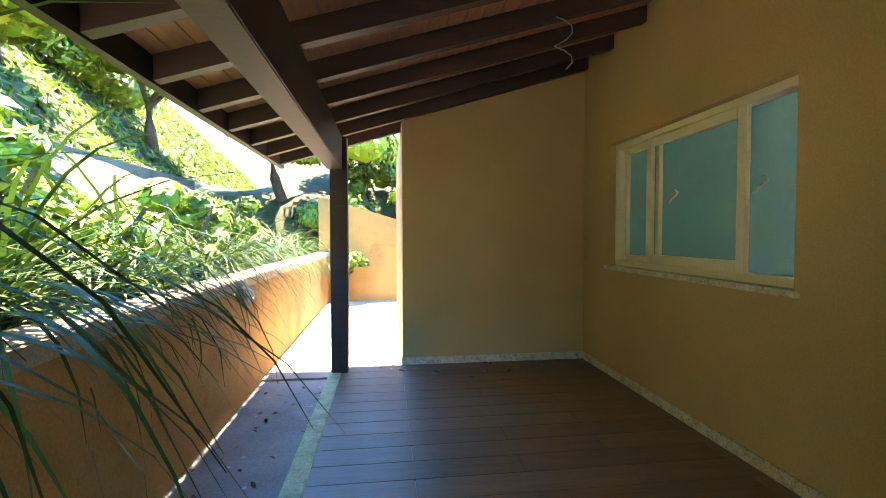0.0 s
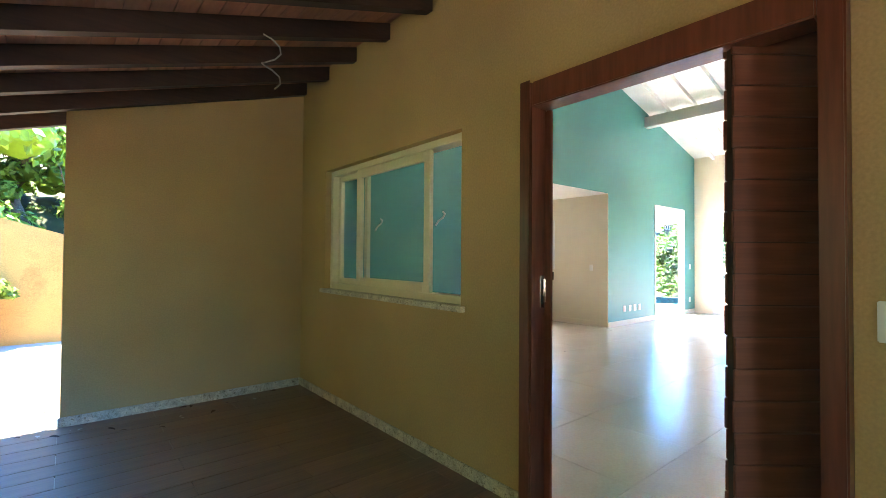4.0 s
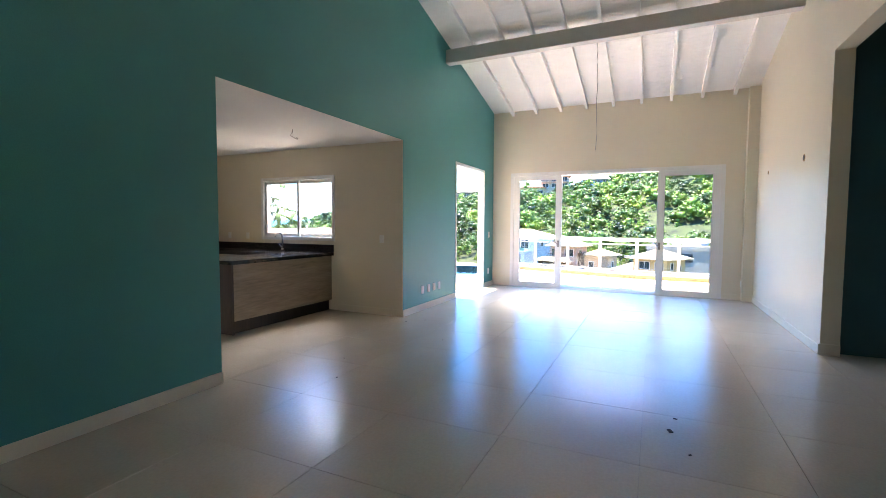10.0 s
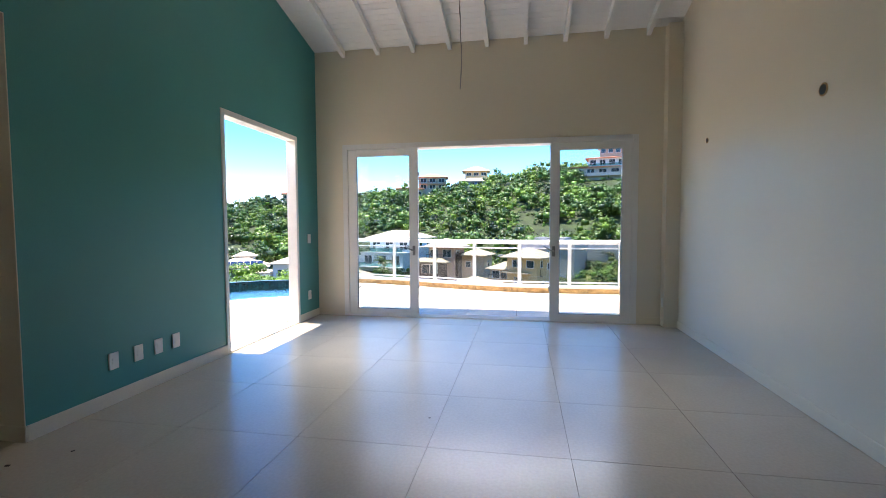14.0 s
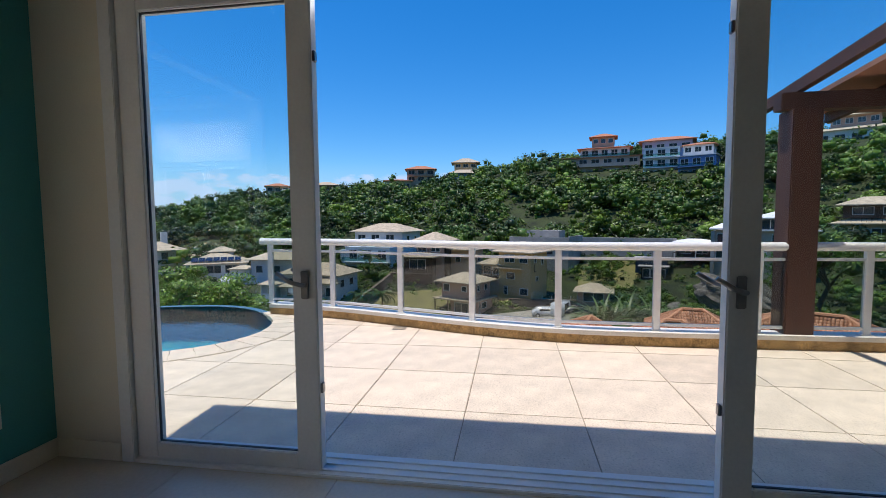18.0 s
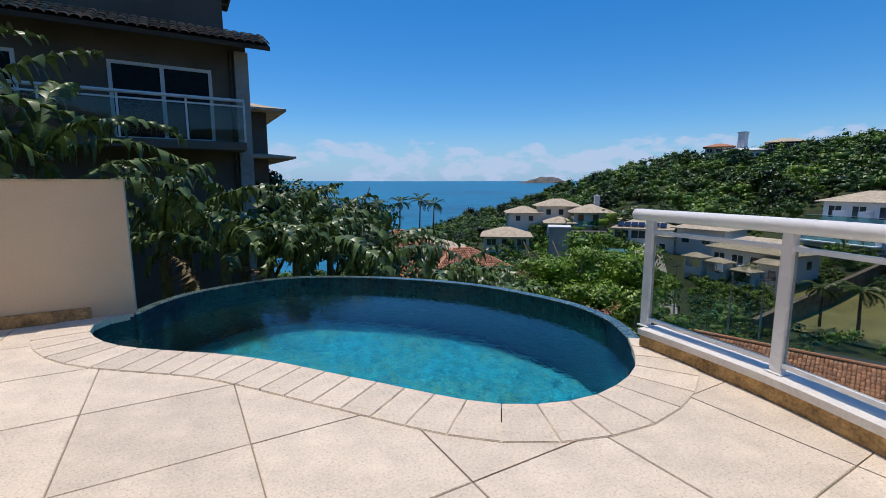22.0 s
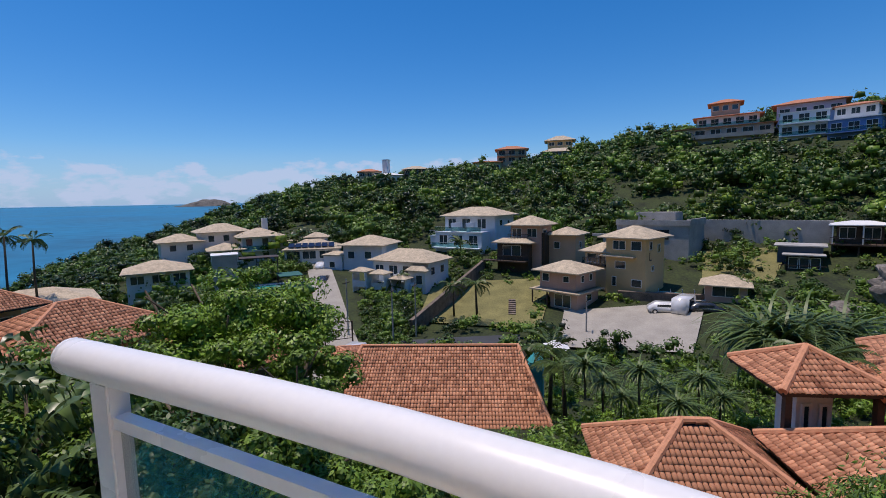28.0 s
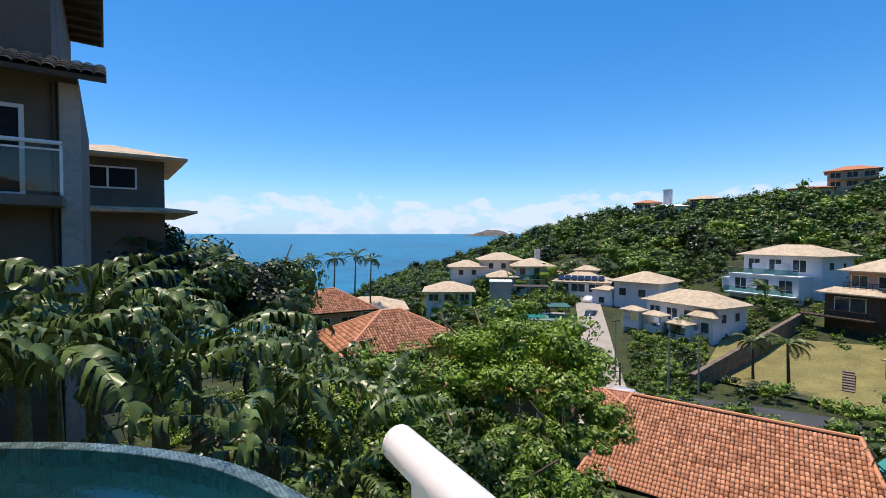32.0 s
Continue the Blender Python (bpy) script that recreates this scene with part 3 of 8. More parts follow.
for i in range(16):
    y = 6.225 - 0.525 * i
    structure(mesh_ob("trim_porch_rafter", slope_slab(bmesh.new(), -3.19, porch_under(-3.19), -0.001, porch_under(0), y - 0.035, y + 0.035, 0.124), M["dark_wood"]), "dark wooden porch rafter")
structure(mesh_ob("trim_fascia", slope_slab(bmesh.new(), -3.23, porch_under(-3.23) - 0.01, -3.195, porch_under(-3.195) - 0.01, -1.6, 6.42, 0.15), M["dark_wood"]), "dark wooden fascia board")
structure(mesh_ob("trim_porch_beam", block((-2.62, -1.6, 1.93), (-2.48, 5.52, porch_under(-2.62)), 0.006), M["dark_wood"]), "heavy dark wooden porch beam")
structure(mesh_ob("trim_porch_post", block((-2.60, 5.54, 0.0), (-2.44, 5.70, porch_under(-2.60)), 0.008), M["dark_wood"]), "dark wooden porch post")
structure(mesh_ob("floor_porch_bed", block((-2.5, -1.6, -0.3), (0.0, 5.745, -0.012)), M["grout"]), "mortar bed of the porch floor")
structure(mesh_ob("trim_porch_kerb", block((-2.62, -1.6, -0.3), (-2.504, 5.7, 0.004), 0.004), M["curb"]), "mossy light stone edge of the porch")
structure(mesh_ob("floor_passage", block((-3.32, -1.8, -0.4), (-2.62, 5.75, -0.12)), M["concrete"]), "stained concrete drainage strip")
structure(mesh_ob("floor_passage_end", block((-3.9, 5.75, -0.4), (-1.75, 13.0, -0.10)), M["concrete"]), "sunlit concrete passage")
structure(mesh_ob("wall_planter", block((-3.50, -1.8, -0.4), (-3.30, 11.0, 0.86)), M["planter"]), "weathered ochre planter wall")
structure(mesh_ob("trim_planter_coping", block((-3.54, -1.8, 0.86), (-3.285, 11.0, 0.955), 0.012), M["coping"]), "pale cement coping on the planter")
bm = prism(bmesh.new(), [(-3.5, 11.0), (-1.2, 10.9), (-1.2, 11.1), (-3.5, 11.2)], -0.4, 2.1)
cut_above(bm, -3.0, 2.0, -1.9, 1.66)
structure(mesh_ob("wall_passage_end", bm, M["planter"]), "ochre wall closing the passage")
structure(mesh_ob("ground_planter_bed", block((-7.15, -1.8, -0.4), (-3.5, 11.0, 0.87)), M["soil"]), "dark planter soil with leaf litter")
structure(mesh_ob("wall_retaining", block((-7.4, -6, 0.3), (-7.15, 14.0, 2.75)), M["grey_wall"]), "grey concrete retaining wall behind the plants")
for a, b in (((-0.014, -1.6, 0), (0, 1.43, 0.075)), ((-0.014, 2.70, 0), (0, 5.745, 0.075)), ((-1.926, 5.731, 0), (-0.014, 5.745, 0.075))):
    structure(mesh_ob("baseboard", block(a, b, 0.003), M["stone_trim"]), "speckled granite skirting")
structure(mesh_ob("trim_threshold", block((-0.10, 1.502, -0.01), (0.2, 2.643, 0.012), 0.003), M["stone_trim"]), "granite door threshold")

# entrance door frame and pivoting leaf, standing open
door = thing("door_1", "reddish wooden pivot door standing open, with horizontal slats", "door")
door["kind"] = "structure"
part("jamb", block((-0.078, 2.645, 0.012), (0.05, 2.711, 2.239), 0.006), M["door_wood"], door)
part("jamb", block((-0.078, 1.431, 0.012), (0.05, 1.50, 2.239), 0.006), M["door_wood"], door)
part("head", block((-0.078, 1.502, 2.112), (0.05, 2.643, 2.239), 0.006), M["door_wood"], door)
part("stop", block((0.032, 2.603, 0.012), (0.05, 2.644, 2.11), 0.003), M["door_wood"], door)
part("architrave", block((-0.084, 2.653, 0.0), (-0.0785, 2.716, 2.25), 0.002), M["door_wood"], door)
leaf = part("leaf", block((0.0, -0.044, 0.02), (1.02, -0.012, 2.22), 0.003), M["lam_dark"], door)
leaf.matrix_basis = pose(-0.006, 1.786, 0, 0, 0, -38.8)
SLAT_H = 0.1145
slat = block((-0.004, 0, 0), (1.02, 0.011, SLAT_H - 0.003), 0.003)
me = bpy.data.meshes.new("slat")
slat.to_mesh(me)
slat.free()
me.materials.append(M["slat_wood"])
for i in range(19):
    for y in (-0.0115, -0.0555):
        s = new("slat", me)
        s.location = (0.003 * (i % 3 - 1), y, 0.025 + SLAT_H * i)
        s.parent = leaf
plate = part("strike_plate", block((-0.002, 2.6395, 1.075), (0.026, 2.6455, 1.245), 0.002), M["chrome"], door, "chrome strike plate")
bm = block((0.002, 2.6375, 1.095), (0.018, 2.6400, 1.145))
box(bm, (0.002, 2.6375, 1.175), (0.018, 2.6400, 1.225))
part("keep", bm, M["black"], plate)
part("lip", block((0.026, 2.632, 1.105), (0.033, 2.6445, 1.225), 0.002), M["chrome"], plate)


def sheet(a, b, mtl, name, parent, label=""):
    g = part(name, block(a, b), mtl, parent, label)
    g.visible_shadow = False
    return g


def ring(bm, axis, at, thick, u0, u1, z0, z1, w, bevel=0.004, wb=None):
    """A rectangular frame in the plane across an axis."""
    wb = wb or w

    def put(p, q, r, s):
        a, b = ((at, p, r), (at + thick, q, s)) if axis == "x" else ((p, at, r), (q, at + thick, s))
        box(bm, a, b, bevel)
    put(u0, u0 + w, z0, z1)
    put(u1 - w, u1, z0, z1)
    put(u0 + w, u1 - w, z0, z0 + wb)
    put(u0 + w, u1 - w, z1 - w, z1)
    return bm


# porch window: cream frame, one sash slid half open
win = thing("window_1", "cream framed sliding window with a sash slid aside", "window")
win["kind"] = "structure"
part("window_frame", ring(bmesh.new(), "x", 0.055, 0.11, 3.262, 5.188, 1.032, 2.148, 0.05), M["cream_frame"], win)
s1 = part("sash", ring(bmesh.new(), "x", 0.062, 0.035, 3.66, 4.70, 1.084, 2.096, 0.07), M["cream_frame"], win)
sheet((0.078, 3.73, 1.154), (0.082, 4.63, 2.026), M["glass"], "pane", s1)
s2 = part("sash", ring(bmesh.new(), "x", 0.112, 0.035, 4.60, 5.136, 1.084, 2.096, 0.05), M["cream_frame"], win)
sheet((0.128, 4.65, 1.134), (0.132, 5.086, 2.046), M["glass"], "pane", s2)
for y, far in ((3.62, 0.12), (4.45, 0.12)):
    lever = tube(bmesh.new(), [(far + 0.03, y, 1.66), (far + 0.055, y + 0.005, 1.645), (far + 0.058, y + 0.03, 1.62), (far + 0.05, y + 0.07, 1.60), (far + 0.045, y + 0.10, 1.565)], 0.007, 8)
    part("catch", lever, M["plastic"], s1, "white lever handle", True)
structure(mesh_ob("trim_window_sill", block((-0.035, 3.22, 0.995), (0.2, 5.23, 1.032), 0.004), M["stone_trim"]), "speckled granite window sill")

# terrace sliding doors
win = thing("window_2", "wide white sliding terrace door, opened in the middle", "window")
win["kind"] = "structure"
part("window_frame", ring(bmesh.new(), "x", FAR - 0.012, 0.215, 1.272, 5.388, -0.004, 2.518, 0.075, wb=0.022), M["white_trim"], win)


def slider(y0, y1, x, knob):
    bm = bmesh.new()
    for a, b in (((x, y0, 0.020), (x + 0.066, y0 + 0.128, 2.44)), ((x, y1 - 0.128, 0.020), (x + 0.066, y1, 2.44)), ((x, y0 + 0.128, 0.020), (x + 0.066, y1 - 0.128, 0.105)), ((x, y0 + 0.128, 2.345), (x + 0.066, y1 - 0.128, 2.44))):
        box(bm, a, b, 0.006)
    s = part("sash", bm, M["white_trim"], win)
    bm = bmesh.new()
    ring(bm, "x", x + 0.018, 0.014, y0 + 0.122, y1 - 0.122, 0.099, 2.351, 0.010, 0)
    part("gasket", bm, M["black"], s, "black rubber gasket")
    sheet((x + 0.022, y0 + 0.126, 0.103), (x + 0.028, y1 - 0.126, 2.347), M["glass"], "pane", s)
    for side in (x - 0.012, x + 0.066):
        part("handle_plate", block((side, knob - 0.02, 0.90), (side + 0.012, knob + 0.02, 1.04), 0.004), M["steel"], s)
    bm = tube(bmesh.new(), [(x + 0.077, knob, 0.97), (x + 0.112, knob, 0.975), (x + 0.12, knob + 0.05, 0.99), (x + 0.115, knob + 0.13, 1.035)], 0.011, 8)
    part("handle", bm, M["steel"], s, "dark metal lever handle", True)
    bm = tube(bmesh.new(), [(x - 0.012, knob, 0.97), (x - 0.05, knob, 0.975), (x - 0.062, knob + 0.05, 0.99), (x - 0.058, knob + 0.12, 1.035)], 0.011, 8)
    part("handle", bm, M["steel"], s, "dark metal lever handle", True)
    for z in (0.42, 2.05):
        part("bumper", block((x + 0.01, y0 - 0.014 if knob < (y0 + y1) / 2 else y1, z), (x + 0.04, y0 if knob < (y0 + y1) / 2 else y1 + 0.014, z + 0.05), 0.003), M["steel"], s)


slider(4.262, 5.315, FAR + 0.015, 4.322)
slider(1.345, 2.405, FAR - 0.005, 2.352)
bm = block((FAR + 0.02, 1.345, 0.006), (FAR + 0.028, 5.315, 0.026))
box(bm, (FAR + 0.08, 1.345, 0.006), (FAR + 0.088, 5.315, 0.026))
box(bm, (FAR + 0.14, 1.345, 0.006), (FAR + 0.148, 5.315, 0.026))
part("track", bm, M["white_trim"], win)

# side door opening in the teal wall: white frame, leaf slid away
win = thing("window_3", "white framed door opening to the terrace, open", "window")
win["kind"] = "structure"
bm = bmesh.new()
box(bm, (SIDE_DOOR[0], SIDE - 0.012, -0.002), (SIDE_DOOR[0] + 0.055, SIDE + 0.125, 2.538), 0.004)
box(bm, (SIDE_DOOR[1] - 0.055, SIDE - 0.012, -0.002), (SIDE_DOOR[1], SIDE + 0.125, 2.538), 0.004)
box(bm, (SIDE_DOOR[0] + 0.055, SIDE - 0.012, 2.478), (SIDE_DOOR[1] - 0.055, SIDE + 0.125, 2.538), 0.004)
box(bm, (SIDE_DOOR[0] + 0.055, SIDE - 0.012, -0.002), (SIDE_DOOR[1] - 0.055, SIDE + 0.125, 0.02), 0.004)
part("window_frame", bm, M["white_trim"], win)

# kitchen window
win = thing("window_4", "white sliding kitchen window with two sashes", "window")
win["kind"] = "structure"
part("window_frame", ring(bmesh.new(), "x", 6.135, 0.15, 7.042, 8.618, 1.102, 2.148, 0.055), M["white_trim"], win)
for y0, y1, x in ((7.79, 8.56, 6.17), (7.10, 7.87, 6.215)):
    s = part("sash", ring(bmesh.new(), "x", x, 0.035, y0, y1, 1.160, 2.09, 0.05), M["white_trim"], win)
    sheet((x + 0.015, y0 + 0.05, 1.21), (x + 0.02, y1 - 0.05, 2.04), M["glass"], "pane", s)
    part("catch", block((x - 0.012, (y0 if y0 > 7.5 else y1) - 0.04 * (y0 < 7.5) + 0.01, 1.60), (x, (y0 if y0 > 7.5 else y1) - 0.04 * (y0 < 7.5) + 0.03, 1.68), 0.003), M["chrome"], s)

# ---- fittings on walls ----
def wall_plate(at, axis, w=0.075, h=0.12, keys=1, label="white switch plate on the wall", category="switch", name="switch_plate"):
    """A plate on a wall; axis: the way that it faces, +-x or +-y."""
    t = thing(name, label, category)
    turn = {"-x": 0, "+x": 180, "-y": 90, "+y": -90}[axis]
    t.matrix_world = pose(*at, 0, 0, turn)
    part("plate", block((-0.010, -w / 2, -h / 2), (0.0, w / 2, h / 2), 0.003), M["plastic"], t)
    for i in range(keys):
        z = (i - (keys - 1) / 2) * 0.026
        part("key", block((-0.013, -0.018, z - 0.010), (-0.008, 0.018, z + 0.010), 0.002), M["plastic"], t)
    return t


wall_plate((-0.001, 1.33, 1.15), "-x", 0.09, 0.125)
for x in (6.765, 6.99, 7.19, 7.385):
    wall_plate((x, SIDE - 0.001, 0.325), "-y", 0.085, 0.125, 2, "white socket plate low on the teal wall", "socket", "socket_plate")
wall_plate((9.95, SIDE - 0.001, 1.15), "-y", 0.085, 0.13)
wall_plate((9.94, SIDE - 0.001, 0.34), "-y", 0.085, 0.13, 2, "white socket plate low on the teal wall", "socket", "socket_plate")
wall_plate((6.149, 6.163, 1.153), "-x", 0.075, 0.12)
for y in (8.95, 9.4):
    wall_plate((6.149, y, 1.16), "-x", 0.07, 0.11, 2, "white socket plate over the counter", "socket", "socket_plate")
for x in (5.55, 4.9):
    wall_plate((x, 9.899, 1.16), "-y", 0.07, 0.11, 2, "white socket plate over the counter", "socket", "socket_plate")
wall_plate((10.1, 0.985, 0.32), "+y", 0.07, 0.11, 2, "white socket plate low on the cream wall", "socket", "socket_plate")


def wall_hole(at, r, label):
    t = thing("wall_box", label, "junction box", pose(*at))
    bm = bmesh.new()
    bmesh.ops.create_cone(bm, cap_ends=True, segments=16, radius1=r, radius2=r, depth=0.006, matrix=pose(0, 0, 0, 90, 0, 0))
    part("rim", bm, M["kerb_stone"], t)
    bm = bmesh.new()
    bmesh.ops.create_cone(bm, cap_ends=True, segments=16, radius1=r * 0.75, radius2=r * 0.75, depth=0.010, matrix=pose(0, 0, 0, 90, 0, 0))
    part("recess", bm, M["black"], t)


wall_hole((7.36, SOUTH + 0.002, 2.225), 0.045, "open round lamp box in the cream wall")
wall_hole((9.28, SOUTH + 0.002, 2.24), 0.03, "open round lamp box in the cream wall")
# black disc drawn for the dark inside of a small wall hole
dot = thing("wall_hole_dot", "dark disc standing for a small hole in the ochre wall", "plug", pose(-0.002, 1.23, 1.62))
bm = bmesh.new()
bmesh.ops.create_cone(bm, cap_ends=True, segments=10, radius1=0.013, radius2=0.011, depth=0.008, matrix=pose(0, 0, 0, 0, 90, 0))
part("plug", bm, M["black"], dot)


def hanging_wire(name, points, label, r=0.006):
    t = thing(name, label, "cable", pose(*points[0]))
    o = Vector(points[0])
    part("cable", tube(bmesh.new(), [Vector(p) - o for p in points], r, 6), M["wire"], t, "", True)
    return t


def wavy(x, y, z0, z1, amp, n=14, seed=1):
    rng = random.Random(seed)
    out, px, py = [], 0, 0
    for i in range(n):
        px, py = px + rng.uniform(-amp, amp), py + rng.uniform(-amp, amp)
        out.append((x + px, y + py, z0 + (z1 - z0) * i / (n - 1)))
    return out


hanging_wire("lamp_cable", wavy(8.1, 3.35, under(8.1) + 0.1, 2.59, 0.010, 16, 3), "grey lamp cable hanging from the ceiling", 0.005)
hanging_wire("lamp_cable", wavy(3.6, 3.9, under(3.6) + 0.1, 4.2, 0.014, 16, 5), "grey lamp cable hanging from the ceiling", 0.005)
hook = [(4.92, 6.73, 2.60), (4.92, 6.74, 2.55), (4.90, 6.76, 2.52), (4.93, 6.72, 2.49), (4.97, 6.70, 2.475), (5.0, 6.72, 2.49), (5.0, 6.74, 2.51)]
hanging_wire("lamp_cable", hook, "loose coiled lamp cable on the kitchen ceiling", 0.006)
hanging_wire("lamp_cable", [(4.3, 8.6, 2.60), (4.31, 8.6, 2.55), (4.28, 8.62, 2.5), (4.31, 8.6, 2.46)], "loose coiled lamp cable on the kitchen ceiling", 0.006)
coil = [(-0.9 + 0.06 * math.cos(a * 0.9), 4.1 + 0.05 * math.sin(a * 0.9), porch_under(-0.9) + 0.10 - 0.028 * a) for a in range(16)]
hanging_wire("lamp_cable", coil, "loop of cable hanging under the porch roof", 0.005)

# bulkhead lamp on the planter wall
lamp = thing("bulkhead_lamp", "round ribbed glass bulkhead lamp on the ochre planter wall", "lamp", pose(-3.30, 5.22, 0.80))
bm = bmesh.new()
bmesh.ops.create_cone(bm, cap_ends=True, segments=20, radius1=0.085, radius2=0.075, depth=0.05, matrix=pose(0.022, 0, 0, 0, 90, 0))
part("base", bm, M["coping"], lamp, "", True)
bm = bmesh.new()
bmesh.ops.create_uvsphere(bm, u_segments=16, v_segments=8, radius=0.062, matrix=pose(0.05, 0, 0) @ Matrix.Diagonal((0.8, 1, 1, 1)))
part("globe", bm, M["plastic"], lamp, "frosted glass globe", True)
for k in range(2):
    bm = tube(bmesh.new(), [(0.05 + 0.07 * math.sin(a), 0.07 * math.cos(a) * (1 - k), 0.07 * math.cos(a) * k) for a in [math.pi * j / 8 for j in range(9)]], 0.005, 6)
    part("guard", bm, M["coping"], lamp)

# ---- kitchen furniture ----
pen = thing("kitchen_peninsula", "kitchen peninsula with pale wood-grain front and dark end panel", "cabinet", pose(4.25, 7.10, 0))
part("front_panel", block((0.03, 0.0, 0.165), (1.885, 0.018, 0.87), 0.002), M["lam_light"], pen, "pale wood-grain front panel")
part("end_panel", block((0.0, 0.0, 0.0), (0.03, 0.74, 0.87), 0.002), M["lam_dark"], pen, "dark wood end panel")
part("plinth", block((0.03, 0.06, 0.0), (1.885, 0.08, 0.162)), M["lam_dark"], pen, "dark plinth")
part("carcass", block((0.032, 0.082, 0.05), (1.885, 0.70, 0.868)), M["lam_dark"], pen)
top = thing("worktop", "black granite worktop over the kitchen units", "worktop", pose(4.22, 7.06, 0.872))
part("slab", block((0, 0, 0), (1.925, 0.78, 0.048), 0.004), M["granite"], top)
part("slab", block((1.325, 0.782, 0), (1.925, 2.83, 0.048), 0.004), M["granite"], top)
part("slab", block((-0.9, 2.21, 0), (1.323, 2.83, 0.048), 0.004), M["granite"], top)
part("upstand", block((1.905, 0.0, 0.049), (1.925, 2.83, 0.17), 0.002), M["granite"], top)
part("upstand", block((-0.9, 2.81, 0.049), (1.904, 2.83, 0.17), 0.002), M["granite"], top)


def base_unit(m, w, label):
    u = thing("base_cabinet", label, "cabinet", m, "kitchen base units")
    part("carcass", block((0, 0.02, 0.12), (w, 0.58, 0.868)), M["lam_dark"], u)
    part("plinth", block((0, 0.06, 0), (w, 0.58, 0.118)), M["lam_dark"], u)
    n = 2 if w > 0.6 else 1
    for i in range(n):
        d = part("door", block((i * w / n + 0.003, 0.0, 0.135), ((i + 1) * w / n - 0.003, 0.018, 0.865), 0.002), M["lam_light"], u)
        part("handle", block((i * w / n + 0.06, -0.018, 0.80), (i * w / n + 0.2, 0.0, 0.815), 0.003), M["chrome"], d)


for i in range(3):
    base_unit(pose(3.2 + 0.78 * i, 9.31, 0), 0.76, "kitchen base unit with pale wood-grain doors")
for i in range(2):
    base_unit(pose(5.56, 9.28 - 0.76 * i, 0, 0, 0, -90), 0.74, "kitchen base unit with pale wood-grain doors under the window")
tap = thing("kitchen_tap", "tall chrome gooseneck kitchen tap by the window", "tap", pose(5.98, 7.98, 0.922))
part("spout", tube(bmesh.new(), [(0, 0, 0), (0, 0, 0.22), (-0.01, 0.0, 0.27), (-0.05, 0.0, 0.30), (-0.11, 0.0, 0.30), (-0.15, 0.0, 0.27), (-0.155, 0, 0.23)], 0.012, 10), M["chrome"], tap, "", True)
part("base", rod(bmesh.new(), (0, 0, 0), (0, 0, 0.05), 0.024, 14), M["chrome"], tap, "", True)
part("lever", tube(bmesh.new(), [(0, 0, 0.05), (0, 0.05, 0.09), (0, 0.07, 0.12)], 0.007, 8), M["chrome"], tap, "", True)
pipe = thing("gas_pipe", "two short capped pipe stubs in the kitchen wall", "pipe", pose(5.6, 9.88, 2.06))
for i in range(2):
    part("stub", rod(bmesh.new(), (0.2 * i - 0.1, 0.02, 0), (0.2 * i - 0.1, -0.06, 0), 0.03, 12), M["steel"], pipe, "", True)

# ---- floors laid piece by piece ----
def shared(name, bm, material):
    me = bpy.data.meshes.new(name)
    bm.to_mesh(me)
    bm.free()
    me.materials.append(material)
    return me


floor = structure(mesh_ob("floor", block((0.2, -3.2, -0.2), (FAR + 0.2, SIDE + 0.2, -0.010)), M["grout"]), "polished cream porcelain floor, large square tiles")
box_k = mesh_ob("floor_kitchen", block((3.05, SIDE + 0.2, -0.2), (6.15, 9.9, -0.010)), M["grout"])
structure(box_k, "polished cream porcelain kitchen floor")
TX, TY = 0.833, 0.838
tile_me = shared("tile", block((0, 0, -0.0098), (TX - 0.0028, TY - 0.0028, 0.0), 0.0005), M["tile"])


def lay(x0, x1, y0, y1, parent):
    i0, i1 = math.floor((x0 - 3.165) / TX), math.ceil((x1 - 3.165) / TX)
    j0, j1 = math.floor((y0 - 2.495) / TY), math.ceil((y1 - 2.495) / TY)
    for i in range(i0, i1):
        for j in range(j0, j1):
            ax, ay = 3.165 + i * TX, 2.495 + j * TY
            bx, by = min(ax + TX - 0.0028, x1), min(ay + TY - 0.0028, y1)
            cx, cy = max(ax, x0), max(ay, y0)
            if bx - cx < 0.01 or by - cy < 0.01:
                continue
            full = cx == ax and cy == ay and bx - cx > TX - 0.0033 and by - cy > TY - 0.0033
            t = new("tile", tile_me if full else shared("tile", block((0, 0, -0.0098), (bx - cx, by - cy, 0.0), 0.0005), M["tile"]))
            t.location = (cx, cy, 0)
            t.parent = parent


lay(0.2, FAR + 0.0, SOUTH - 0.17, SIDE, floor)
lay(3.053, 6.15, SIDE, 9.9, box_k)
lay(3.56, 6.57, -3.2, SOUTH - 0.17, floor)
sill = structure(mesh_ob("trim_terrace_sill", block((FAR, 1.27, -0.01), (FAR + 0.22, 5.39, 0.002), 0.002), M["sill_white"]), "pale marble sill of the terrace doors")
sill = structure(mesh_ob("trim_side_sill", block((8.08, SIDE, -0.01), (9.646, SIDE + 0.22, -0.004), 0.002), M["sill_white"]), "pale marble sill of the side door")

porch_floor = structure(mesh_ob("floor_porch", block((-2.5, -1.6, -0.012), (-2.49, 5.74, -0.011)), M["grout"]), "wood-look plank tiles on the porch")
PW, PL = 0.196, 1.20
plank_me = {}
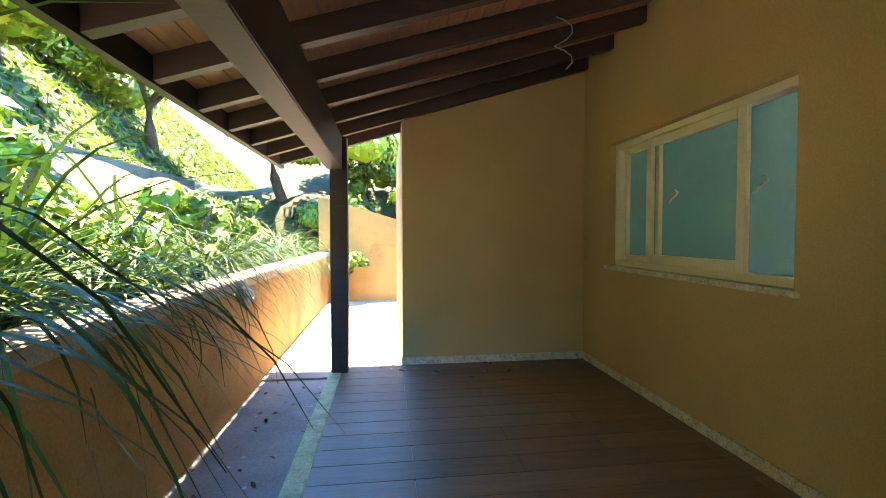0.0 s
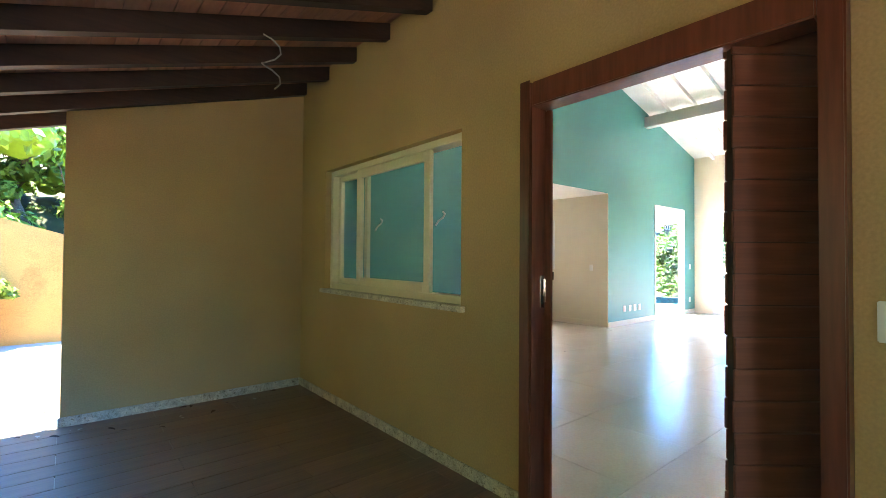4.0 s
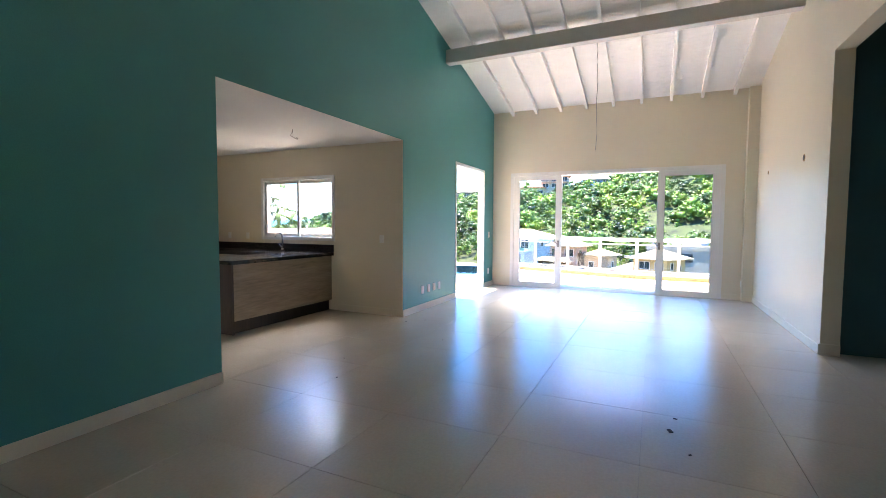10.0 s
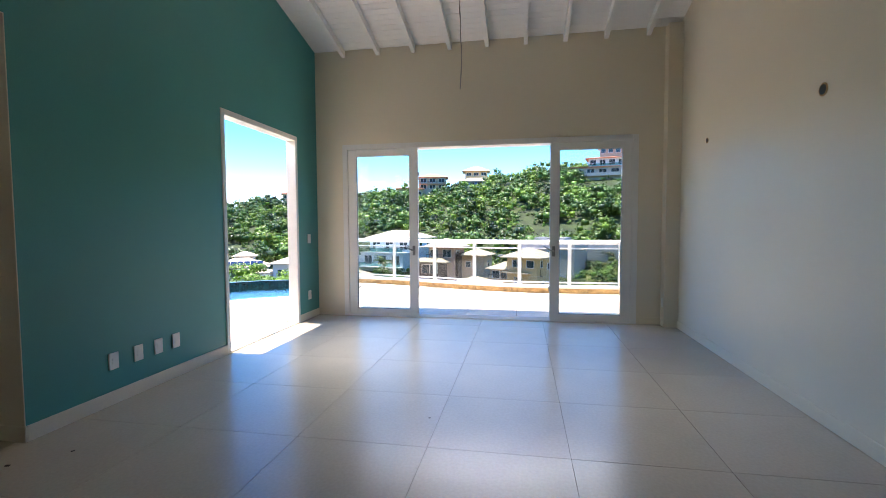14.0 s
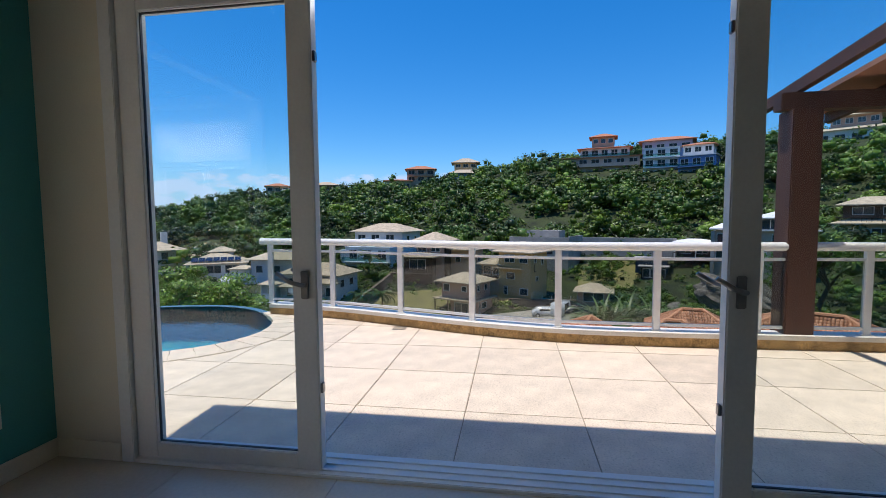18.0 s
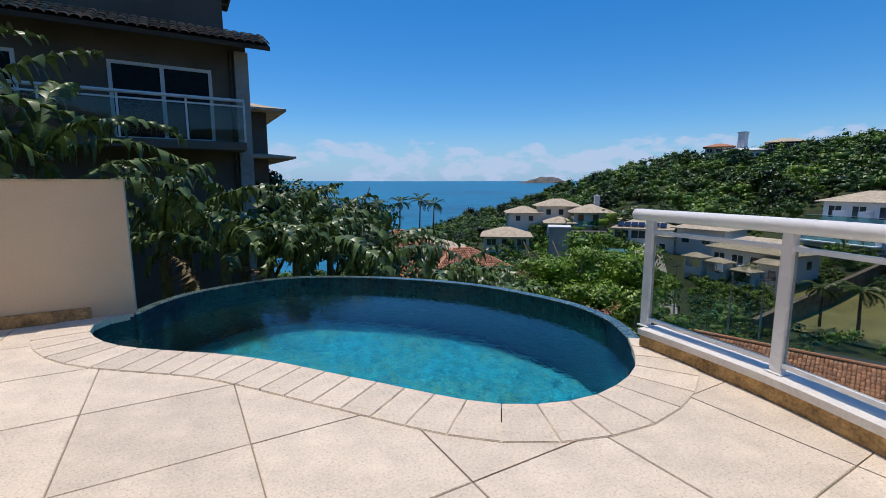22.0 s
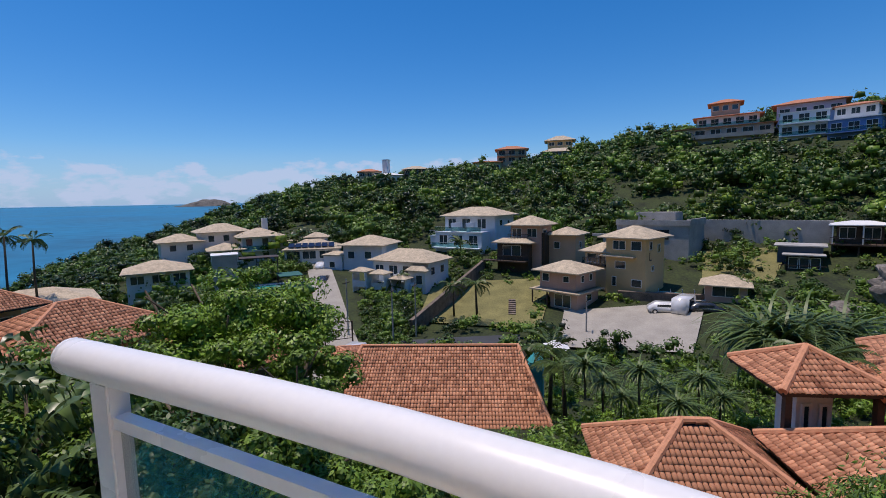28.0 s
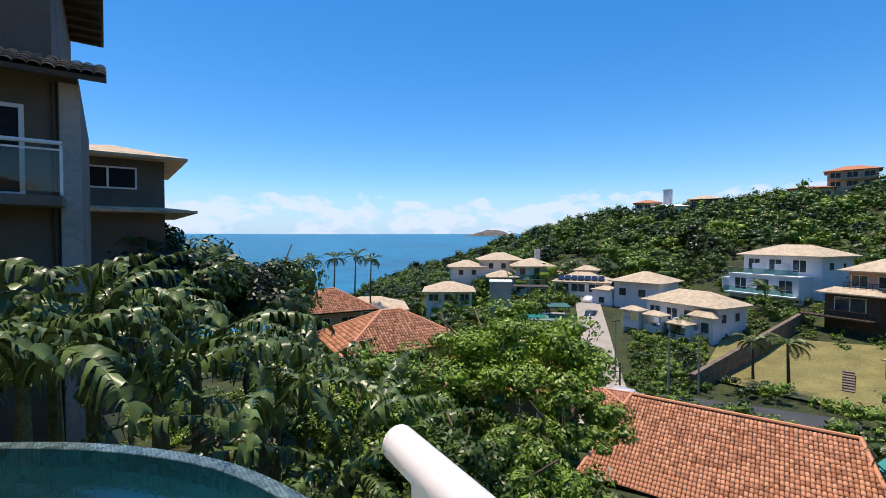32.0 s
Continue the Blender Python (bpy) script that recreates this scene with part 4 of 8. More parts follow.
for r in range(38):
    y = 5.745 - (r + 1) * PW
    if y < -1.6:
        break
    x = -2.502 - [0.0, 0.62, 0.0, 0.62][r % 4]
    while x < -0.001:
        a, b = max(x, -2.502), min(x + PL - 0.004, -0.0)
        if b - a > 0.02:
            key = round(b - a, 3)
            if key not in plank_me:
                plank_me[key] = shared("plank", block((0, 0, -0.0115), (key, PW - 0.004, 0.0), 0.001), M["plank"])
            p = new("plank", plank_me[key])
            p.location = (a, y, 0)
            p.parent = porch_floor
        x += PL
rng = random.Random(4)
leaf_me = []
for k in range(4):
    bm = bmesh.new()
    n = 7
    l, w = rng.uniform(0.05, 0.09), rng.uniform(0.012, 0.022)
    ring_v = [bm.verts.new((l * (i / n - 0.5), w * math.sin(math.pi * i / n) * s, 0.004 + 0.010 * math.sin(3 * i / n + k) * (1 if s > 0 else 0.5))) for s in (1, -1) for i in (range(0, n + 1) if s > 0 else range(n - 1, 0, -1))]
    bm.faces.new(ring_v)
    leaf_me.append(shared("dry_leaf", bm, mat("dry_leaf_%d" % k, ((0.10, 0.055, 0.03), (0.055, 0.03, 0.02), (0.16, 0.10, 0.055), (0.45, 0.42, 0.36))[k], 0.8)))
for i in range(70):
    near = rng.random()
    if near < 0.7:
        x, y, z = rng.uniform(-3.28, -2.64), 5.55 - abs(rng.gauss(0, 1.1)), -0.12
    else:
        x, y, z = rng.uniform(-2.4, -0.3), 5.72 - abs(rng.gauss(0, 0.25)), 0.0
    if i > 58:
        x, y, z = rng.uniform(-2.6, -1.95), rng.uniform(5.95, 7), -0.10
    d = new("dry_leaf", rng.choice(leaf_me))
    d.matrix_world = pose(x, y, z + 0.001, rng.uniform(-8, 8), rng.uniform(-8, 8), rng.uniform(0, 360))
    tagged(d, "small dry fallen leaf on the floor", "leaf", "fallen leaves")
speck_me = shared("dirt_crumb", block((-0.02, -0.013, 0), (0.02, 0.013, 0.006), 0.005), M["soil"])
for x, y, s in ((3.72, 2.32, 1.2), (3.95, 2.28, 0.7), (3.42, 2.22, 0.6), (2.75, 2.36, 0.7), (2.62, 2.40, 0.5), (3.6, 5.0, 0.6), (4.1, 5.3, 0.4), (3.2, 1.6, 0.5), (5.2, 4.7, 0.5), (6.9, 3.4, 0.4), (5.9, 5.6, 0.7), (6.1, 5.4, 0.5)):
    c = new("dirt_crumb", speck_me)
    c.matrix_world = pose(x, y, 0.0, 0, 0, 200 * x) @ Matrix.Diagonal((s, s, s, 1))
    tagged(c, "crumb of brown dirt on the floor tiles", "dirt", "dirt on the floor")

# ---- terrace, pool, rail ----
def spline(points, per=12, closed=False):
    """A smooth line through a few control points."""
    p = [Vector((*q, 0)) if len(q) == 2 else Vector(q) for q in points]
    n, out = len(p), []
    for i in range(n if closed else n - 1):
        a, b, c, d = (p[(i - 1) % n], p[i], p[(i + 1) % n], p[(i + 2) % n]) if closed else (p[max(0, i - 1)], p[i], p[i + 1], p[min(n - 1, i + 2)])
        for k in range(per):
            t = k / per
            out.append(0.5 * (2 * b + (c - a) * t + (2 * a - 5 * b + 4 * c - d) * t * t + (3 * b - a - 3 * c + d) * t ** 3))
    if not closed:
        out.append(p[-1])
    return out


def spaced(line, step):
    """The line again, at even steps."""
    seg = [0.0]
    for a, b in zip(line, line[1:]):
        seg.append(seg[-1] + (b - a).length)
    n = max(1, round(seg[-1] / step))
    out, j = [], 0
    for i in range(n + 1):
        s = seg[-1] * i / n
        while j < len(seg) - 2 and seg[j + 1] < s:
            j += 1
        t = (s - seg[j]) / max(1e-9, seg[j + 1] - seg[j])
        out.append(line[j].lerp(line[j + 1], t))
    return out


def sideways(line, off):
    """The line moved to its right by off."""
    out = []
    for i, p in enumerate(line):
        d = (line[min(i + 1, len(line) - 1)] - line[max(i - 1, 0)]).normalized()
        out.append(p + Vector((d.y, -d.x, 0)) * off)
    return out


NEAR_EDGE = spline([(10.44, 9.57), (10.20, 9.42), (10.18, 9.06), (10.46, 8.54), (11.22, 7.86), (11.80, 7.09), (12.30, 6.43), (12.72, 6.205), (13.10, 6.20), (13.52, 6.36), (13.93, 6.74)])
RIM = spline([(13.93, 6.74), (14.22, 7.25), (14.27, 7.95), (13.90, 9.05), (13.05, 10.02), (12.05, 10.56), (11.10, 10.33), (10.68, 9.95), (10.50, 9.62), (10.44, 9.57)])
POOL = NEAR_EDGE[:-1] + RIM[:-1]
WATER = -0.13


def inside(x, y, loop):
    hit = False
    j = len(loop) - 1
    for i in range(len(loop)):
        a, b = loop[i], loop[j]
        if (a.y > y) != (b.y > y) and x < (b.x - a.x) * (y - a.y) / (b.y - a.y) + a.x:
            hit = not hit
        j = i
    return hit


def mosaic_mat(name, c1, c2, cg, scale, rough=0.15, green=None):
    m = bpy.data.materials.new(name)
    m.use_nodes = True
    n, l = m.node_tree.nodes, m.node_tree.links
    b = n["Principled BSDF"]
    tc = n.new("ShaderNodeTexCoord")
    br = n.new("ShaderNodeTexBrick")
    br.offset = 0.0
    br.inputs["Scale"].default_value = scale
    br.inputs["Brick Width"].default_value, br.inputs["Row Height"].default_value, br.inputs["Mortar Size"].default_value = 0.5, 0.5, 0.02
    br.inputs["Color1"].default_value, br.inputs["Color2"].default_value, br.inputs["Mortar"].default_value = (*c1, 1), (*c2, 1), (*cg, 1)
    l.new(tc.outputs["Object"], br.inputs[0])
    no = n.new("ShaderNodeTexNoise")
    no.inputs["Scale"].default_value, no.inputs["Detail"].default_value = 2.0, 4
    l.new(tc.outputs["Object"], no.inputs[0])
    vo = n.new("ShaderNodeTexVoronoi")
    vo.inputs["Scale"].default_value = scale * 1.0
    l.new(tc.outputs["Object"], vo.inputs[0])
    mx = n.new("ShaderNodeMixRGB")
    mx.blend_type = "OVERLAY"
    mx.inputs["Fac"].default_value = 0.60
    l.new(br.outputs["Color"], mx.inputs["Color1"])
    grey = n.new("ShaderNodeRGBToBW")
    l.new(vo.outputs["Color"], grey.inputs[0])
    l.new(grey.outputs[0], mx.inputs["Color2"])
    hs = n.new("ShaderNodeMixRGB")
    hs.blend_type = "MULTIPLY"
    hs.inputs["Fac"].default_value = 0.5
    l.new(mx.outputs[0], hs.inputs["Color1"])
    l.new(no.outputs["Fac"], hs.inputs["Color2"])
    l.new(hs.outputs[0], b.inputs["Base Color"])
    if green:
        # single tiles of a second colour, thicker in some patches
        pick = n.new("ShaderNodeTexWhiteNoise")
        cell = n.new("ShaderNodeVectorMath")
        cell.operation = "SNAP"
        cell.inputs[1].default_value = (0.5 / scale, 0.5 / scale, 10.0)
        l.new(tc.outputs["Object"], cell.inputs[0])
        l.new(cell.outputs[0], pick.inputs[0])
        patch = n.new("ShaderNodeTexNoise")
        patch.inputs["Scale"].default_value, patch.inputs["Detail"].default_value = 1.3, 2
        l.new(tc.outputs["Object"], patch.inputs[0])
        less = n.new("ShaderNodeMath")
        less.operation = "MULTIPLY_ADD"
        less.inputs[1].default_value, less.inputs[2].default_value = 1.5, -0.52
        l.new(patch.outputs["Fac"], less.inputs[0])
        step = n.new("ShaderNodeMath")
        step.operation = "LESS_THAN"
        l.new(pick.outputs["Value"], step.inputs[0])
        l.new(less.outputs[0], step.inputs[1])
        amount = n.new("ShaderNodeMath")
        amount.operation = "MULTIPLY"
        amount.inputs[1].default_value = 0.75
        l.new(step.outputs[0], amount.inputs[0])
        two = n.new("ShaderNodeMixRGB")
        two.inputs["Color2"].default_value = (*green, 1)
        l.new(amount.outputs[0], two.inputs["Fac"])
        l.new(hs.outputs[0], two.inputs["Color1"])
        l.new(two.outputs[0], b.inputs["Base Color"])
    b.inputs["Roughness"].default_value = rough
    return m


M["pool_floor"] = mosaic_mat("turquoise_mosaic", (0.0, 0.12, 0.26), (0.006, 0.36, 0.47), (0.04, 0.32, 0.40), 22, green=(0.07, 0.27, 0.17))
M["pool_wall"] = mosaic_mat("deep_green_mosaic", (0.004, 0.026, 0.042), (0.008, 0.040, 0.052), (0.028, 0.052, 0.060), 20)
M["rim_tile"] = mosaic_mat("pale_green_rim_mosaic", (0.06, 0.12, 0.115), (0.10, 0.17, 0.16), (0.34, 0.36, 0.33), 20)
wm = bpy.data.materials.new("pool_water")
wm.use_nodes = True
n, l = wm.node_tree.nodes, wm.node_tree.links
b = n["Principled BSDF"]
b.inputs["Base Color"].default_value = (0.72, 0.95, 0.97, 1)
b.inputs["Roughness"].default_value, b.inputs["IOR"].default_value, b.inputs["Transmission Weight"].default_value = 0.0, 1.33, 1.0
tc = n.new("ShaderNodeTexCoord")
no = n.new("ShaderNodeTexNoise")
no.inputs["Scale"].default_value, no.inputs["Detail"].default_value = 14.0, 3
bp = n.new("ShaderNodeBump")
bp.inputs["Strength"].default_value, bp.inputs["Distance"].default_value = 0.35, 0.012
l.new(tc.outputs["Object"], no.inputs[0])
l.new(no.outputs["Fac"], bp.inputs["Height"])
l.new(bp.outputs[0], b.inputs["Normal"])

pool = thing("swimming_pool", "kidney-shaped infinity pool with turquoise mosaic and clear water", "pool")
DEEP = -1.7
bm = bmesh.new()
bm.faces.new([bm.verts.new((p.x, p.y, DEEP)) for p in POOL])
bmesh.ops.triangulate(bm, faces=bm.faces[:])
bmesh.ops.recalc_face_normals(bm, faces=bm.faces[:])
part("basin_floor", bm, M["pool_floor"], pool, "turquoise mosaic floor")


def band_wall(bm, line, z0, z1):
    vs = [(bm.verts.new((p.x, p.y, z0)), bm.verts.new((p.x, p.y, z1))) for p in line]
    for a, c in zip(vs, vs[1:]):
        bm.faces.new((a[0], c[0], c[1], a[1]))
    return bm


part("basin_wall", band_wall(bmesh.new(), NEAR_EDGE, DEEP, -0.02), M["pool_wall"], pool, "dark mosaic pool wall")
bm = bmesh.new()
outer = sideways(RIM, 0.10)
ring_v = []
for p, q in zip(RIM, outer):
    ring_v.append([bm.verts.new((p.x, p.y, DEEP)), bm.verts.new((p.x, p.y, -0.006)), bm.verts.new((p.x * 0.97 + q.x * 0.03, p.y * 0.97 + q.y * 0.03, 0.0)), bm.verts.new((q.x, q.y, 0.0)), bm.verts.new((q.x, q.y, -3.2))])
for a, c in zip(ring_v, ring_v[1:]):
    for k in range(4):
        f = bm.faces.new((a[k], c[k], c[k + 1], a[k + 1]))
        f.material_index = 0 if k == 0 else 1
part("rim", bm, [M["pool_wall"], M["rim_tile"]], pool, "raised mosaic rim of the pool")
bm = bmesh.new()
bm.faces.new([bm.verts.new((p.x, p.y, WATER)) for p in POOL])
bmesh.ops.triangulate(bm, faces=bm.faces[:])
bmesh.ops.recalc_face_normals(bm, faces=bm.faces[:])
for f in bm.faces:
    if f.normal.z < 0:
        f.normal_flip()
water = part("water", bm, wm, pool, "clear rippled water")
water.visible_shadow = False

def ring_flat(r, w):
    """A flat square frame on the ground."""
    bm = block((-r, -r, 0.001), (r, -r + w, 0.005))
    box(bm, (-r, r - w, 0.001), (r, r, 0.005))
    box(bm, (-r, -r + w, 0.001), (-r + w, r - w, 0.005))
    return box(bm, (r - w, -r + w, 0.001), (r, r - w, 0.005))


COPING_W = 0.38
even = spaced(NEAR_EDGE, 0.195)
out_e = sideways(even, COPING_W)
copings = thing("pool_coping", "cream stone coping slabs round the pool edge", "coping")
for i in range(len(even) - 1):
    a, c, d, e = even[i], even[i + 1], out_e[i + 1], out_e[i]
    g = 0.006
    cl, cr = (c - a).normalized() * g, (d - e).normalized() * g
    quad = [a + cl / 2, c - cl / 2, d - cr / 2, e + cr / 2]
    o = (a + c + d + e) / 4
    bm = prism(bmesh.new(), [(v.x - o.x, v.y - o.y) for v in quad][::-1], -0.045, 0.008)
    bmesh.ops.recalc_face_normals(bm, faces=bm.faces[:])
    bmesh.ops.bevel(bm, geom=[x for x in bm.edges if x.verts[0].co.z > 0 and x.verts[1].co.z > 0], offset=0.004, segments=2, affect="EDGES")
    s = part("coping_slab", bm, M["paver"], copings)
    s.location = (o.x, o.y, 0)

# kerb with its marble cap, posts, glass and round handrail
KERB = spline([(12.98, -4.2), (13.02, -1.2), (12.97, 0.9), (12.95, 1.85), (12.99, 2.83), (13.19, 3.75), (13.49, 4.66), (13.80, 5.65), (13.945, 6.72)], 10)
KERB_STONE = [p for p in KERB if p.y < 6.64]
bm = bmesh.new()
li, lo = sideways(KERB_STONE, -0.075), sideways(KERB_STONE, 0.095)


def strip(bm, la, lb, z0, z1):
    rows = [[bm.verts.new((p.x, p.y, z0)), bm.verts.new((p.x, p.y, z1)), bm.verts.new((q.x, q.y, z1)), bm.verts.new((q.x, q.y, z0))] for p, q in zip(la, lb)]
    for a, c in zip(rows, rows[1:]):
        for k in range(4):
            bm.faces.new((a[k], a[(k + 1) % 4], c[(k + 1) % 4], c[k]))
    bm.faces.new(rows[0])
    bm.faces.new(rows[-1][::-1])
    bmesh.ops.recalc_face_normals(bm, faces=bm.faces[:])
    return bm


structure(mesh_ob("kerb", strip(bm, li, lo, -0.12, 0.098), M["kerb_stone"]), "rough golden stone kerb along the terrace edge")
structure(mesh_ob("trim_kerb_cap", strip(bmesh.new(), sideways(KERB_STONE, -0.10), sideways(KERB_STONE, 0.12), 0.10, 0.145), M["sill_white"]), "pale marble cap on the kerb")
rail = thing("balustrade", "white balustrade with round handrail, square posts and smoked glass", "railing")


def on_kerb(y):
    for a, b in zip(KERB, KERB[1:]):
        if a.y <= y <= b.y:
            t = (y - a.y) / (b.y - a.y)
            return a.lerp(b, t), (b - a).normalized()
    return KERB[-1], (KERB[-1] - KERB[-2]).normalized()


POSTS = (6.594, 5.645, 4.65, 3.75, 2.83, 1.87, 0.93, -0.04, -1.0, -1.95, -2.9, -3.8)
bm = block((-0.024, -0.034, 0), (0.024, 0.034, 0.815), 0.004)
post_me = shared("post", bm, M["rail_white"])
foot_me = shared("foot", block((-0.04, -0.05, 0), (0.04, 0.05, 0.008), 0.002), M["rail_white"])
for i, y in enumerate(POSTS):
    p, d = on_kerb(y)
    turn = math.degrees(math.atan2(d.y, d.x)) - 90
    o = new("post", post_me)
    o.matrix_world = pose(p.x, p.y, 0.146, 0, 0, turn)
    o.parent = rail
    ft = new("foot", foot_me)
    ft.matrix_basis = Matrix()
    ft.parent = o
    if i + 1 < len(POSTS):
        q, _ = on_kerb(POSTS[i + 1])
        w = (q - p).normalized()
        a, c = p + w * 0.035, q - w * 0.035
        for z, h in ((0.872, 0.028), (0.205, 0.028)):
            bm = bmesh.new()
            m = Matrix.Translation((a + c) / 2 + Vector((0, 0, z))) @ w.to_track_quat("X", "Z").to_matrix().to_4x4()
            bmesh.ops.create_cube(bm, size=1, matrix=m @ Matrix.Diagonal(((c - a).length, 0.03, h, 1)))
            part("cross_bar", bm, M["rail_white"], rail)
        bm = bmesh.new()
        m = Matrix.Translation((a + c) / 2 + Vector((0, 0, 0.538))) @ w.to_track_quat("X", "Z").to_matrix().to_4x4()
        bmesh.ops.create_cube(bm, size=1, matrix=m @ Matrix.Diagonal(((c - a).length - 0.004, 0.008, 0.636, 1)))
        g = part("glass_panel", bm, M["rail_glass"], rail, "smoked glass panel")
        g.visible_shadow = False
line = [Vector((p.x, p.y, 0.995)) for p in spaced(KERB, 0.3)]
last = line[-1]
way = (line[-1] - line[-2]).normalized()
bm = tube(bmesh.new(), line + [last + way * 0.02], 0.044, 16)
part("handrail", bm, M["rail_white"], rail, "thick round white handrail", True)
bm = bmesh.new()
bmesh.ops.create_uvsphere(bm, u_segments=16, v_segments=10, radius=0.0445, matrix=Matrix.Translation(last + way * 0.02) @ Matrix.Diagonal((1, 0.5, 1, 1)))
part("end_cap", bm, M["rail_white"], rail, "", True)

# garden wall beside the pool
structure(mesh_ob("wall_garden", block((6.35, 9.60, -0.3), (10.456, 9.75, 1.255)), M["ext_wall"]), "cream garden wall beside the pool")
structure(mesh_ob("trim_garden_cap", block((6.35, 9.585, 1.255), (10.47, 9.765, 1.275), 0.004), M["coping"]), "thin cement cap of the garden wall")
structure(mesh_ob("trim_garden_base", block((6.35, 9.575, 0.0), (10.12, 9.60, 0.11), 0.004), M["kerb_stone"]), "rough stone base strip of the garden wall")
structure(mesh_ob("wall_terrace_support", prism(bmesh.new(), [(6.35, -4.2), (12.9, -4.2), (12.9, 2.7), (13.5, 5.0), (13.85, 6.6), (12.2, 6.2), (10.1, 9.0), (10.1, 9.74), (6.35, 9.74)], -3.4, -1.76), M["ext_wall"]), "masonry under the terrace")

# terrace slabs
SX, SY, GX, GY = 0.757, 0.7605, 10.348, 2.857
MID = sideways(NEAR_EDGE, 0.16)
HOLE = MID + RIM
BED = [Vector((6.35, -4.2, 0))] + [Vector((p.x, p.y, 0)) for p in KERB] + [Vector((13.5, 7.6, 0)), Vector((12.9, 8.9, 0)), Vector((11.6, 9.7, 0)), Vector((10.3, 9.7, 0)), Vector((6.35, 9.6, 0))]
slab_me = shared("slab", block((0, 0, -0.03), (SX - 0.007, SY - 0.007, 0.0), 0.003), M["paver"])
terrace = structure(mesh_ob("floor_terrace", block((FAR + 0.2, -4.2, -0.05), (FAR + 0.21, 5.8, -0.04)), M["joint"]), "cream stone slabs on the terrace")
bed_v, bed_f = [], []


def filled(x, y):
    if x < FAR + 0.2 and y < SIDE + 0.2 or x < 6.35 or y > 9.6:
        return False
    return inside(x, y, BED) and not inside(x, y, HOLE)


for i in range(-6, 6):
    for j in range(-10, 10):
        ax, ay = GX + i * SX, GY + j * SY
        if ax > 14.2 or ax < 6 or ay < -4.3 or ay > 9.7:
            continue
        test = [[filled(ax + SX * (u + 0.5) / 12, ay + SY * (v + 0.5) / 12) for v in range(12)] for u in range(12)]
        count = sum(map(sum, test))
        if not count:
            continue
        for u in range(12):
            for v in range(12):
                if test[u][v]:
                    k = len(bed_v)
                    xa, ya, xb, yb = ax + SX * u / 12, ay + SY * v / 12, ax + SX * (u + 1) / 12, ay + SY * (v + 1) / 12
                    bed_v += [(xa, ya, -0.008), (xb, ya, -0.008), (xb, yb, -0.008), (xa, yb, -0.008)]
                    bed_f.append((k, k + 1, k + 2, k + 3))
        if count == 144:
            s = new("slab", slab_me)
            s.location = (ax + 0.0035, ay + 0.0035, 0)
            s.parent = terrace
            continue
        bm = bmesh.new()
        w, h = (SX - 0.007) / 12, (SY - 0.007) / 12
        grid = {}
        for u in range(12):
            for v in range(12):
                if test[u][v]:
                    vs = []
                    for du, dv in ((0, 0), (1, 0), (1, 1), (0, 1)):
                        key = (u + du, v + dv)
                        if key not in grid:
                            grid[key] = bm.verts.new((key[0] * w, key[1] * h, 0))
                        vs.append(grid[key])
                    bm.faces.new(vs)
        ext = bmesh.ops.extrude_face_region(bm, geom=bm.faces[:])
        bmesh.ops.translate(bm, verts=[g for g in ext["geom"] if isinstance(g, bmesh.types.BMVert)], vec=(0, 0, -0.03))
        bmesh.ops.recalc_face_normals(bm, faces=bm.faces[:])
        s = part("slab", bm, M["paver"], terrace)
        s.location = (ax + 0.0035, ay + 0.0035, 0)
raw("joint_bed", bed_v, bed_f, M["joint"], terrace)

# pergola
pg = thing("pergola", "brown wooden pergola with tiled roof over the terrace corner", "pergola")
part("post", block((12.93, 0.44, 0.0), (13.18, 0.70, 2.30), 0.01), M["pergola"], pg)
part("post", block((12.93, -3.9, 0.0), (13.18, -3.65, 2.30), 0.01), M["pergola"], pg)
part("beam", block((12.98, -4.1, 2.30), (13.13, 0.78, 2.46), 0.008), M["pergola"], pg)
for i in range(5):
    y = 0.60 - 0.9 * i
    bm = slope_slab(bmesh.new(), 14.10, 2.36, 10.46, 2.74, y - 0.035, y + 0.035, 0.11)
    part("rafter", bm, M["pergola"], pg)
part("roof_cover", slope_slab(bmesh.new(), 14.15, 2.475, 10.46, 2.86, -4.2, 0.15, 0.05), M["roof_board"], pg, "clay tile cover")

# drain in the paving
drain = thing("floor_drain", "small square metal drain grate in the terrace paving", "drain", pose(13.29, 4.62, 0.0))
part("frame", ring_flat(0.075, 0.012), M["steel"], drain)
for k in range(5):
    part("bar", block((-0.058, -0.052 + 0.024 * k, 0.001), (0.058, -0.042 + 0.024 * k, 0.004)), M["steel"], drain)

# ---- land and sea ----
EYE = Vector((13.5, 5.8, 1.35))
SEA = -28.0


def smooth(a, b, x):
    t = np.clip((np.asarray(x, float) - a) / (b - a), 0, 1)
    return t * t * (3 - 2 * t)


HILL_B = [-180, -150, -130, -115, -100, -84, -70, -60, -52, -46, -42, -38, -34, -29, -24, -20, 0, 15, 40, 90, 180]
HILL_Z = [24, 27, 27, 26, 22.5, 17, 12, 8, 4, -1.5, -5.5, -9.5, -13.5, -19, -30, -36, -36, -30, 4, 24, 30]


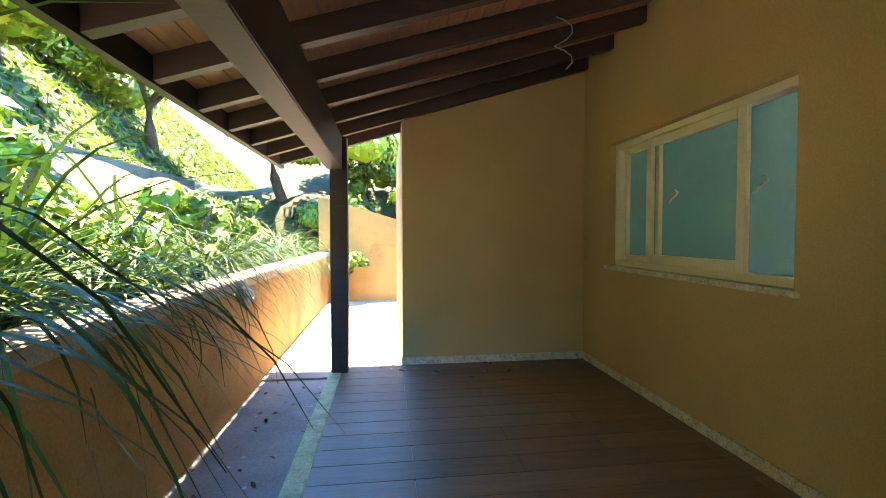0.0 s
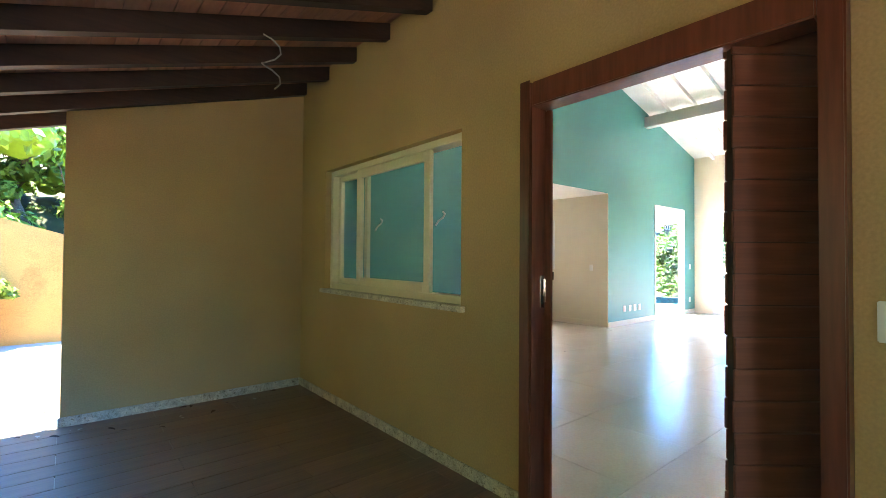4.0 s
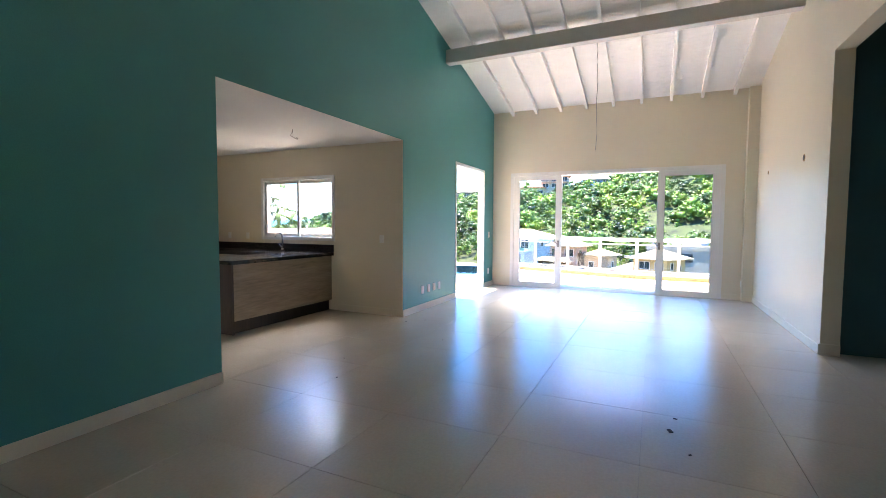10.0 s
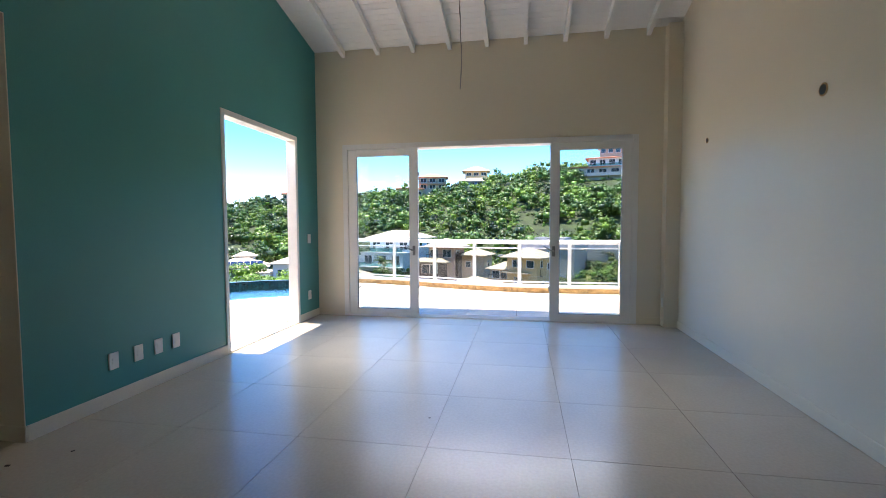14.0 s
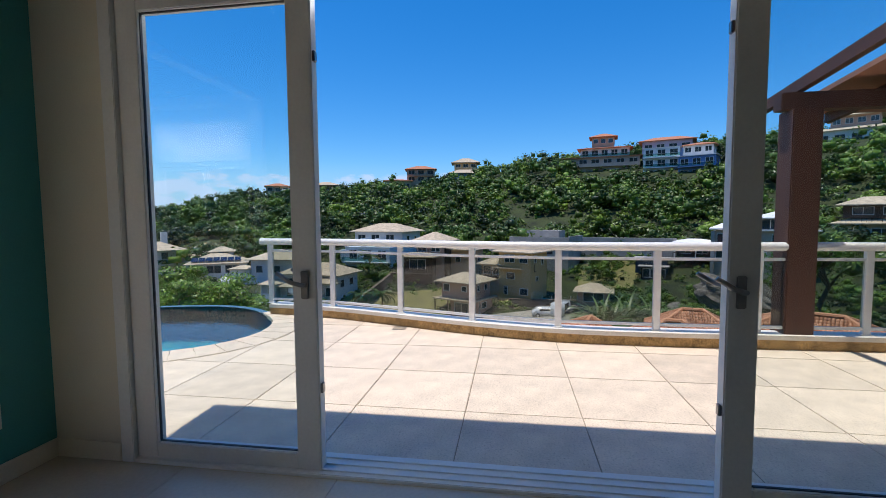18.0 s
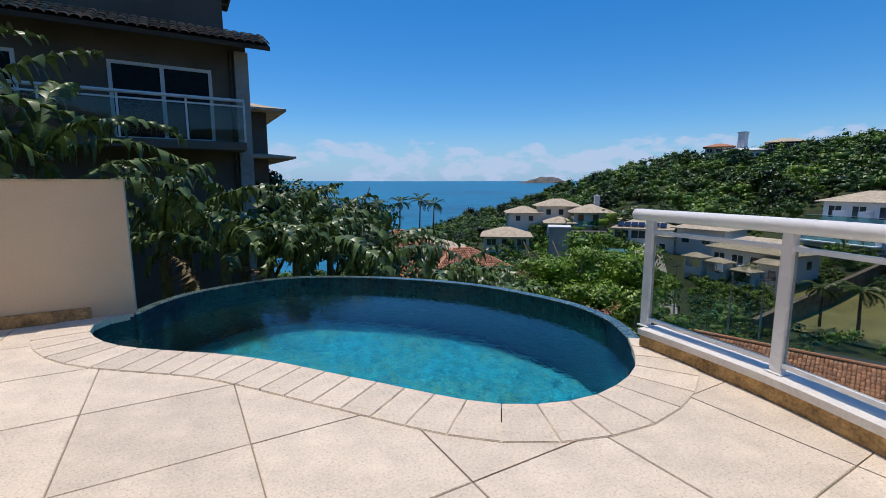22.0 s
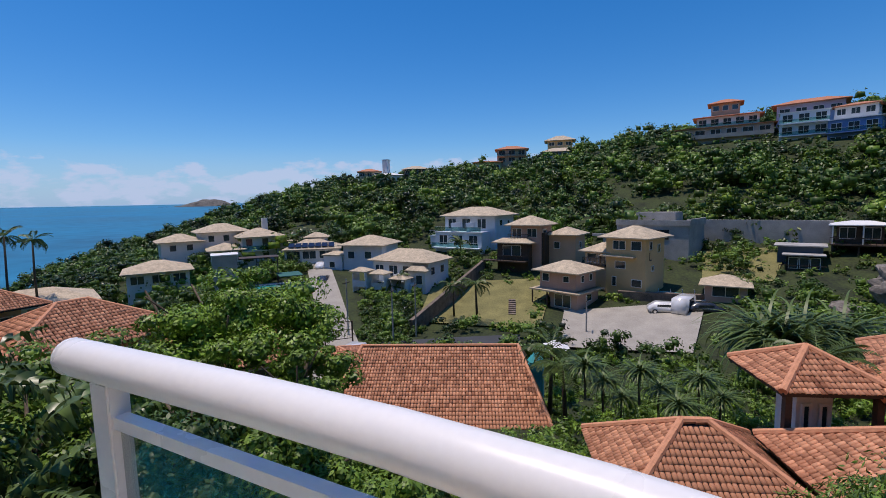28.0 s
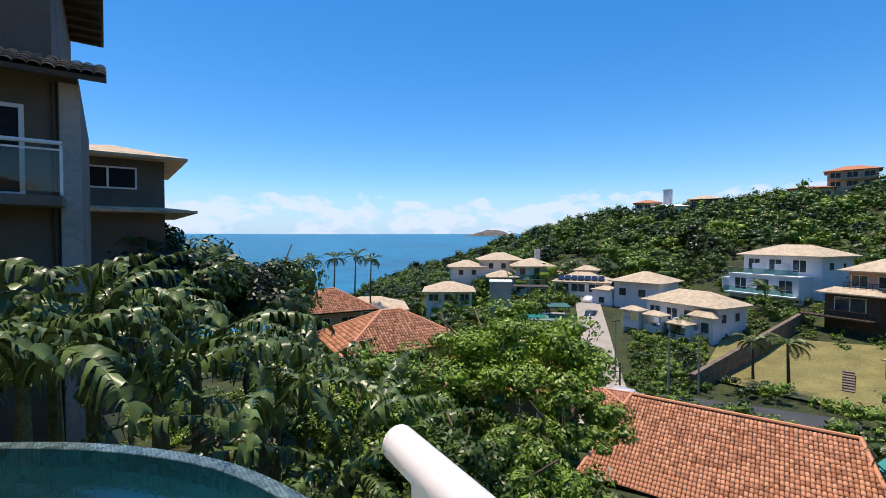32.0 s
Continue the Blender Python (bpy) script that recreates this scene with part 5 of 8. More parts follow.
def land(x, y):
    """Height of the ground."""
    x, y = np.asarray(x, float), np.asarray(y, float)
    dx, dy = x - EYE.x, y - EYE.y
    d = np.hypot(dx, dy)
    b = np.degrees(np.arctan2(-dx, dy))
    top = np.interp(b, HILL_B, HILL_Z)
    vale = -5.4 - 9.2 * smooth(0, 40, d)
    far = vale + (top - vale) * smooth(45, 190, d) + np.maximum(0, d - 190) * np.where(top > 0, 0.0, -0.2)
    far = np.clip(far, -45, 75)
    wave = 0.5 * np.sin(x * 0.13 + 1.3) * np.sin(y * 0.11) * smooth(15, 60, d) + 1.2 * np.sin(x * 0.045) * np.cos(y * 0.05 + 0.5) * smooth(70, 160, d)
    far = far + wave
    mid = -0.5 - 3.0 * smooth(9.9, 14, y)
    near = mid + (far - mid) * smooth(9.5, 15.5, x)
    near = np.where((x > 8) & (y > 5.0) & (d < 14), np.minimum(near, -3.2), near)
    up = 2.6 + 0.98 * np.clip(-7.3 - x, 0, 60)
    back = smooth(11.8, 14.5, y) * smooth(3.0, -0.5, x)
    near = near * (1 - back) + (1.2 + 0.55 * np.clip(y - 12.5, 0, 60)) * back
    w = smooth(-4.2, -7.2, x)
    return near * (1 - w) + up * w



M["ground"] = mat("green_undergrowth", (0.018, 0.034, 0.008), 0.95, vary=0.45, scale=0.3, fine=3.0, bump=0.05, tint=(0.060, 0.085, 0.020))
M["sea"] = mat("sea_water", (0.008, 0.150, 0.290), 0.35, vary=0.3, scale=0.004, fine=0.05, bump=0.05, tint=(0.018, 0.250, 0.420), spec=0.12)
radii = np.concatenate([np.linspace(0, 30, 40), np.linspace(31.5, 260, 110), np.geomspace(265, 4800, 22)])
turns = np.radians(np.arange(0, 360, 1.25))
gx = EYE.x + radii[:, None] * np.sin(turns)[None]
gy = EYE.y + radii[:, None] * np.cos(turns)[None]
gz = land(gx, gy)
na, nb = gx.shape
idx = np.arange(na * nb).reshape(na, nb)
quads = np.stack([idx[:-1], np.roll(idx, -1, 1)[:-1], np.roll(idx, -1, 1)[1:], idx[1:]], -1).reshape(-1, 4)[:, ::-1]
ground = raw("ground", np.stack([gx, gy, gz], -1).reshape(-1, 3), quads, M["ground"], None, "", True)
structure(ground, "green and earthy hillside falling to a valley and the sea")
bm = bmesh.new()
rings = [[bm.verts.new((EYE.x + r * math.sin(a), EYE.y + r * math.cos(a), z)) for a in [2 * math.pi * k / 96 for k in range(96)]] for r, z in ((240, SEA), (4900, 46.0))]
for k in range(96):
    bm.faces.new((rings[0][k], rings[1][k], rings[1][(k + 1) % 96], rings[0][(k + 1) % 96]))
bm.faces.new(rings[0])
bmesh.ops.recalc_face_normals(bm, faces=bm.faces[:])
if bm.faces[0].normal.z < 0:
    bmesh.ops.reverse_faces(bm, faces=bm.faces[:])
structure(mesh_ob("water_sea", bm, M["sea"]), "deep blue sea out to the horizon")


def polar(b, d, z=None):
    """The place at bearing b (degrees to the left of +y) and distance d from the terrace corner."""
    x, y = EYE.x - d * math.sin(radians(b)), EYE.y + d * math.cos(radians(b))
    return Vector((x, y, float(land(x, y)) if z is None else z))


def lift(e, d):
    """Height of what shows e degrees above the level at distance d."""
    return EYE.z + d * math.tan(radians(e))

# ---- foliage ----
G = dict(
    wood_a=leafy("woodland_green", (0.026, 0.066, 0.008), (0.165, 0.280, 0.034), scale=0.13, island=0.22),
    wood_b=leafy("deep_woodland_green", (0.015, 0.040, 0.009), (0.095, 0.180, 0.028), scale=0.13, island=0.22),
    wood_c=leafy("yellow_woodland_green", (0.056, 0.112, 0.010), (0.220, 0.335, 0.036), scale=0.13, island=0.22),
    bush=leafy("bush_green", (0.026, 0.066, 0.010), (0.165, 0.275, 0.036)),
    tree=leafy("broadleaf_green", (0.036, 0.092, 0.010), (0.215, 0.360, 0.036)),
    banana=leafy("banana_leaf_green", (0.014, 0.040, 0.010), (0.115, 0.180, 0.050), 0.36, 0.10, 0.5),
    banana_dry=leafy("dry_banana_leaf", (0.10, 0.07, 0.03), (0.24, 0.18, 0.09), 0.7, 0.2),
    strap=leafy("strap_leaf_green", (0.010, 0.030, 0.006), (0.046, 0.105, 0.014), 0.55, 0.12, spec=0.2),
    palm=leafy("palm_green", (0.035, 0.075, 0.018), (0.110, 0.170, 0.040)),
    grass=leafy("grass_green", (0.05, 0.10, 0.015), (0.15, 0.25, 0.04), 0.6, 0.3, spec=0.2),
)
M["bark"] = mat("grey_bark", (0.10, 0.075, 0.05), 0.9, vary=0.35, scale=8, fine=40, bump=0.01)
M["banana_stem"] = mat("banana_stem", (0.13, 0.13, 0.05), 0.7, vary=0.35, scale=6, fine=30, bump=0.004)
rs = np.random.RandomState(7)


def leaves(centre, normal, size, slim=0.5, droop=0.25):
    """Leaf shapes: four-cornered blades, folded a little, at centres, facing about normal."""
    k = len(centre)
    nrm = normal + rs.normal(0, 0.33, (k, 3))
    nrm /= np.linalg.norm(nrm, axis=1, keepdims=True) + 1e-9
    ref = rs.normal(0, 1, (k, 3))
    u = np.cross(nrm, ref)
    u /= np.linalg.norm(u, axis=1, keepdims=True) + 1e-9
    w = np.cross(nrm, u)
    s = np.asarray(size).reshape(-1, 1) * rs.uniform(0.7, 1.3, (k, 1))
    v = np.stack([centre - u * s * 0.5, centre + w * s * slim * 0.5 - nrm * s * droop * 0.3, centre + u * s * 0.5 - nrm * s * droop * 0.6, centre - w * s * slim * 0.5 - nrm * s * droop * 0.3], 1)
    return v.reshape(-1, 3), np.arange(4 * k).reshape(k, 4)


def gather(blobs):
    """Joins pairs of vertices and faces."""
    vs, fs, at = [], [], 0
    for v, f in blobs:
        vs.append(v)
        fs.append(f + at)
        at += len(v)
    return np.concatenate(vs), np.concatenate(fs)


def lump_mesh():
    """A rounded block of 24 faces, the dense inside of a clump of leaves."""
    vs, fs, seen = [], [], {}
    for axis in range(3):
        for side in (-1, 1):
            grid = {}
            for i in range(3):
                for j in range(3):
                    p = [0.0, 0.0, 0.0]
                    p[axis], p[(axis + 1) % 3], p[(axis + 2) % 3] = side, (i - 1) * side, j - 1
                    key = tuple(p)
                    if key not in seen:
                        seen[key] = len(vs)
                        vs.append(Vector(p).normalized())
                    grid[i, j] = seen[key]
            for i in range(2):
                for j in range(2):
                    fs.append((grid[i, j], grid[i + 1, j], grid[i + 1, j + 1], grid[i, j + 1]))
    return np.array(vs), np.array(fs)


LUMP_V, LUMP_F = lump_mesh()
BLOCK_V = np.array([(x, y, z) for x in (-1, 1) for y in (-1, 1) for z in (-1, 1)]) / math.sqrt(3)
BLOCK_F = np.array([(0, 1, 3, 2), (4, 6, 7, 5), (0, 4, 5, 1), (2, 3, 7, 6), (0, 2, 6, 4), (1, 5, 7, 3)])


def crown(at, rx, rz, n, size, clumps=9, slim=0.5, tuft=(0.25, 0.5), flat=0.8, core=0.80, plain=False):
    """A crown: clumps of leaves round dense cores on an uneven dome, lit tops and dark gaps between."""
    at = np.asarray(at, float)
    dirs = rs.normal(0, 1, (clumps, 3))
    dirs[:, 2] = np.abs(dirs[:, 2]) * 0.9 - 0.25
    dirs /= np.linalg.norm(dirs, axis=1, keepdims=True)
    mids = dirs * np.array([rx, rx, rz]) * rs.uniform(0.35, 0.9, (clumps, 1))
    which = rs.randint(0, clumps, n)
    off = rs.normal(0, 1, (n, 3))
    off /= np.linalg.norm(off, axis=1, keepdims=True)
    off[:, 2] = np.where(off[:, 2] < -0.62, -off[:, 2], off[:, 2])
    rad = rx * rs.uniform(*tuft, (clumps, 1))
    r = rad[which] * rs.uniform(0.78, 1.10, (n, 1))
    p = mids[which] + off * r * np.array([1, 1, flat])
    v, f = leaves(at + p, off + np.array([0, 0, 0.16]), size, slim)
    lump_v, lump_f = (BLOCK_V, BLOCK_F) if plain else (LUMP_V, LUMP_F)
    k = len(lump_v)
    body = lump_v[None] * rs.uniform(0.58, 1.16, (clumps, k, 1)) * (rad * core)[:, None] * np.array([1, 1, flat]) + (at + mids)[:, None]
    lumps = (lump_f[None] + (np.arange(clumps) * k)[:, None, None]).reshape(-1, 4)
    return np.concatenate([v, body.reshape(-1, 3)]), np.concatenate([f, lumps + len(v)])


def tree(name, at, height, rx, rz, n, size, material, label, clumps=12, category="tree", slim=0.5, trunk_r=0.16, tuft=(0.25, 0.5), flat=0.8, core=0.7):
    t = thing(name, label, category, pose(*at))
    top = height - rz * 0.6
    bend = [(rs.uniform(-0.2, 0.2) * k, rs.uniform(-0.2, 0.2) * k, top * k / 4) for k in range(5)]
    part("trunk", tube(bmesh.new(), bend, trunk_r, 9, trunk_r * 0.5), M["bark"], t, "", True)
    for k in range(6):
        a = 2 * math.pi * (k + rs.uniform(-0.3, 0.3)) / 6
        o = Vector(bend[3 if k % 2 else 2])
        e = Vector((rx * 0.6 * math.cos(a), rx * 0.6 * math.sin(a), top + rz * rs.uniform(-0.1, 0.5)))
        part("limb", tube(bmesh.new(), [o, o.lerp(e, 0.5) + Vector((0, 0, 0.15)), e], trunk_r * 0.45, 6, trunk_r * 0.15), M["bark"], t, "", True)
    v, f = crown((bend[4][0], bend[4][1], height - rz), rx, rz, n, size, clumps, slim, tuft, flat, core)
    raw("crown", v, f, material, t, "leafy crown with gaps")
    return t


def bush(at, rx, rz, n, size, material, label, name="bush", clumps=7, slim=0.5):
    t = thing(name, label, "shrub", pose(*at))
    for k in range(3):
        a = 2.1 * k
        part("stem", tube(bmesh.new(), [(0, 0, -0.2), (0.2 * rx * math.cos(a), 0.2 * rx * math.sin(a), rz * 0.5), (0.5 * rx * math.cos(a), 0.5 * rx * math.sin(a), rz)], 0.04, 5, 0.015), M["bark"], t)
    v, f = crown((0, 0, rz * 0.45), rx, rz, n, size, clumps, slim)
    raw("foliage", v, f, material, t)
    return t


def arc(length, rise, droop, n):
    """Points of an arching blade in the x, z plane."""
    out, x, z, a = [(0.0, 0.0)], 0.0, 0.0, rise
    for i in range(n):
        a -= droop / n
        x += length / n * math.cos(a)
        z += length / n * math.sin(a)
        out.append((x, z))
    return out


def strap_plant_mesh(count, length, width, seed, n=7):
    """A tuft of long arching straps."""
    rg = random.Random(seed)
    vs, fs = [], []
    for _ in range(count):
        turn, ln = rg.uniform(0, 2 * math.pi), length * rg.uniform(0.6, 1.15)
        pts = arc(ln, rg.uniform(0.75, 1.5), rg.uniform(1.3, 2.7), n)
        c, s = math.cos(turn), math.sin(turn)
        sway = rg.uniform(-0.25, 0.25)
        k = len(vs)
        ox, oy = rg.uniform(-0.06, 0.06) * length, rg.uniform(-0.06, 0.06) * length
        for i, (x, z) in enumerate(pts):
            w = width * (1 - (i / n) ** 2.2) + 0.0015
            y = sway * x * x / ln
            for side in (-1, 1):
                yy = y + side * w / 2
                vs.append((ox + c * x - s * yy, oy + s * x + c * yy, z))
        for i in range(n):
            a = k + 2 * i
            fs.append((a, a + 1, a + 3, a + 2))
    return np.array(vs), np.array(fs)


def mesh_of(name, v, f, material):
    ob = raw(name, v, f, material)
    me = ob.data
    bpy.data.objects.remove(ob)
    return me


strap_me = [mesh_of("leaves", *strap_plant_mesh(95, 1.25, 0.019, s), G["strap"]) for s in (1, 2, 3)]


def strap_plant(x, y, z, k, size, turn):
    t = thing("strap_leaf_plant", "tuft of long arching strap leaves in the planter", "plant", pose(x, y, z, 0, 0, turn), "planter plants")
    o = new("leaves", strap_me[k])
    o.scale = (size, size, size)
    o.parent = t


rg = random.Random(11)
for i in range(18):
    strap_plant(-3.72 - rg.uniform(0, 0.3), 2.2 + 0.46 * i, 0.86, i % 3, rg.uniform(0.85, 1.1) * (1.35 if i < 4 else 0.95), rg.uniform(0, 360))
for i in range(13):
    strap_plant(-4.3 - rg.uniform(0, 2.4), 1.8 + 0.72 * i, 0.86, i % 3, rg.uniform(1.3, 1.8), rg.uniform(0, 360))
for i in range(34):
    bush((-4.15 - rg.uniform(0, 2.2), 2.6 + 0.25 * i, 0.86), rg.uniform(0.4, 0.75), rg.uniform(0.55, 1.05), 420, 0.17, G["grass"] if i % 3 else G["tree"], "bright green leafy planter shrub", "planter_shrub", 6, 0.42)
for i in range(9):
    bx, by = -4.2 + 0.62 * i, 12.6 + (i * 7 % 5) * 0.5
    bush((bx, by, float(land(bx, by)) - 0.1), rg.uniform(0.9, 1.3), rg.uniform(1.3, 2.2), 1100, 0.17, G["tree"] if i % 2 else G["grass"], "bright green leafy shrub above the passage wall", "bank_shrub", 9, 0.4)
bush((-2.95, 10.7, 0.3), 0.45, 0.7, 500, 0.14, G["grass"], "bright green shrub by the ochre wall", "planter_shrub", 6, 0.4)
for x, y, h in ((-8.6, 4.0, 3.2), (-9.0, 7.2, 3.4), (-9.4, 10.8, 3.6), (-8.4, 14.5, 3.4), (-11.5, 2.0, 4.0), (-12.5, 6.0, 4.4), (-12.0, 17, 4.5), (-5.0, 14.5, 3.5), (-9.2, 5.6, 3.0), (-10.2, 9.0, 3.4), (-11.0, 12.6, 3.8), (-14.5, 9.5, 4.6), (-15.0, 14.0, 4.8), (-2.6, 14.2, 3.0), (-0.8, 15.5, 3.2), (-7.9, 3.2, 2.8), (-7.9, 5.2, 2.7), (-7.9, 7.6, 2.4)):
    tree("garden_tree", (x, y, float(land(x, y)) - 0.1), h, h * 0.62, h * 0.40, 5200, 0.20, G["tree"], "small leafy tree on the slope behind the house", 11)
# grass on the bank behind the planter
gx_, gy_ = rs.uniform(-19, -7.3, 26000), rs.uniform(-2, 24, 26000)
v, f = leaves(np.stack([gx_, gy_, land(gx_, gy_) + 0.1], 1), np.array([[0.6, 0.2, 0.5]]).repeat(26000, 0), 0.36, 0.2)
tagged(raw("bank_grass", v, f, G["grass"]), "sunlit green grass on the bank", "grass", kind="stuff")
ped = thing("pedestal_planter", "small ochre pedestal against the passage wall", "pedestal", pose(-2.98, 10.0, -0.10))
part("column", block((-0.13, -0.13, 0), (0.13, 0.13, 0.78), 0.01), M["planter"], ped)
part("cap", block((-0.18, -0.18, 0.78), (0.18, 0.18, 0.86), 0.015), M["coping"], ped)


# ---- banana plants ----
def banana_leaf(seed, length=2.75, width=0.52):
    """A long leaf on a midrib: broad blade torn into a few wide flaps."""
    rg = random.Random(seed)
    n = 48
    pts = arc(length, rg.uniform(0.85, 1.35), rg.uniform(0.9, 2.1), n)
    vs, fs = [], []

    def half(i):
        u = (i - 3) / (n - 3)
        return width * 0.5 * max(0.04, math.sin(math.pi * min(0.985, 0.10 + 0.89 * u))) ** 0.55
    for side in (-1, 1):
        i = 3
        while i < n:
            j = min(n, i + rg.choice((1, 1, 2, 2, 3, 4)))
            hang = rg.uniform(0.0, 0.4) if rg.random() < 0.45 else rg.uniform(0.5, 1.5)
            rip = rg.uniform(0.55, 1.25)
            tilt = rg.uniform(-0.16, 0.16)
            k = len(vs)
            for m in range(i, j + 1):
                x, z = pts[m]
                w = half(m)
                edge = (m - i) / (j - i) - 0.5
                for q in (0.0, 0.33, 0.68, 1.0):
                    bow = 0.05 * math.sin(math.pi * q)
                    cr = -edge * rip * (j - i) * length / n * q
                    vs.append((x + 0.42 * w * q + cr, side * w * q * (1 - 0.3 * hang * q), z + bow - hang * w * q * q + edge * tilt * q))
            for m in range(j - i):
                for q in range(3):
                    a = k + 4 * m + q
                    fs.append((a, a + 1, a + 5, a + 4))
            i = j
    for i in range(n):
        (x0, z0), (x1, z1) = pts[i], pts[i + 1]
        w = 0.032 * (1 - i / n) + 0.006
        k = len(vs)
        vs += [(x0, -w, z0), (x0, w, z0), (x1, w, z1), (x1, -w, z1), (x0, 0, z0 - w * 1.5), (x1, 0, z1 - w * 1.5)]
        fs += [(k, k + 3, k + 5, k + 4), (k + 4, k + 5, k + 2, k + 1), (k, k + 1, k + 2, k + 3)]
    return np.array(vs), np.array(fs)


banana_me = [mesh_of("leaf", *banana_leaf(s), G["banana"]) for s in range(5)]
banana_dry_me = mesh_of("dry_leaf_hanging", *banana_leaf(9, 1.6, 0.4), G["banana_dry"])
stem_bm = tube(bmesh.new(), [(0, 0, -0.4), (0.02, 0, 1.0), (0.05, 0.02, 2.0), (0.06, 0.03, 2.9)], 0.14, 9, 0.07)
stem_me = shared("stem", stem_bm, M["banana_stem"])


def banana(x, y, top, size, seed):
    rg = random.Random(seed)
    z = top - 4.0 * size
    t = thing("banana_plant", "banana plant with torn arching green leaves", "plant", pose(x, y, z, 0, 0, rg.uniform(0, 360)), "banana grove")
    s = new("stem", stem_me)
    s.scale = (size, size, size)
    s.parent = t
    base = float(land(x, y))
    if z - base > 0.3:
        part("lower_stem", tube(bmesh.new(), [(0, 0, base - z - 0.2), (0, 0, -0.3 * size)], 0.17 * size, 8, 0.14 * size), M["banana_stem"], t)
    n = rg.randint(6, 8)
    for k in range(n):
        o = new("leaf", banana_me[rg.randrange(5)])
        o.parent = t
        o.matrix_basis = pose(0.06 * size, 0.03 * size, 2.75 * size, 0, rg.uniform(-25, 28), 360 * k / n + rg.uniform(-18, 18)) @ Matrix.Diagonal((size * rg.uniform(0.8, 1.1),) * 3 + (1,))
    if rg.random() < 0.6:
        o = new("dry_leaf_hanging", banana_dry_me)
        o.parent = t
        o.matrix_basis = pose(0.05 * size, 0, 2.6 * size, 0, 70, rg.uniform(0, 360)) @ Matrix.Diagonal((size,) * 3 + (1,))


for i, (x, y, top, size) in enumerate(((8.2, 12.2, 2.9, 1.0), (9.4, 12.8, 2.0, 1.05), (10.6, 13.4, 1.5, 1.0), (8.9, 14.2, 3.0, 1.1), (11.4, 12.4, 1.3, 0.95), (11.9, 14.2, 1.2, 1.0),
                                       (12.6, 12.7, 0.9, 0.9), (13.2, 14.6, 1.2, 1.0), (13.9, 12.9, 0.4, 0.9), (14.6, 14.3, 0.6, 1.0), (15.0, 12.2, -0.1, 0.85), (15.6, 13.6, -0.2, 0.9),
                                       (16.2, 12.0, -0.9, 0.85), (14.2, 16.2, 0.8, 1.05), (12.6, 16.6, 0.8, 1.1), (10.9, 15.9, 1.4, 1.1), (16.6, 15.2, -0.4, 1.0), (15.2, 11.0, -1.2, 0.8),
                                       (16.0, 10.4, -2.0, 0.8), (17.0, 13.0, -1.4, 0.9), (15.6, 9.2, -2.4, 0.75), (7.2, 13.4, 3.3, 1.1), (7.6, 11.6, 2.4, 0.9), (16.6, 8.0, -2.9, 0.8))):
    banana(x, y, top, size, 100 + i)


# ---- palms ----
def frond(seed, length=2.4):
    rg = random.Random(seed)
    n = 20
    pts = arc(length, rg.uniform(0.5, 0.9), rg.uniform(1.1, 1.7), n)
    vs, fs = [], []
    for i in range(2, n):
        x, z = pts[i]
        ln = 0.55 * math.sin(math.pi * (0.1 + 0.85 * i / n)) * length / 2.4
        for side in (-1, 1):
            k = len(vs)
            vs += [(x, 0, z), (x + 0.06, side * 0.02, z), (x + ln * 0.55, side * ln * 0.8, z - 0.25 * ln * rg.uniform(0.4, 1.6)), (x + ln * 0.35, side * ln * 0.55, z + 0.03)]
            fs.append((k, k + 1, k + 2, k + 3))
    for i in range(n):
        (x0, z0), (x1, z1) = pts[i], pts[i + 1]
        k = len(vs)
        vs += [(x0, -0.02, z0), (x0, 0.02, z0), (x1, 0.012, z1), (x1, -0.012, z1)]
        fs.append((k, k + 1, k + 2, k + 3))
    return np.array(vs), np.array(fs)


frond_me = [mesh_of("frond", *frond(s), G["palm"]) for s in range(4)]


def palm(at, height, size, label="slender palm with feathery fronds", seed=1):
    rg = random.Random(seed)
    t = thing("palm_tree", label, "palm", pose(*at, 0, 0, rg.uniform(0, 360)))
    part("trunk", tube(bmesh.new(), [(0, 0, -0.5), (0.1, 0, height * 0.5), (0.25, 0.1, height)], 0.16 * size, 8, 0.09 * size), M["bark"], t, "", True)
    n = 15
    for k in range(n):
        o = new("frond", frond_me[k % 4])
        o.parent = t
        o.matrix_basis = pose(0.25, 0.1, height, 0, rg.uniform(-35, 45), 360 * k / n * 2.6) @ Matrix.Diagonal((size,) * 3 + (1,))


for i, (b, d, e, h) in enumerate(((-17.8, 62, -3.4, 6), (-20.5, 66, -3.0, 7), (-23.0, 64, -2.8, 7), (-25.5, 60, -2.6, 8), (-27.5, 64, -3.0, 7))):
    palm(polar(b, d, lift(e, d) - h + 0.5), h, 0.85, "palm standing before the sea", 20 + i)
for i, (b, d, e, h, s) in enumerate(((-71.5, 58, -10.6, 3.6, 0.95), (-74.5, 57, -10.4, 4.0, 1.1), (-64.5, 70, -9.6, 4, 1.0), (-72.5, 84, -5.0, 4.5, 1.2), (-79.0, 100, -1.0, 5, 1.2), (-112.0, 19.5, -16.6, 2.5, 0.8), (-84.0, 27.0, -18.6, 3.5, 0.95), (-86.0, 25.5, -20.2, 3.0, 0.9), (-121.5, 210, 9.4, 6, 1.3))):
    palm(polar(b, d, lift(e, d) - h), h, s, "slender palm with feathery fronds", 40 + i)
spiky_me = mesh_of("leaf_head", *strap_plant_mesh(170, 4.6, 0.20, 8), G["palm"])
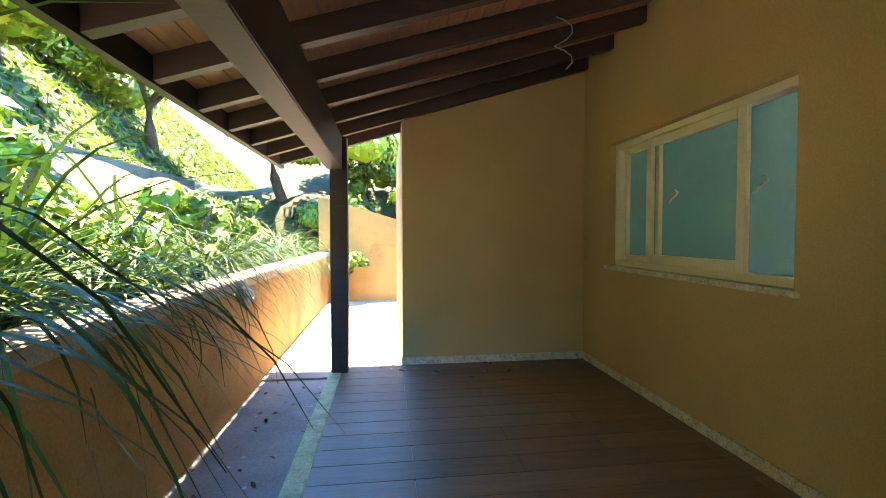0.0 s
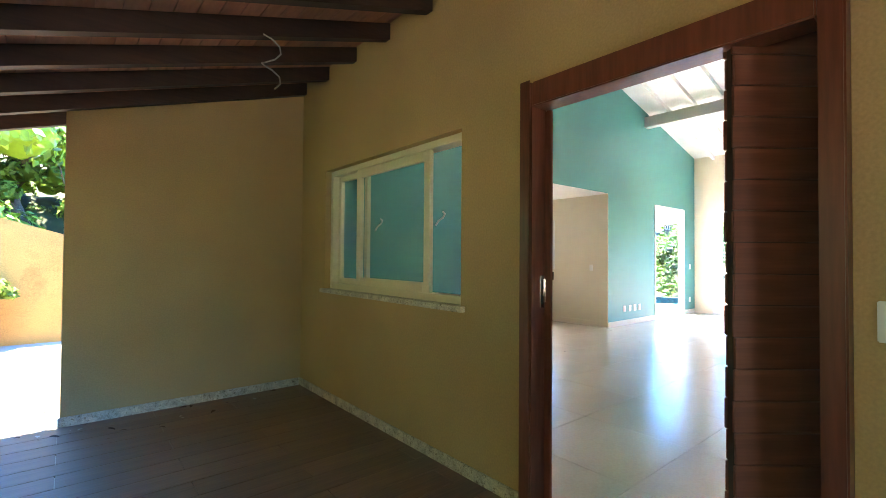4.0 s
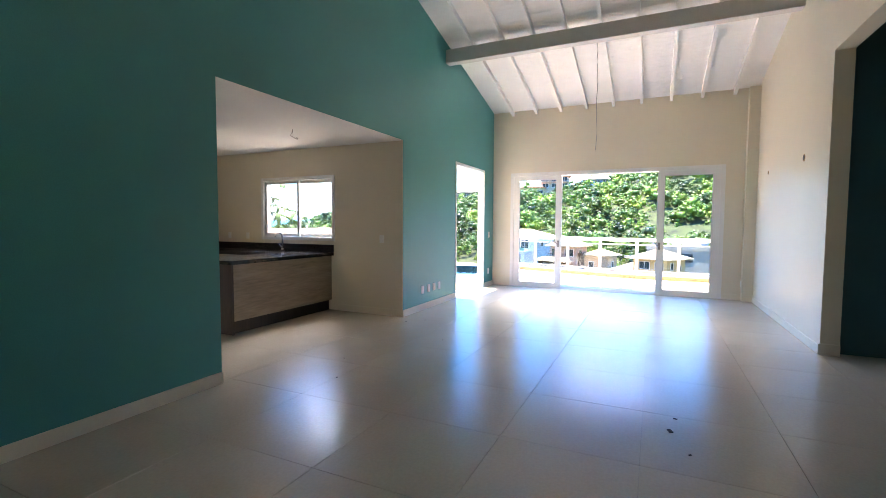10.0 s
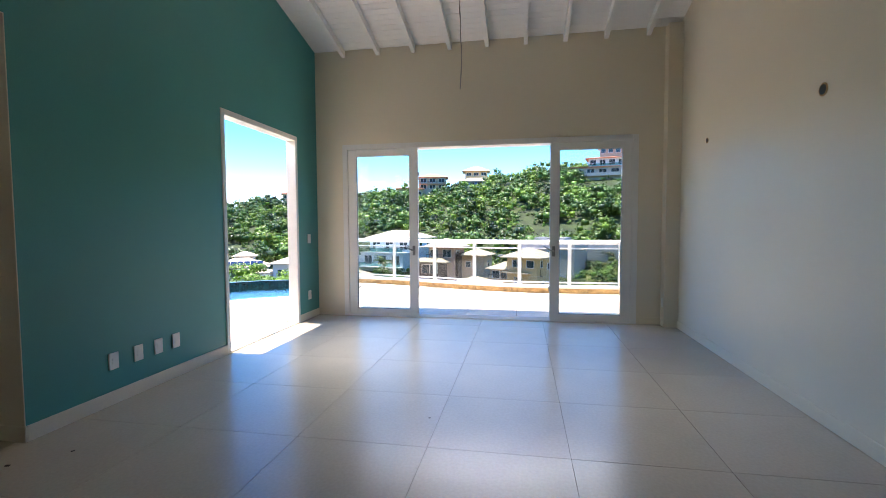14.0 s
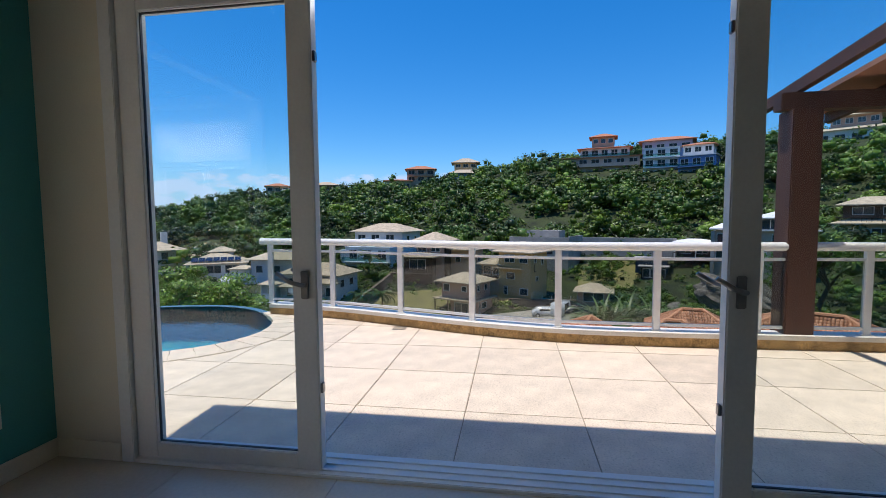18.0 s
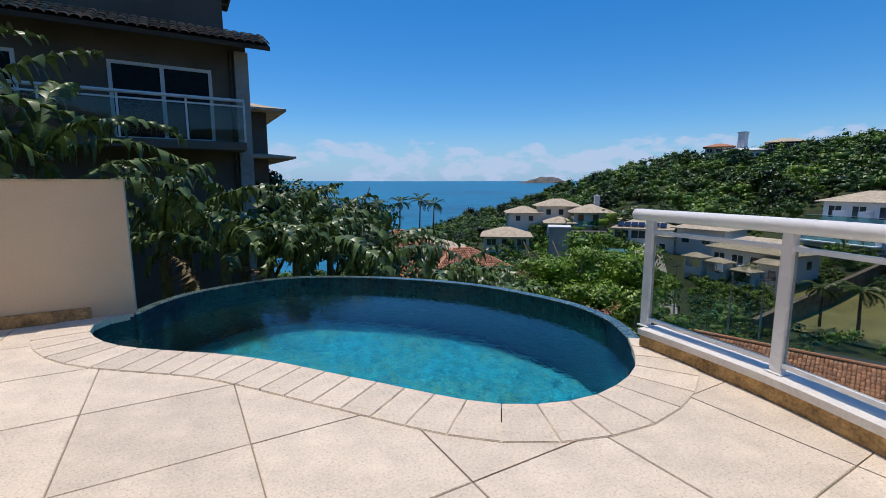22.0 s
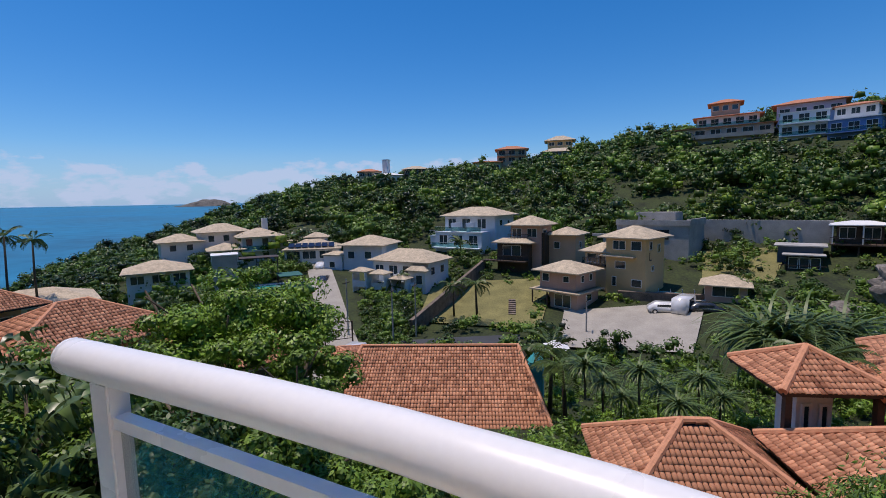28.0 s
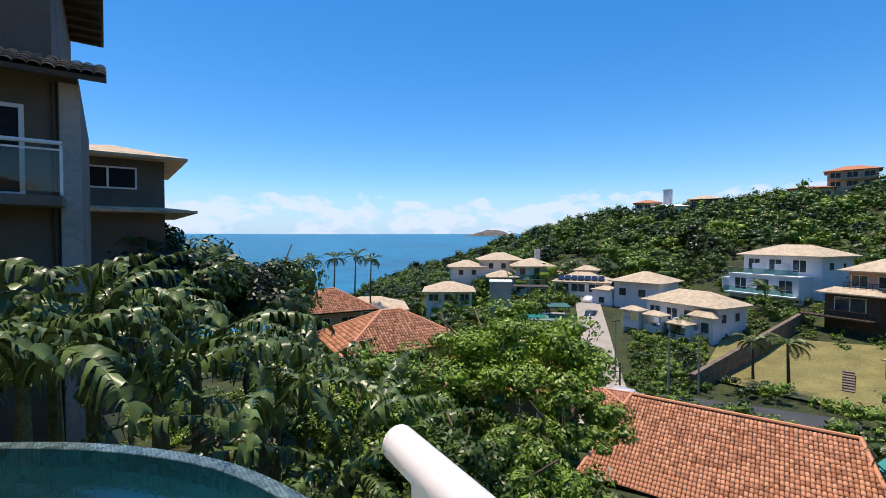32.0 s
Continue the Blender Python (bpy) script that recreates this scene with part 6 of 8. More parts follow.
for b, d, e in ((-106.5, 34, -11.8), (-109.5, 35, -11.4), (-112.5, 36, -11.2), (-108, 33, -12.6)):
    t = thing("spiky_fan_plant", "large clump of long pointed leaves beside the parking place", "plant", Matrix.Translation(polar(b, d, lift(e, d) - 2.0)))
    o = new("leaf_head", spiky_me)
    o.parent = t
yucca_me = mesh_of("leaf_head", *strap_plant_mesh(150, 1.7, 0.10, 12), G["palm"])
for i in range(8):
    b, d = -88.5 - 2.1 * i, 23 + (i * 7) % 5
    p = polar(b, d, lift(-20.5 - (i % 3) * 1.5, d))
    t = thing("yucca", "yucca with a head of pointed leaves", "plant", Matrix.Translation(p), "yuccas in the garden")
    part("trunk", tube(bmesh.new(), [(0, 0, -1.6), (0.05, 0.03, -0.8), (0, 0, 0)], 0.07, 6), M["bark"], t)
    o = new("leaf_head", yucca_me)
    o.parent = t

# the trees below the terrace
def tree_at(name, b, d, top, rx, rz, n, size, material, label, clumps, **more):
    """A tree by bearing, distance and the height of its top."""
    p = polar(b, d)
    return tree(name, p, top - p.z, rx, rz, n, size, material, label, clumps, **more)


OPEN = dict(tuft=(0.13, 0.30), flat=0.6, core=0.48)
tree_at("broad_tree", -42.0, 14.0, -0.35, 2.7, 2.0, 30000, 0.125, G["tree"], "broad green tree with an open layered crown below the terrace", 80, trunk_r=0.16, **OPEN)
for b, d, top, rx, k in ((-50.0, 11.0, -1.9, 1.35, 1), (-30.0, 11.0, -0.8, 1.8, 1), (-45.0, 7.6, -1.9, 1.3, 1), (-36.0, 7.4, -1.5, 1.4, 0), (-54.5, 8.0, -2.9, 1.15, 1), (-64.0, 9.6, -4.0, 1.2, 0), (-25.0, 8.6, -1.2, 1.4, 1)):
    tree_at("broad_tree", b, d, top, rx, rx * 0.85, 8500, 0.11, G["bush"] if k else G["wood_b"], "full green tree below the terrace", 44, trunk_r=0.12, **OPEN)
tree_at("broad_tree", -36.0, 11.5, -1.7, 1.9, 1.7, 16000, 0.13, G["wood_a"], "green tree behind the broad tree", 44, trunk_r=0.16, **OPEN)
tree_at("acacia_tree", -127.5, 9.0, -1.5, 2.5, 2.0, 15000, 0.12, G["bush"], "feathery tree beside the clay roofs", 70, slim=0.25, trunk_r=0.14, **OPEN)
tree("acacia_tree", polar(-119.0, 40.0, -12.0), 5, 3.0, 2.2, 3000, 0.3, G["bush"], "green tree by the rock", 20, trunk_r=0.2)
tree("broad_tree", polar(-126.5, 58, -10), 10.5, 5.4, 4.6, 6500, 0.42, G["wood_a"], "tall dark green tree beside the grey house", 30, trunk_r=0.3, tuft=(0.18, 0.36))
tree("broad_tree", polar(-4.5, 33, -11), 13.3, 5.6, 5.0, 17000, 0.46, G["wood_b"], "dense dark green tree beside the neighbour's house", 70, trunk_r=0.3, tuft=(0.2, 0.4))
tree("broad_tree", polar(-13.0, 36, -12), 13.7, 5.8, 4.8, 13000, 0.44, G["wood_b"], "dense dark green tree above the sea", 50, trunk_r=0.3, tuft=(0.2, 0.4))

# ---- houses ----
H = dict(
    white=mat("white_render", (0.74, 0.74, 0.72), 0.8, vary=0.06, scale=0.6, fine=10),
    bluewhite=mat("pale_blue_render", (0.68, 0.73, 0.78), 0.8, vary=0.06, scale=0.6, fine=10),
    peach=mat("peach_render", (0.62, 0.42, 0.27), 0.85, vary=0.08, scale=0.5, fine=10),
    pink=mat("pink_render", (0.56, 0.36, 0.28), 0.85, vary=0.08, scale=0.5, fine=10),
    yellow=mat("yellow_render", (0.62, 0.44, 0.22), 0.85, vary=0.08, scale=0.5, fine=10),
    grey=mat("taupe_render", (0.54, 0.43, 0.34), 0.85, vary=0.10, scale=0.5, fine=8),
    dark=mat("dark_brown_timber", (0.07, 0.045, 0.03), 0.7, vary=0.2, scale=1, fine=12),
    blue=mat("blue_render", (0.14, 0.24, 0.46), 0.8, vary=0.1, scale=0.6, fine=8),
    lilac=mat("lilac_render", (0.52, 0.48, 0.60), 0.8, vary=0.06, scale=0.6, fine=8),
    slate=mat("pale_stone_roof", (0.53, 0.43, 0.30), 0.9, vary=0.30, scale=1.4, fine=6, bump=0.02, island=0.25),
    clay=mat("clay_tile", (0.60, 0.180, 0.070), 0.75, vary=0.30, scale=1.5, fine=14, bump=0.004, tint=(0.86, 0.40, 0.22), island=0.5, stain=0.35),
    clay_far=mat("orange_clay_roof", (0.50, 0.20, 0.10), 0.8, vary=0.2, scale=2, fine=10, island=0.2),
    pane=mat("dark_window_glass", (0.03, 0.05, 0.06), 0.08, vary=0.3, scale=0.8, fine=6, spec=0.8),
    dim_pane=mat("dim_window_glass", (0.012, 0.011, 0.012), 0.35, vary=0.3, scale=0.8, fine=6, spec=0.12),
    green_glass=glass("green_balcony_glass", (0.55, 0.78, 0.74)),
    frame=mat("white_window_frame", (0.75, 0.75, 0.73), 0.5, vary=0.03),
    # blocks and panels of this dark colour stand in for shaded openings
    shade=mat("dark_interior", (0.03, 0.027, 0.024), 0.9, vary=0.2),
    concrete=mat("grey_concrete", (0.40, 0.38, 0.35), 0.9, vary=0.14, scale=0.8, fine=8),
    asphalt=mat("pale_road_paving", (0.36, 0.33, 0.28), 0.92, vary=0.12, scale=0.5, fine=6),
    tarmac=mat("dark_tarmac", (0.05, 0.055, 0.06), 0.9, vary=0.15, scale=0.5, fine=6),
    lawn=mat("dry_lawn", (0.20, 0.19, 0.06), 0.95, vary=0.25, scale=0.4, fine=5, tint=(0.30, 0.27, 0.10)),
    rock=mat("bare_grey_rock", (0.20, 0.175, 0.15), 0.92, vary=0.35, scale=0.5, fine=3, bump=0.15),
    poolwater=mat("swimming_pool_blue", (0.10, 0.50, 0.55), 0.12, vary=0.1, scale=0.8),
    rust=mat("weathered_stone_wall", (0.17, 0.13, 0.10), 0.92, vary=0.3, scale=1.2, fine=8, bump=0.02),
    solar=mat("solar_panel", (0.015, 0.02, 0.045), 0.15, vary=0.2),
    awning=mat("green_awning", (0.03, 0.13, 0.10), 0.6, vary=0.1),
    blue_dark=mat("slate_blue_boards", (0.05, 0.085, 0.13), 0.7, vary=0.15, scale=1, fine=10),
    turquoise=mat("turquoise_tarp", (0.05, 0.42, 0.45), 0.6, vary=0.1),
)


def hip_roof(bm, w, dp, z, rise, over, thick=0.14):
    """A hipped roof over w by dp with an overhang."""
    a, b = w / 2 + over, dp / 2 + over
    if a >= b:
        ridge = [(-(a - b * 0.92), 0), (a - b * 0.92, 0)]
    else:
        ridge = [(0, -(b - a * 0.92)), (0, b - a * 0.92)]
    low = [bm.verts.new((x, y, z - thick)) for x, y in ((-a, -b), (a, -b), (a, b), (-a, b))]
    eave = [bm.verts.new((x, y, z)) for x, y in ((-a, -b), (a, -b), (a, b), (-a, b))]
    r = [bm.verts.new((x, y, z + rise)) for x, y in ridge]
    for i in range(4):
        bm.faces.new((low[i], low[(i + 1) % 4], eave[(i + 1) % 4], eave[i]))
    bm.faces.new(low[::-1])
    if a >= b:
        bm.faces.new((eave[0], eave[1], r[1], r[0]))
        bm.faces.new((eave[1], eave[2], r[1]))
        bm.faces.new((eave[2], eave[3], r[0], r[1]))
        bm.faces.new((eave[3], eave[0], r[0]))
    else:
        bm.faces.new((eave[0], eave[1], r[0]))
        bm.faces.new((eave[1], eave[2], r[1], r[0]))
        bm.faces.new((eave[2], eave[3], r[1]))
        bm.faces.new((eave[3], eave[0], r[0], r[1]))
    return bm


def opening(parent, x, y, z, w, h, face="front", balcony=False):
    """A window: frame, pane; face: front (-y) or side (+-x)."""
    m = pose(x, y, z, 0, 0, {"front": 0, "right": 90, "left": -90}[face])
    wn_ = part("window", ring(bmesh.new(), "y", -0.05, 0.10, -w / 2, w / 2, -h / 2, h / 2, 0.08, 0), H["frame"], parent)
    wn_.matrix_basis = m
    part("pane", block((-w / 2 + 0.08, -0.02, -h / 2 + 0.08), (w / 2 - 0.08, 0.02, h / 2 - 0.08)), H["pane"], wn_)
    if w > 1.6:
        part("mullion", block((-0.04, -0.06, -h / 2 + 0.08), (0.04, -0.021, h / 2 - 0.08)), H["frame"], wn_)


def balcony(parent, x0, x1, y, z, depth, material, rail="glass"):
    bl = part("balcony", block((x0, y - depth, z - 0.18), (x1, y, z)), material, parent)
    if rail == "glass":
        g = part("glass_panel", block((x0, y - depth, z + 0.08), (x1, y - depth + 0.03, z + 0.95)), H["green_glass"], bl)
        g.visible_shadow = False
        part("rail", block((x0, y - depth - 0.01, z + 0.95), (x1, y - depth + 0.05, z + 1.0)), H["frame"], bl)
    elif rail == "wood":
        part("rail", block((x0, y - depth, z + 0.85), (x1, y - depth + 0.07, z + 0.95)), H["dark"], bl)
        for k in range(int((x1 - x0) / 0.6) + 1):
            xx = min(x0 + 0.6 * k, x1 - 0.05)
            part("baluster", block((xx, y - depth, z), (xx + 0.05, y - depth + 0.05, z + 0.85)), H["dark"], bl)
    else:
        part("parapet", block((x0, y - depth, z), (x1, y - depth + 0.12, z + 0.9)), material, bl)


def house(label, b, d, base, w, dp, storeys, wall, roof, turn=0, rise=1.2, over=0.7, win=3, rail=None, storey=2.8, foot=3.0, chimney=False, skirt=False, side=2, win_h=1.25, deep=1.2, setback=0):
    """A house whose front looks at the terrace; base: degrees above the level of its foot."""
    p = polar(b, d, max(lift(base, d), float(land(*polar(b, d).xy)) - 2.5 if d > 150 else -99))
    t = thing("house", label, "house", Matrix.Translation(p) @ pose(0, 0, 0, 0, 0, b + turn))
    f = -dp / 2
    part("wall", block((-w / 2, f, -foot), (w / 2, dp / 2, storeys * storey)), wall, t)
    part("roof", hip_roof(bmesh.new(), w, dp, storeys * storey + 0.05, rise, over), roof, t)
    for s in range(storeys):
        z = s * storey + 1.45
        for k in range(win):
            x = (k + 0.5) * w / win - w / 2
            opening(t, x, f - 0.03, z, w / win * 0.66, win_h + (0.55 if rail else 0.2))
        for k in range(side):
            y = (k + 0.5) * dp / side - dp / 2
            opening(t, w / 2 + 0.03, y, z, 1.1, win_h, "right")
            opening(t, -w / 2 - 0.03, y, z, 1.1, win_h, "left")
        if rail and (s > 0 or storeys == 1):
            balcony(t, -w / 2, w / 2, f, s * storey + 0.1, deep, wall, rail)
        if skirt and s == storeys - 2:
            sk = hip_roof(bmesh.new(), w, dp, (s + 1) * storey, 0.55, over + 0.3)
            part("skirt_roof", sk, roof, t)
    if chimney:
        part("chimney", block((w * 0.2, 0.5, storeys * storey), (w * 0.2 + 0.9, 1.6, storeys * storey + rise + 1.6)), wall, t)
    return t


def villa(label, b, d, z, turn, blocks, wins=(), rails=(), slabs=()):
    """A house of several blocks. blocks: x0, x1, y0, y1, z0, z1, wall, roof, rise, overhang; wins: face, across, height, width, tall, depth of the face."""
    t = thing("house", label, "house", Matrix.Translation(polar(b, d, z)) @ pose(0, 0, 0, 0, 0, b + turn))
    for x0, x1, y0, y1, z0, z1, wall, roof, rise, over in blocks:
        part("wall", block((x0, y0, z0), (x1, y1, z1)), H[wall], t)
        if roof:
            part("roof", hip_roof(bmesh.new(), x1 - x0, y1 - y0, 0.05, rise, over, 0.16), H[roof], t).location = ((x0 + x1) / 2, (y0 + y1) / 2, z1)
    for face, u, zc, w, h, off in wins:
        if face == "front":
            opening(t, u, off - 0.03, zc, w, h)
        else:
            opening(t, off + (0.03 if face == "right" else -0.03), u, zc, w, h, face)
    for x0, x1, y, zb, deep, wall, kind in rails:
        balcony(t, x0, x1, y, zb, deep, H[wall], kind)
    for x0, x1, y0, y1, z0, z1, wall in slabs:
        part("ledge", block((x0, y0, z0), (x1, y1, z1)), H[wall], t)
    return t


# white hotel: stepped front wing with three small canopies
villa("white terraced hotel wing with glass balconies and pale stone roof", -65.6, 74.0, -13.9, -34,
      [(-5.6, 5.2, -2.0, 4.6, -5, 6.0, "bluewhite", "slate", 1.7, 0.7), (-5.6, 3.6, -4.6, -2.0, -5, 2.9, "bluewhite", None, 0, 0), (2.2, 5.4, -3.2, -2.0, -5, 4.8, "bluewhite", "slate", 0.7, 0.4)],
      [("front", -4.2, 4.35, 1.8, 1.9, -2.0), ("front", -1.4, 4.35, 1.8, 1.9, -2.0), ("front", 1.2, 4.35, 1.6, 1.9, -2.0), ("front", -4.2, 1.3, 2.3, 2.2, -4.6), ("front", -1.2, 1.3, 2.3, 2.2, -4.6), ("front", 1.9, 1.3, 2.3, 2.2, -4.6), ("front", 4.3, 3.4, 1.2, 1.5, -3.2), ("front", 4.3, 0.9, 1.2, 1.5, -3.2),
       ("right", -0.6, 4.5, 1.2, 1.3, 5.2), ("right", 2.4, 4.5, 1.2, 1.3, 5.2), ("right", -0.6, 1.5, 1.2, 1.3, 5.2), ("right", 2.4, 1.5, 1.2, 1.3, 5.2)],
      [(-5.6, -2.8, -4.6, 0.1, 1.8, "bluewhite", "solid"), (-2.5, 0.3, -4.6, 0.1, 1.8, "bluewhite", "solid"), (0.6, 3.4, -4.6, 0.1, 1.8, "bluewhite", "solid")],
      [(-2.8, -2.6, -4.4, -2.0, 2.9, 4.2, "bluewhite"), (0.3, 0.5, -4.4, -2.0, 2.9, 4.2, "bluewhite"), (-5.6, -5.4, -4.4, -2.0, 2.9, 4.2, "bluewhite")])
for k, (b, d, z) in enumerate(((-59.8, 71.0, -8.9), (-62.1, 70.0, -9.3), (-64.7, 69.0, -10.1))):
    aw = thing("awning_roof", "small pale stone canopy over a hotel balcony", "canopy", Matrix.Translation(polar(b, d, z)) @ pose(0, 0, 0, 0, 0, b - 34), "hotel balcony canopies")
    part("cover", hip_roof(bmesh.new(), 2.5, 1.9, 0.0, 0.55, 0.35, 0.12), H["slate"], aw)
    for sx in (-1.2, 1.2):
        part("pier", block((sx - 0.1, -0.8, -5.5), (sx + 0.1, 0.9, -0.1)), H["bluewhite"], aw)
    part("parapet", block((-1.1, -0.9, -2.5), (1.1, -0.75, -1.5)), H["bluewhite"], aw)
villa("white hotel block with pale stone roof and stepped side terrace", -60.7, 86.0, -12.2, -26,
      [(-3.4, 4.4, -3.4, 4.0, -5, 6.2, "bluewhite", "slate", 1.6, 0.8), (-6.0, -3.4, -3.0, 2.0, -5, 3.0, "bluewhite", None, 0, 0), (-7.4, -3.6, -3.8, -0.5, -5, 4.4, "bluewhite", "slate", 0.6, 0.3)],
      [("front", -1.8, 4.4, 1.4, 1.4, -3.4), ("front", 1.6, 4.4, 1.4, 1.4, -3.4), ("front", -5.6, 2.6, 1.2, 1.2, -3.8), ("right", 0, 4.2, 1.2, 1.2, 4.4)], [(-6.0, -3.5, -3.0, 3.0, 0.6, "bluewhite", "glass")])
sol = villa("white building with solar panels and dark carport", -54.1, 93.9, -10.2, -6,
      [(-5.2, 5.0, -3.5, 4.5, -5, 3.2, "white", "slate", 1.7, 0.5), (-1.6, 2.4, 1.0, 4.6, 3.2, 5.2, "white", "slate", 0.9, 0.5)],
      [("front", -3.6, 2.1, 2.6, 1.6, -3.5), ("front", -0.6, 2.1, 2.6, 1.6, -3.5), ("front", 2.6, 2.1, 2.6, 1.6, -3.5), ("front", 0.6, -0.6, 6.0, 2.0, -3.5)])
for k in range(7):
    pn = part("solar_panel", block((-0.55, -0.85, 0), (0.55, 0.85, 0.06)), H["solar"], sol, "dark solar panel")
    pn.matrix_basis = pose(-3.9 + 1.25 * k, -2.75, 3.98, 21, 0, 0)
villa("long white hotel wing with stone roofs, balconies and a chimney", -48.2, 99.9, -9.9, 8,
      [(-4.2, 3.4, -3.0, 4.5, -5, 5.4, "white", "slate", 1.6, 0.9), (2.2, 9.2, -4.6, 2.0, -5, 3.1, "white", "slate", 1.3, 0.8), (-9.8, -4.2, -4.2, 2.5, -5, 3.2, "white", "slate", 1.2, 0.7), (0.4, 1.5, 1.2, 2.2, 5, 8.9, "white", None, 0, 0)],
      [("front", -2.8, 4.3, 1.3, 1.6, -3.0), ("front", 0.2, 4.3, 1.3, 1.6, -3.0), ("front", -2.8, 1.4, 1.3, 1.6, -3.0), ("front", 0.2, 1.4, 1.3, 1.6, -3.0), ("front", 3.6, 1.7, 1.2, 1.5, -4.6), ("front", 5.8, 1.7, 1.2, 1.5, -4.6),
       ("front", 8.0, 1.7, 1.2, 1.5, -4.6), ("front", -8.6, 1.7, 1.1, 1.4, -4.2), ("front", -6.4, 1.7, 1.1, 1.4, -4.2), ("right", -1.6, 4.2, 1.2, 1.3, 3.4)],
      [(-4.2, 1.8, -3.0, 2.75, 1.0, "white", "glass")])
villa("white hotel wing with low stone roof", -44.0, 105.9, -6.5, 10,
      [(-4.4, 4.2, -3.0, 4.0, -5, 3.0, "white", "slate", 1.6, 0.9), (-11.5, -4.4, -3.6, 3.0, -5, 1.5, "white", "slate", 1.4, 0.8)],
      [("front", -2.6, 1.7, 1.2, 1.4, -3.0), ("front", 0.2, 1.7, 1.2, 1.4, -3.0), ("front", 2.8, 1.7, 1.2, 1.4, -3.0), ("front", -9.5, 0.3, 1.2, 1.3, -3.6), ("front", -6.6, 0.3, 1.2, 1.3, -3.6)])
villa("white house with green glass balconies and stone roof", -74.6, 93.0, -7.3, -30,
      [(-6.4, 5.4, -2.2, 6.0, -5, 5.9, "bluewhite", "slate", 1.7, 0.9), (-6.6, 4.2, -5.6, -2.2, -5, 2.8, "bluewhite", None, 0, 0), (-8.6, -6.4, -4.6, 2.0, -5, 2.0, "bluewhite", None, 0, 0)],
      [("front", -4.6, 4.3, 2.0, 2.0, -2.2), ("front", -1.2, 4.3, 2.0, 2.0, -2.2), ("front", 2.4, 4.3, 2.0, 2.0, -2.2), ("front", -4.6, 1.2, 2.0, 2.0, -5.6), ("front", -1.0, 1.2, 2.0, 2.0, -5.6), ("front", 2.4, 1.2, 2.0, 2.0, -5.6),
       ("right", 0.2, 4.4, 1.2, 1.2, 5.4), ("right", 3.6, 4.4, 0.9, 0.9, 5.4)],
      [(-6.6, 4.2, -5.6, 2.85, 0.25, "bluewhite", "glass"), (-6.6, 4.2, -5.6, -0.2, 1.4, "bluewhite", "glass"), (-8.6, -6.5, -4.6, 2.0, 0.3, "bluewhite", "glass")],
      [(-2.9, -2.7, -5.4, -2.2, 2.8, 4.6, "bluewhite"), (0.6, 0.8, -5.4, -2.2, 2.8, 4.6, "bluewhite")])
villa("brown and pink house with timber balconies under stone roofs", -81.3, 80.1, -9.7, -24,
      [(-2.6, 2.8, -2.4, 2.8, -5, 6.9, "pink", "slate", 1.5, 0.9), (-4.4, 1.4, -4.0, -2.4, -5, 4.0, "dark", "slate", 0.7, 0.8), (3.4, 8.0, 0.2, 5.0, -5, 5.2, "peach", "slate", 1.2, 0.7), (2.8, 3.4, -1.6, 3.0, -5, 5.6, "dark", None, 0, 0)],
      [("front", -1.4, 5.6, 1.8, 1.5, -2.4), ("front", 1.4, 5.6, 1.8, 1.5, -2.4), ("right", -0.4, 5.4, 1.6, 1.6, 2.8), ("right", -0.4, 2.2, 1.0, 1.2, 2.8), ("front", -1.6, 2.6, 3.4, 1.9, -4.0), ("front", 4.8, 3.4, 1.1, 1.2, 0.2), ("right", 2.6, 3.4, 1.1, 1.2, 8.0)],
      [(-6.6, 1.4, -4.0, 1.0, 1.6, "dark", "wood"), (-2.6, 1.4, -2.6, 4.5, 0.9, "dark", "wood")])
villa("peach three-storey house with stone roof", -93.5, 69.6, -11.3, -27,
      [(-2.9, 2.9, -2.6, 2.9, -5, 7.2, "yellow", "slate", 1.5, 0.9), (-6.8, -2.9, -2.0, 3.2, -5, 4.9, "peach", "slate", 1.2, 0.7)],
      [("front", -0.9, 6.1, 1.9, 1.3, -2.6), ("front", 1.6, 6.1, 1.5, 1.3, -2.6), ("right", -1.2, 6.1, 0.8, 1.2, 2.9), ("right", 1.2, 5.6, 0.8, 1.2, 2.9), ("front", -0.7, 3.3, 1.6, 1.1, -2.6), ("front", 1.7, 0.9, 1.5, 1.1, -2.6), ("front", -1.6, 0.9, 0.7, 1.4, -2.6),
       ("front", -5.6, 3.9, 1.6, 1.4, -2.0), ("front", -3.9, 3.9, 1.3, 1.4, -2.0), ("right", -0.6, 2.9, 0.8, 0.8, 2.9)],
      [(-6.8, -3.0, -2.0, 3.0, 0.7, "dark", "wood"), (2.9, 3.0, -1.0, 4.2, 0.5, "dark", "wood")],
      [(-3.5, 1.6, -3.5, -2.6, 4.45, 4.6, "slate"), (-3.5, -3.35, -3.4, -3.25, 3.0, 4.45, "dark")])
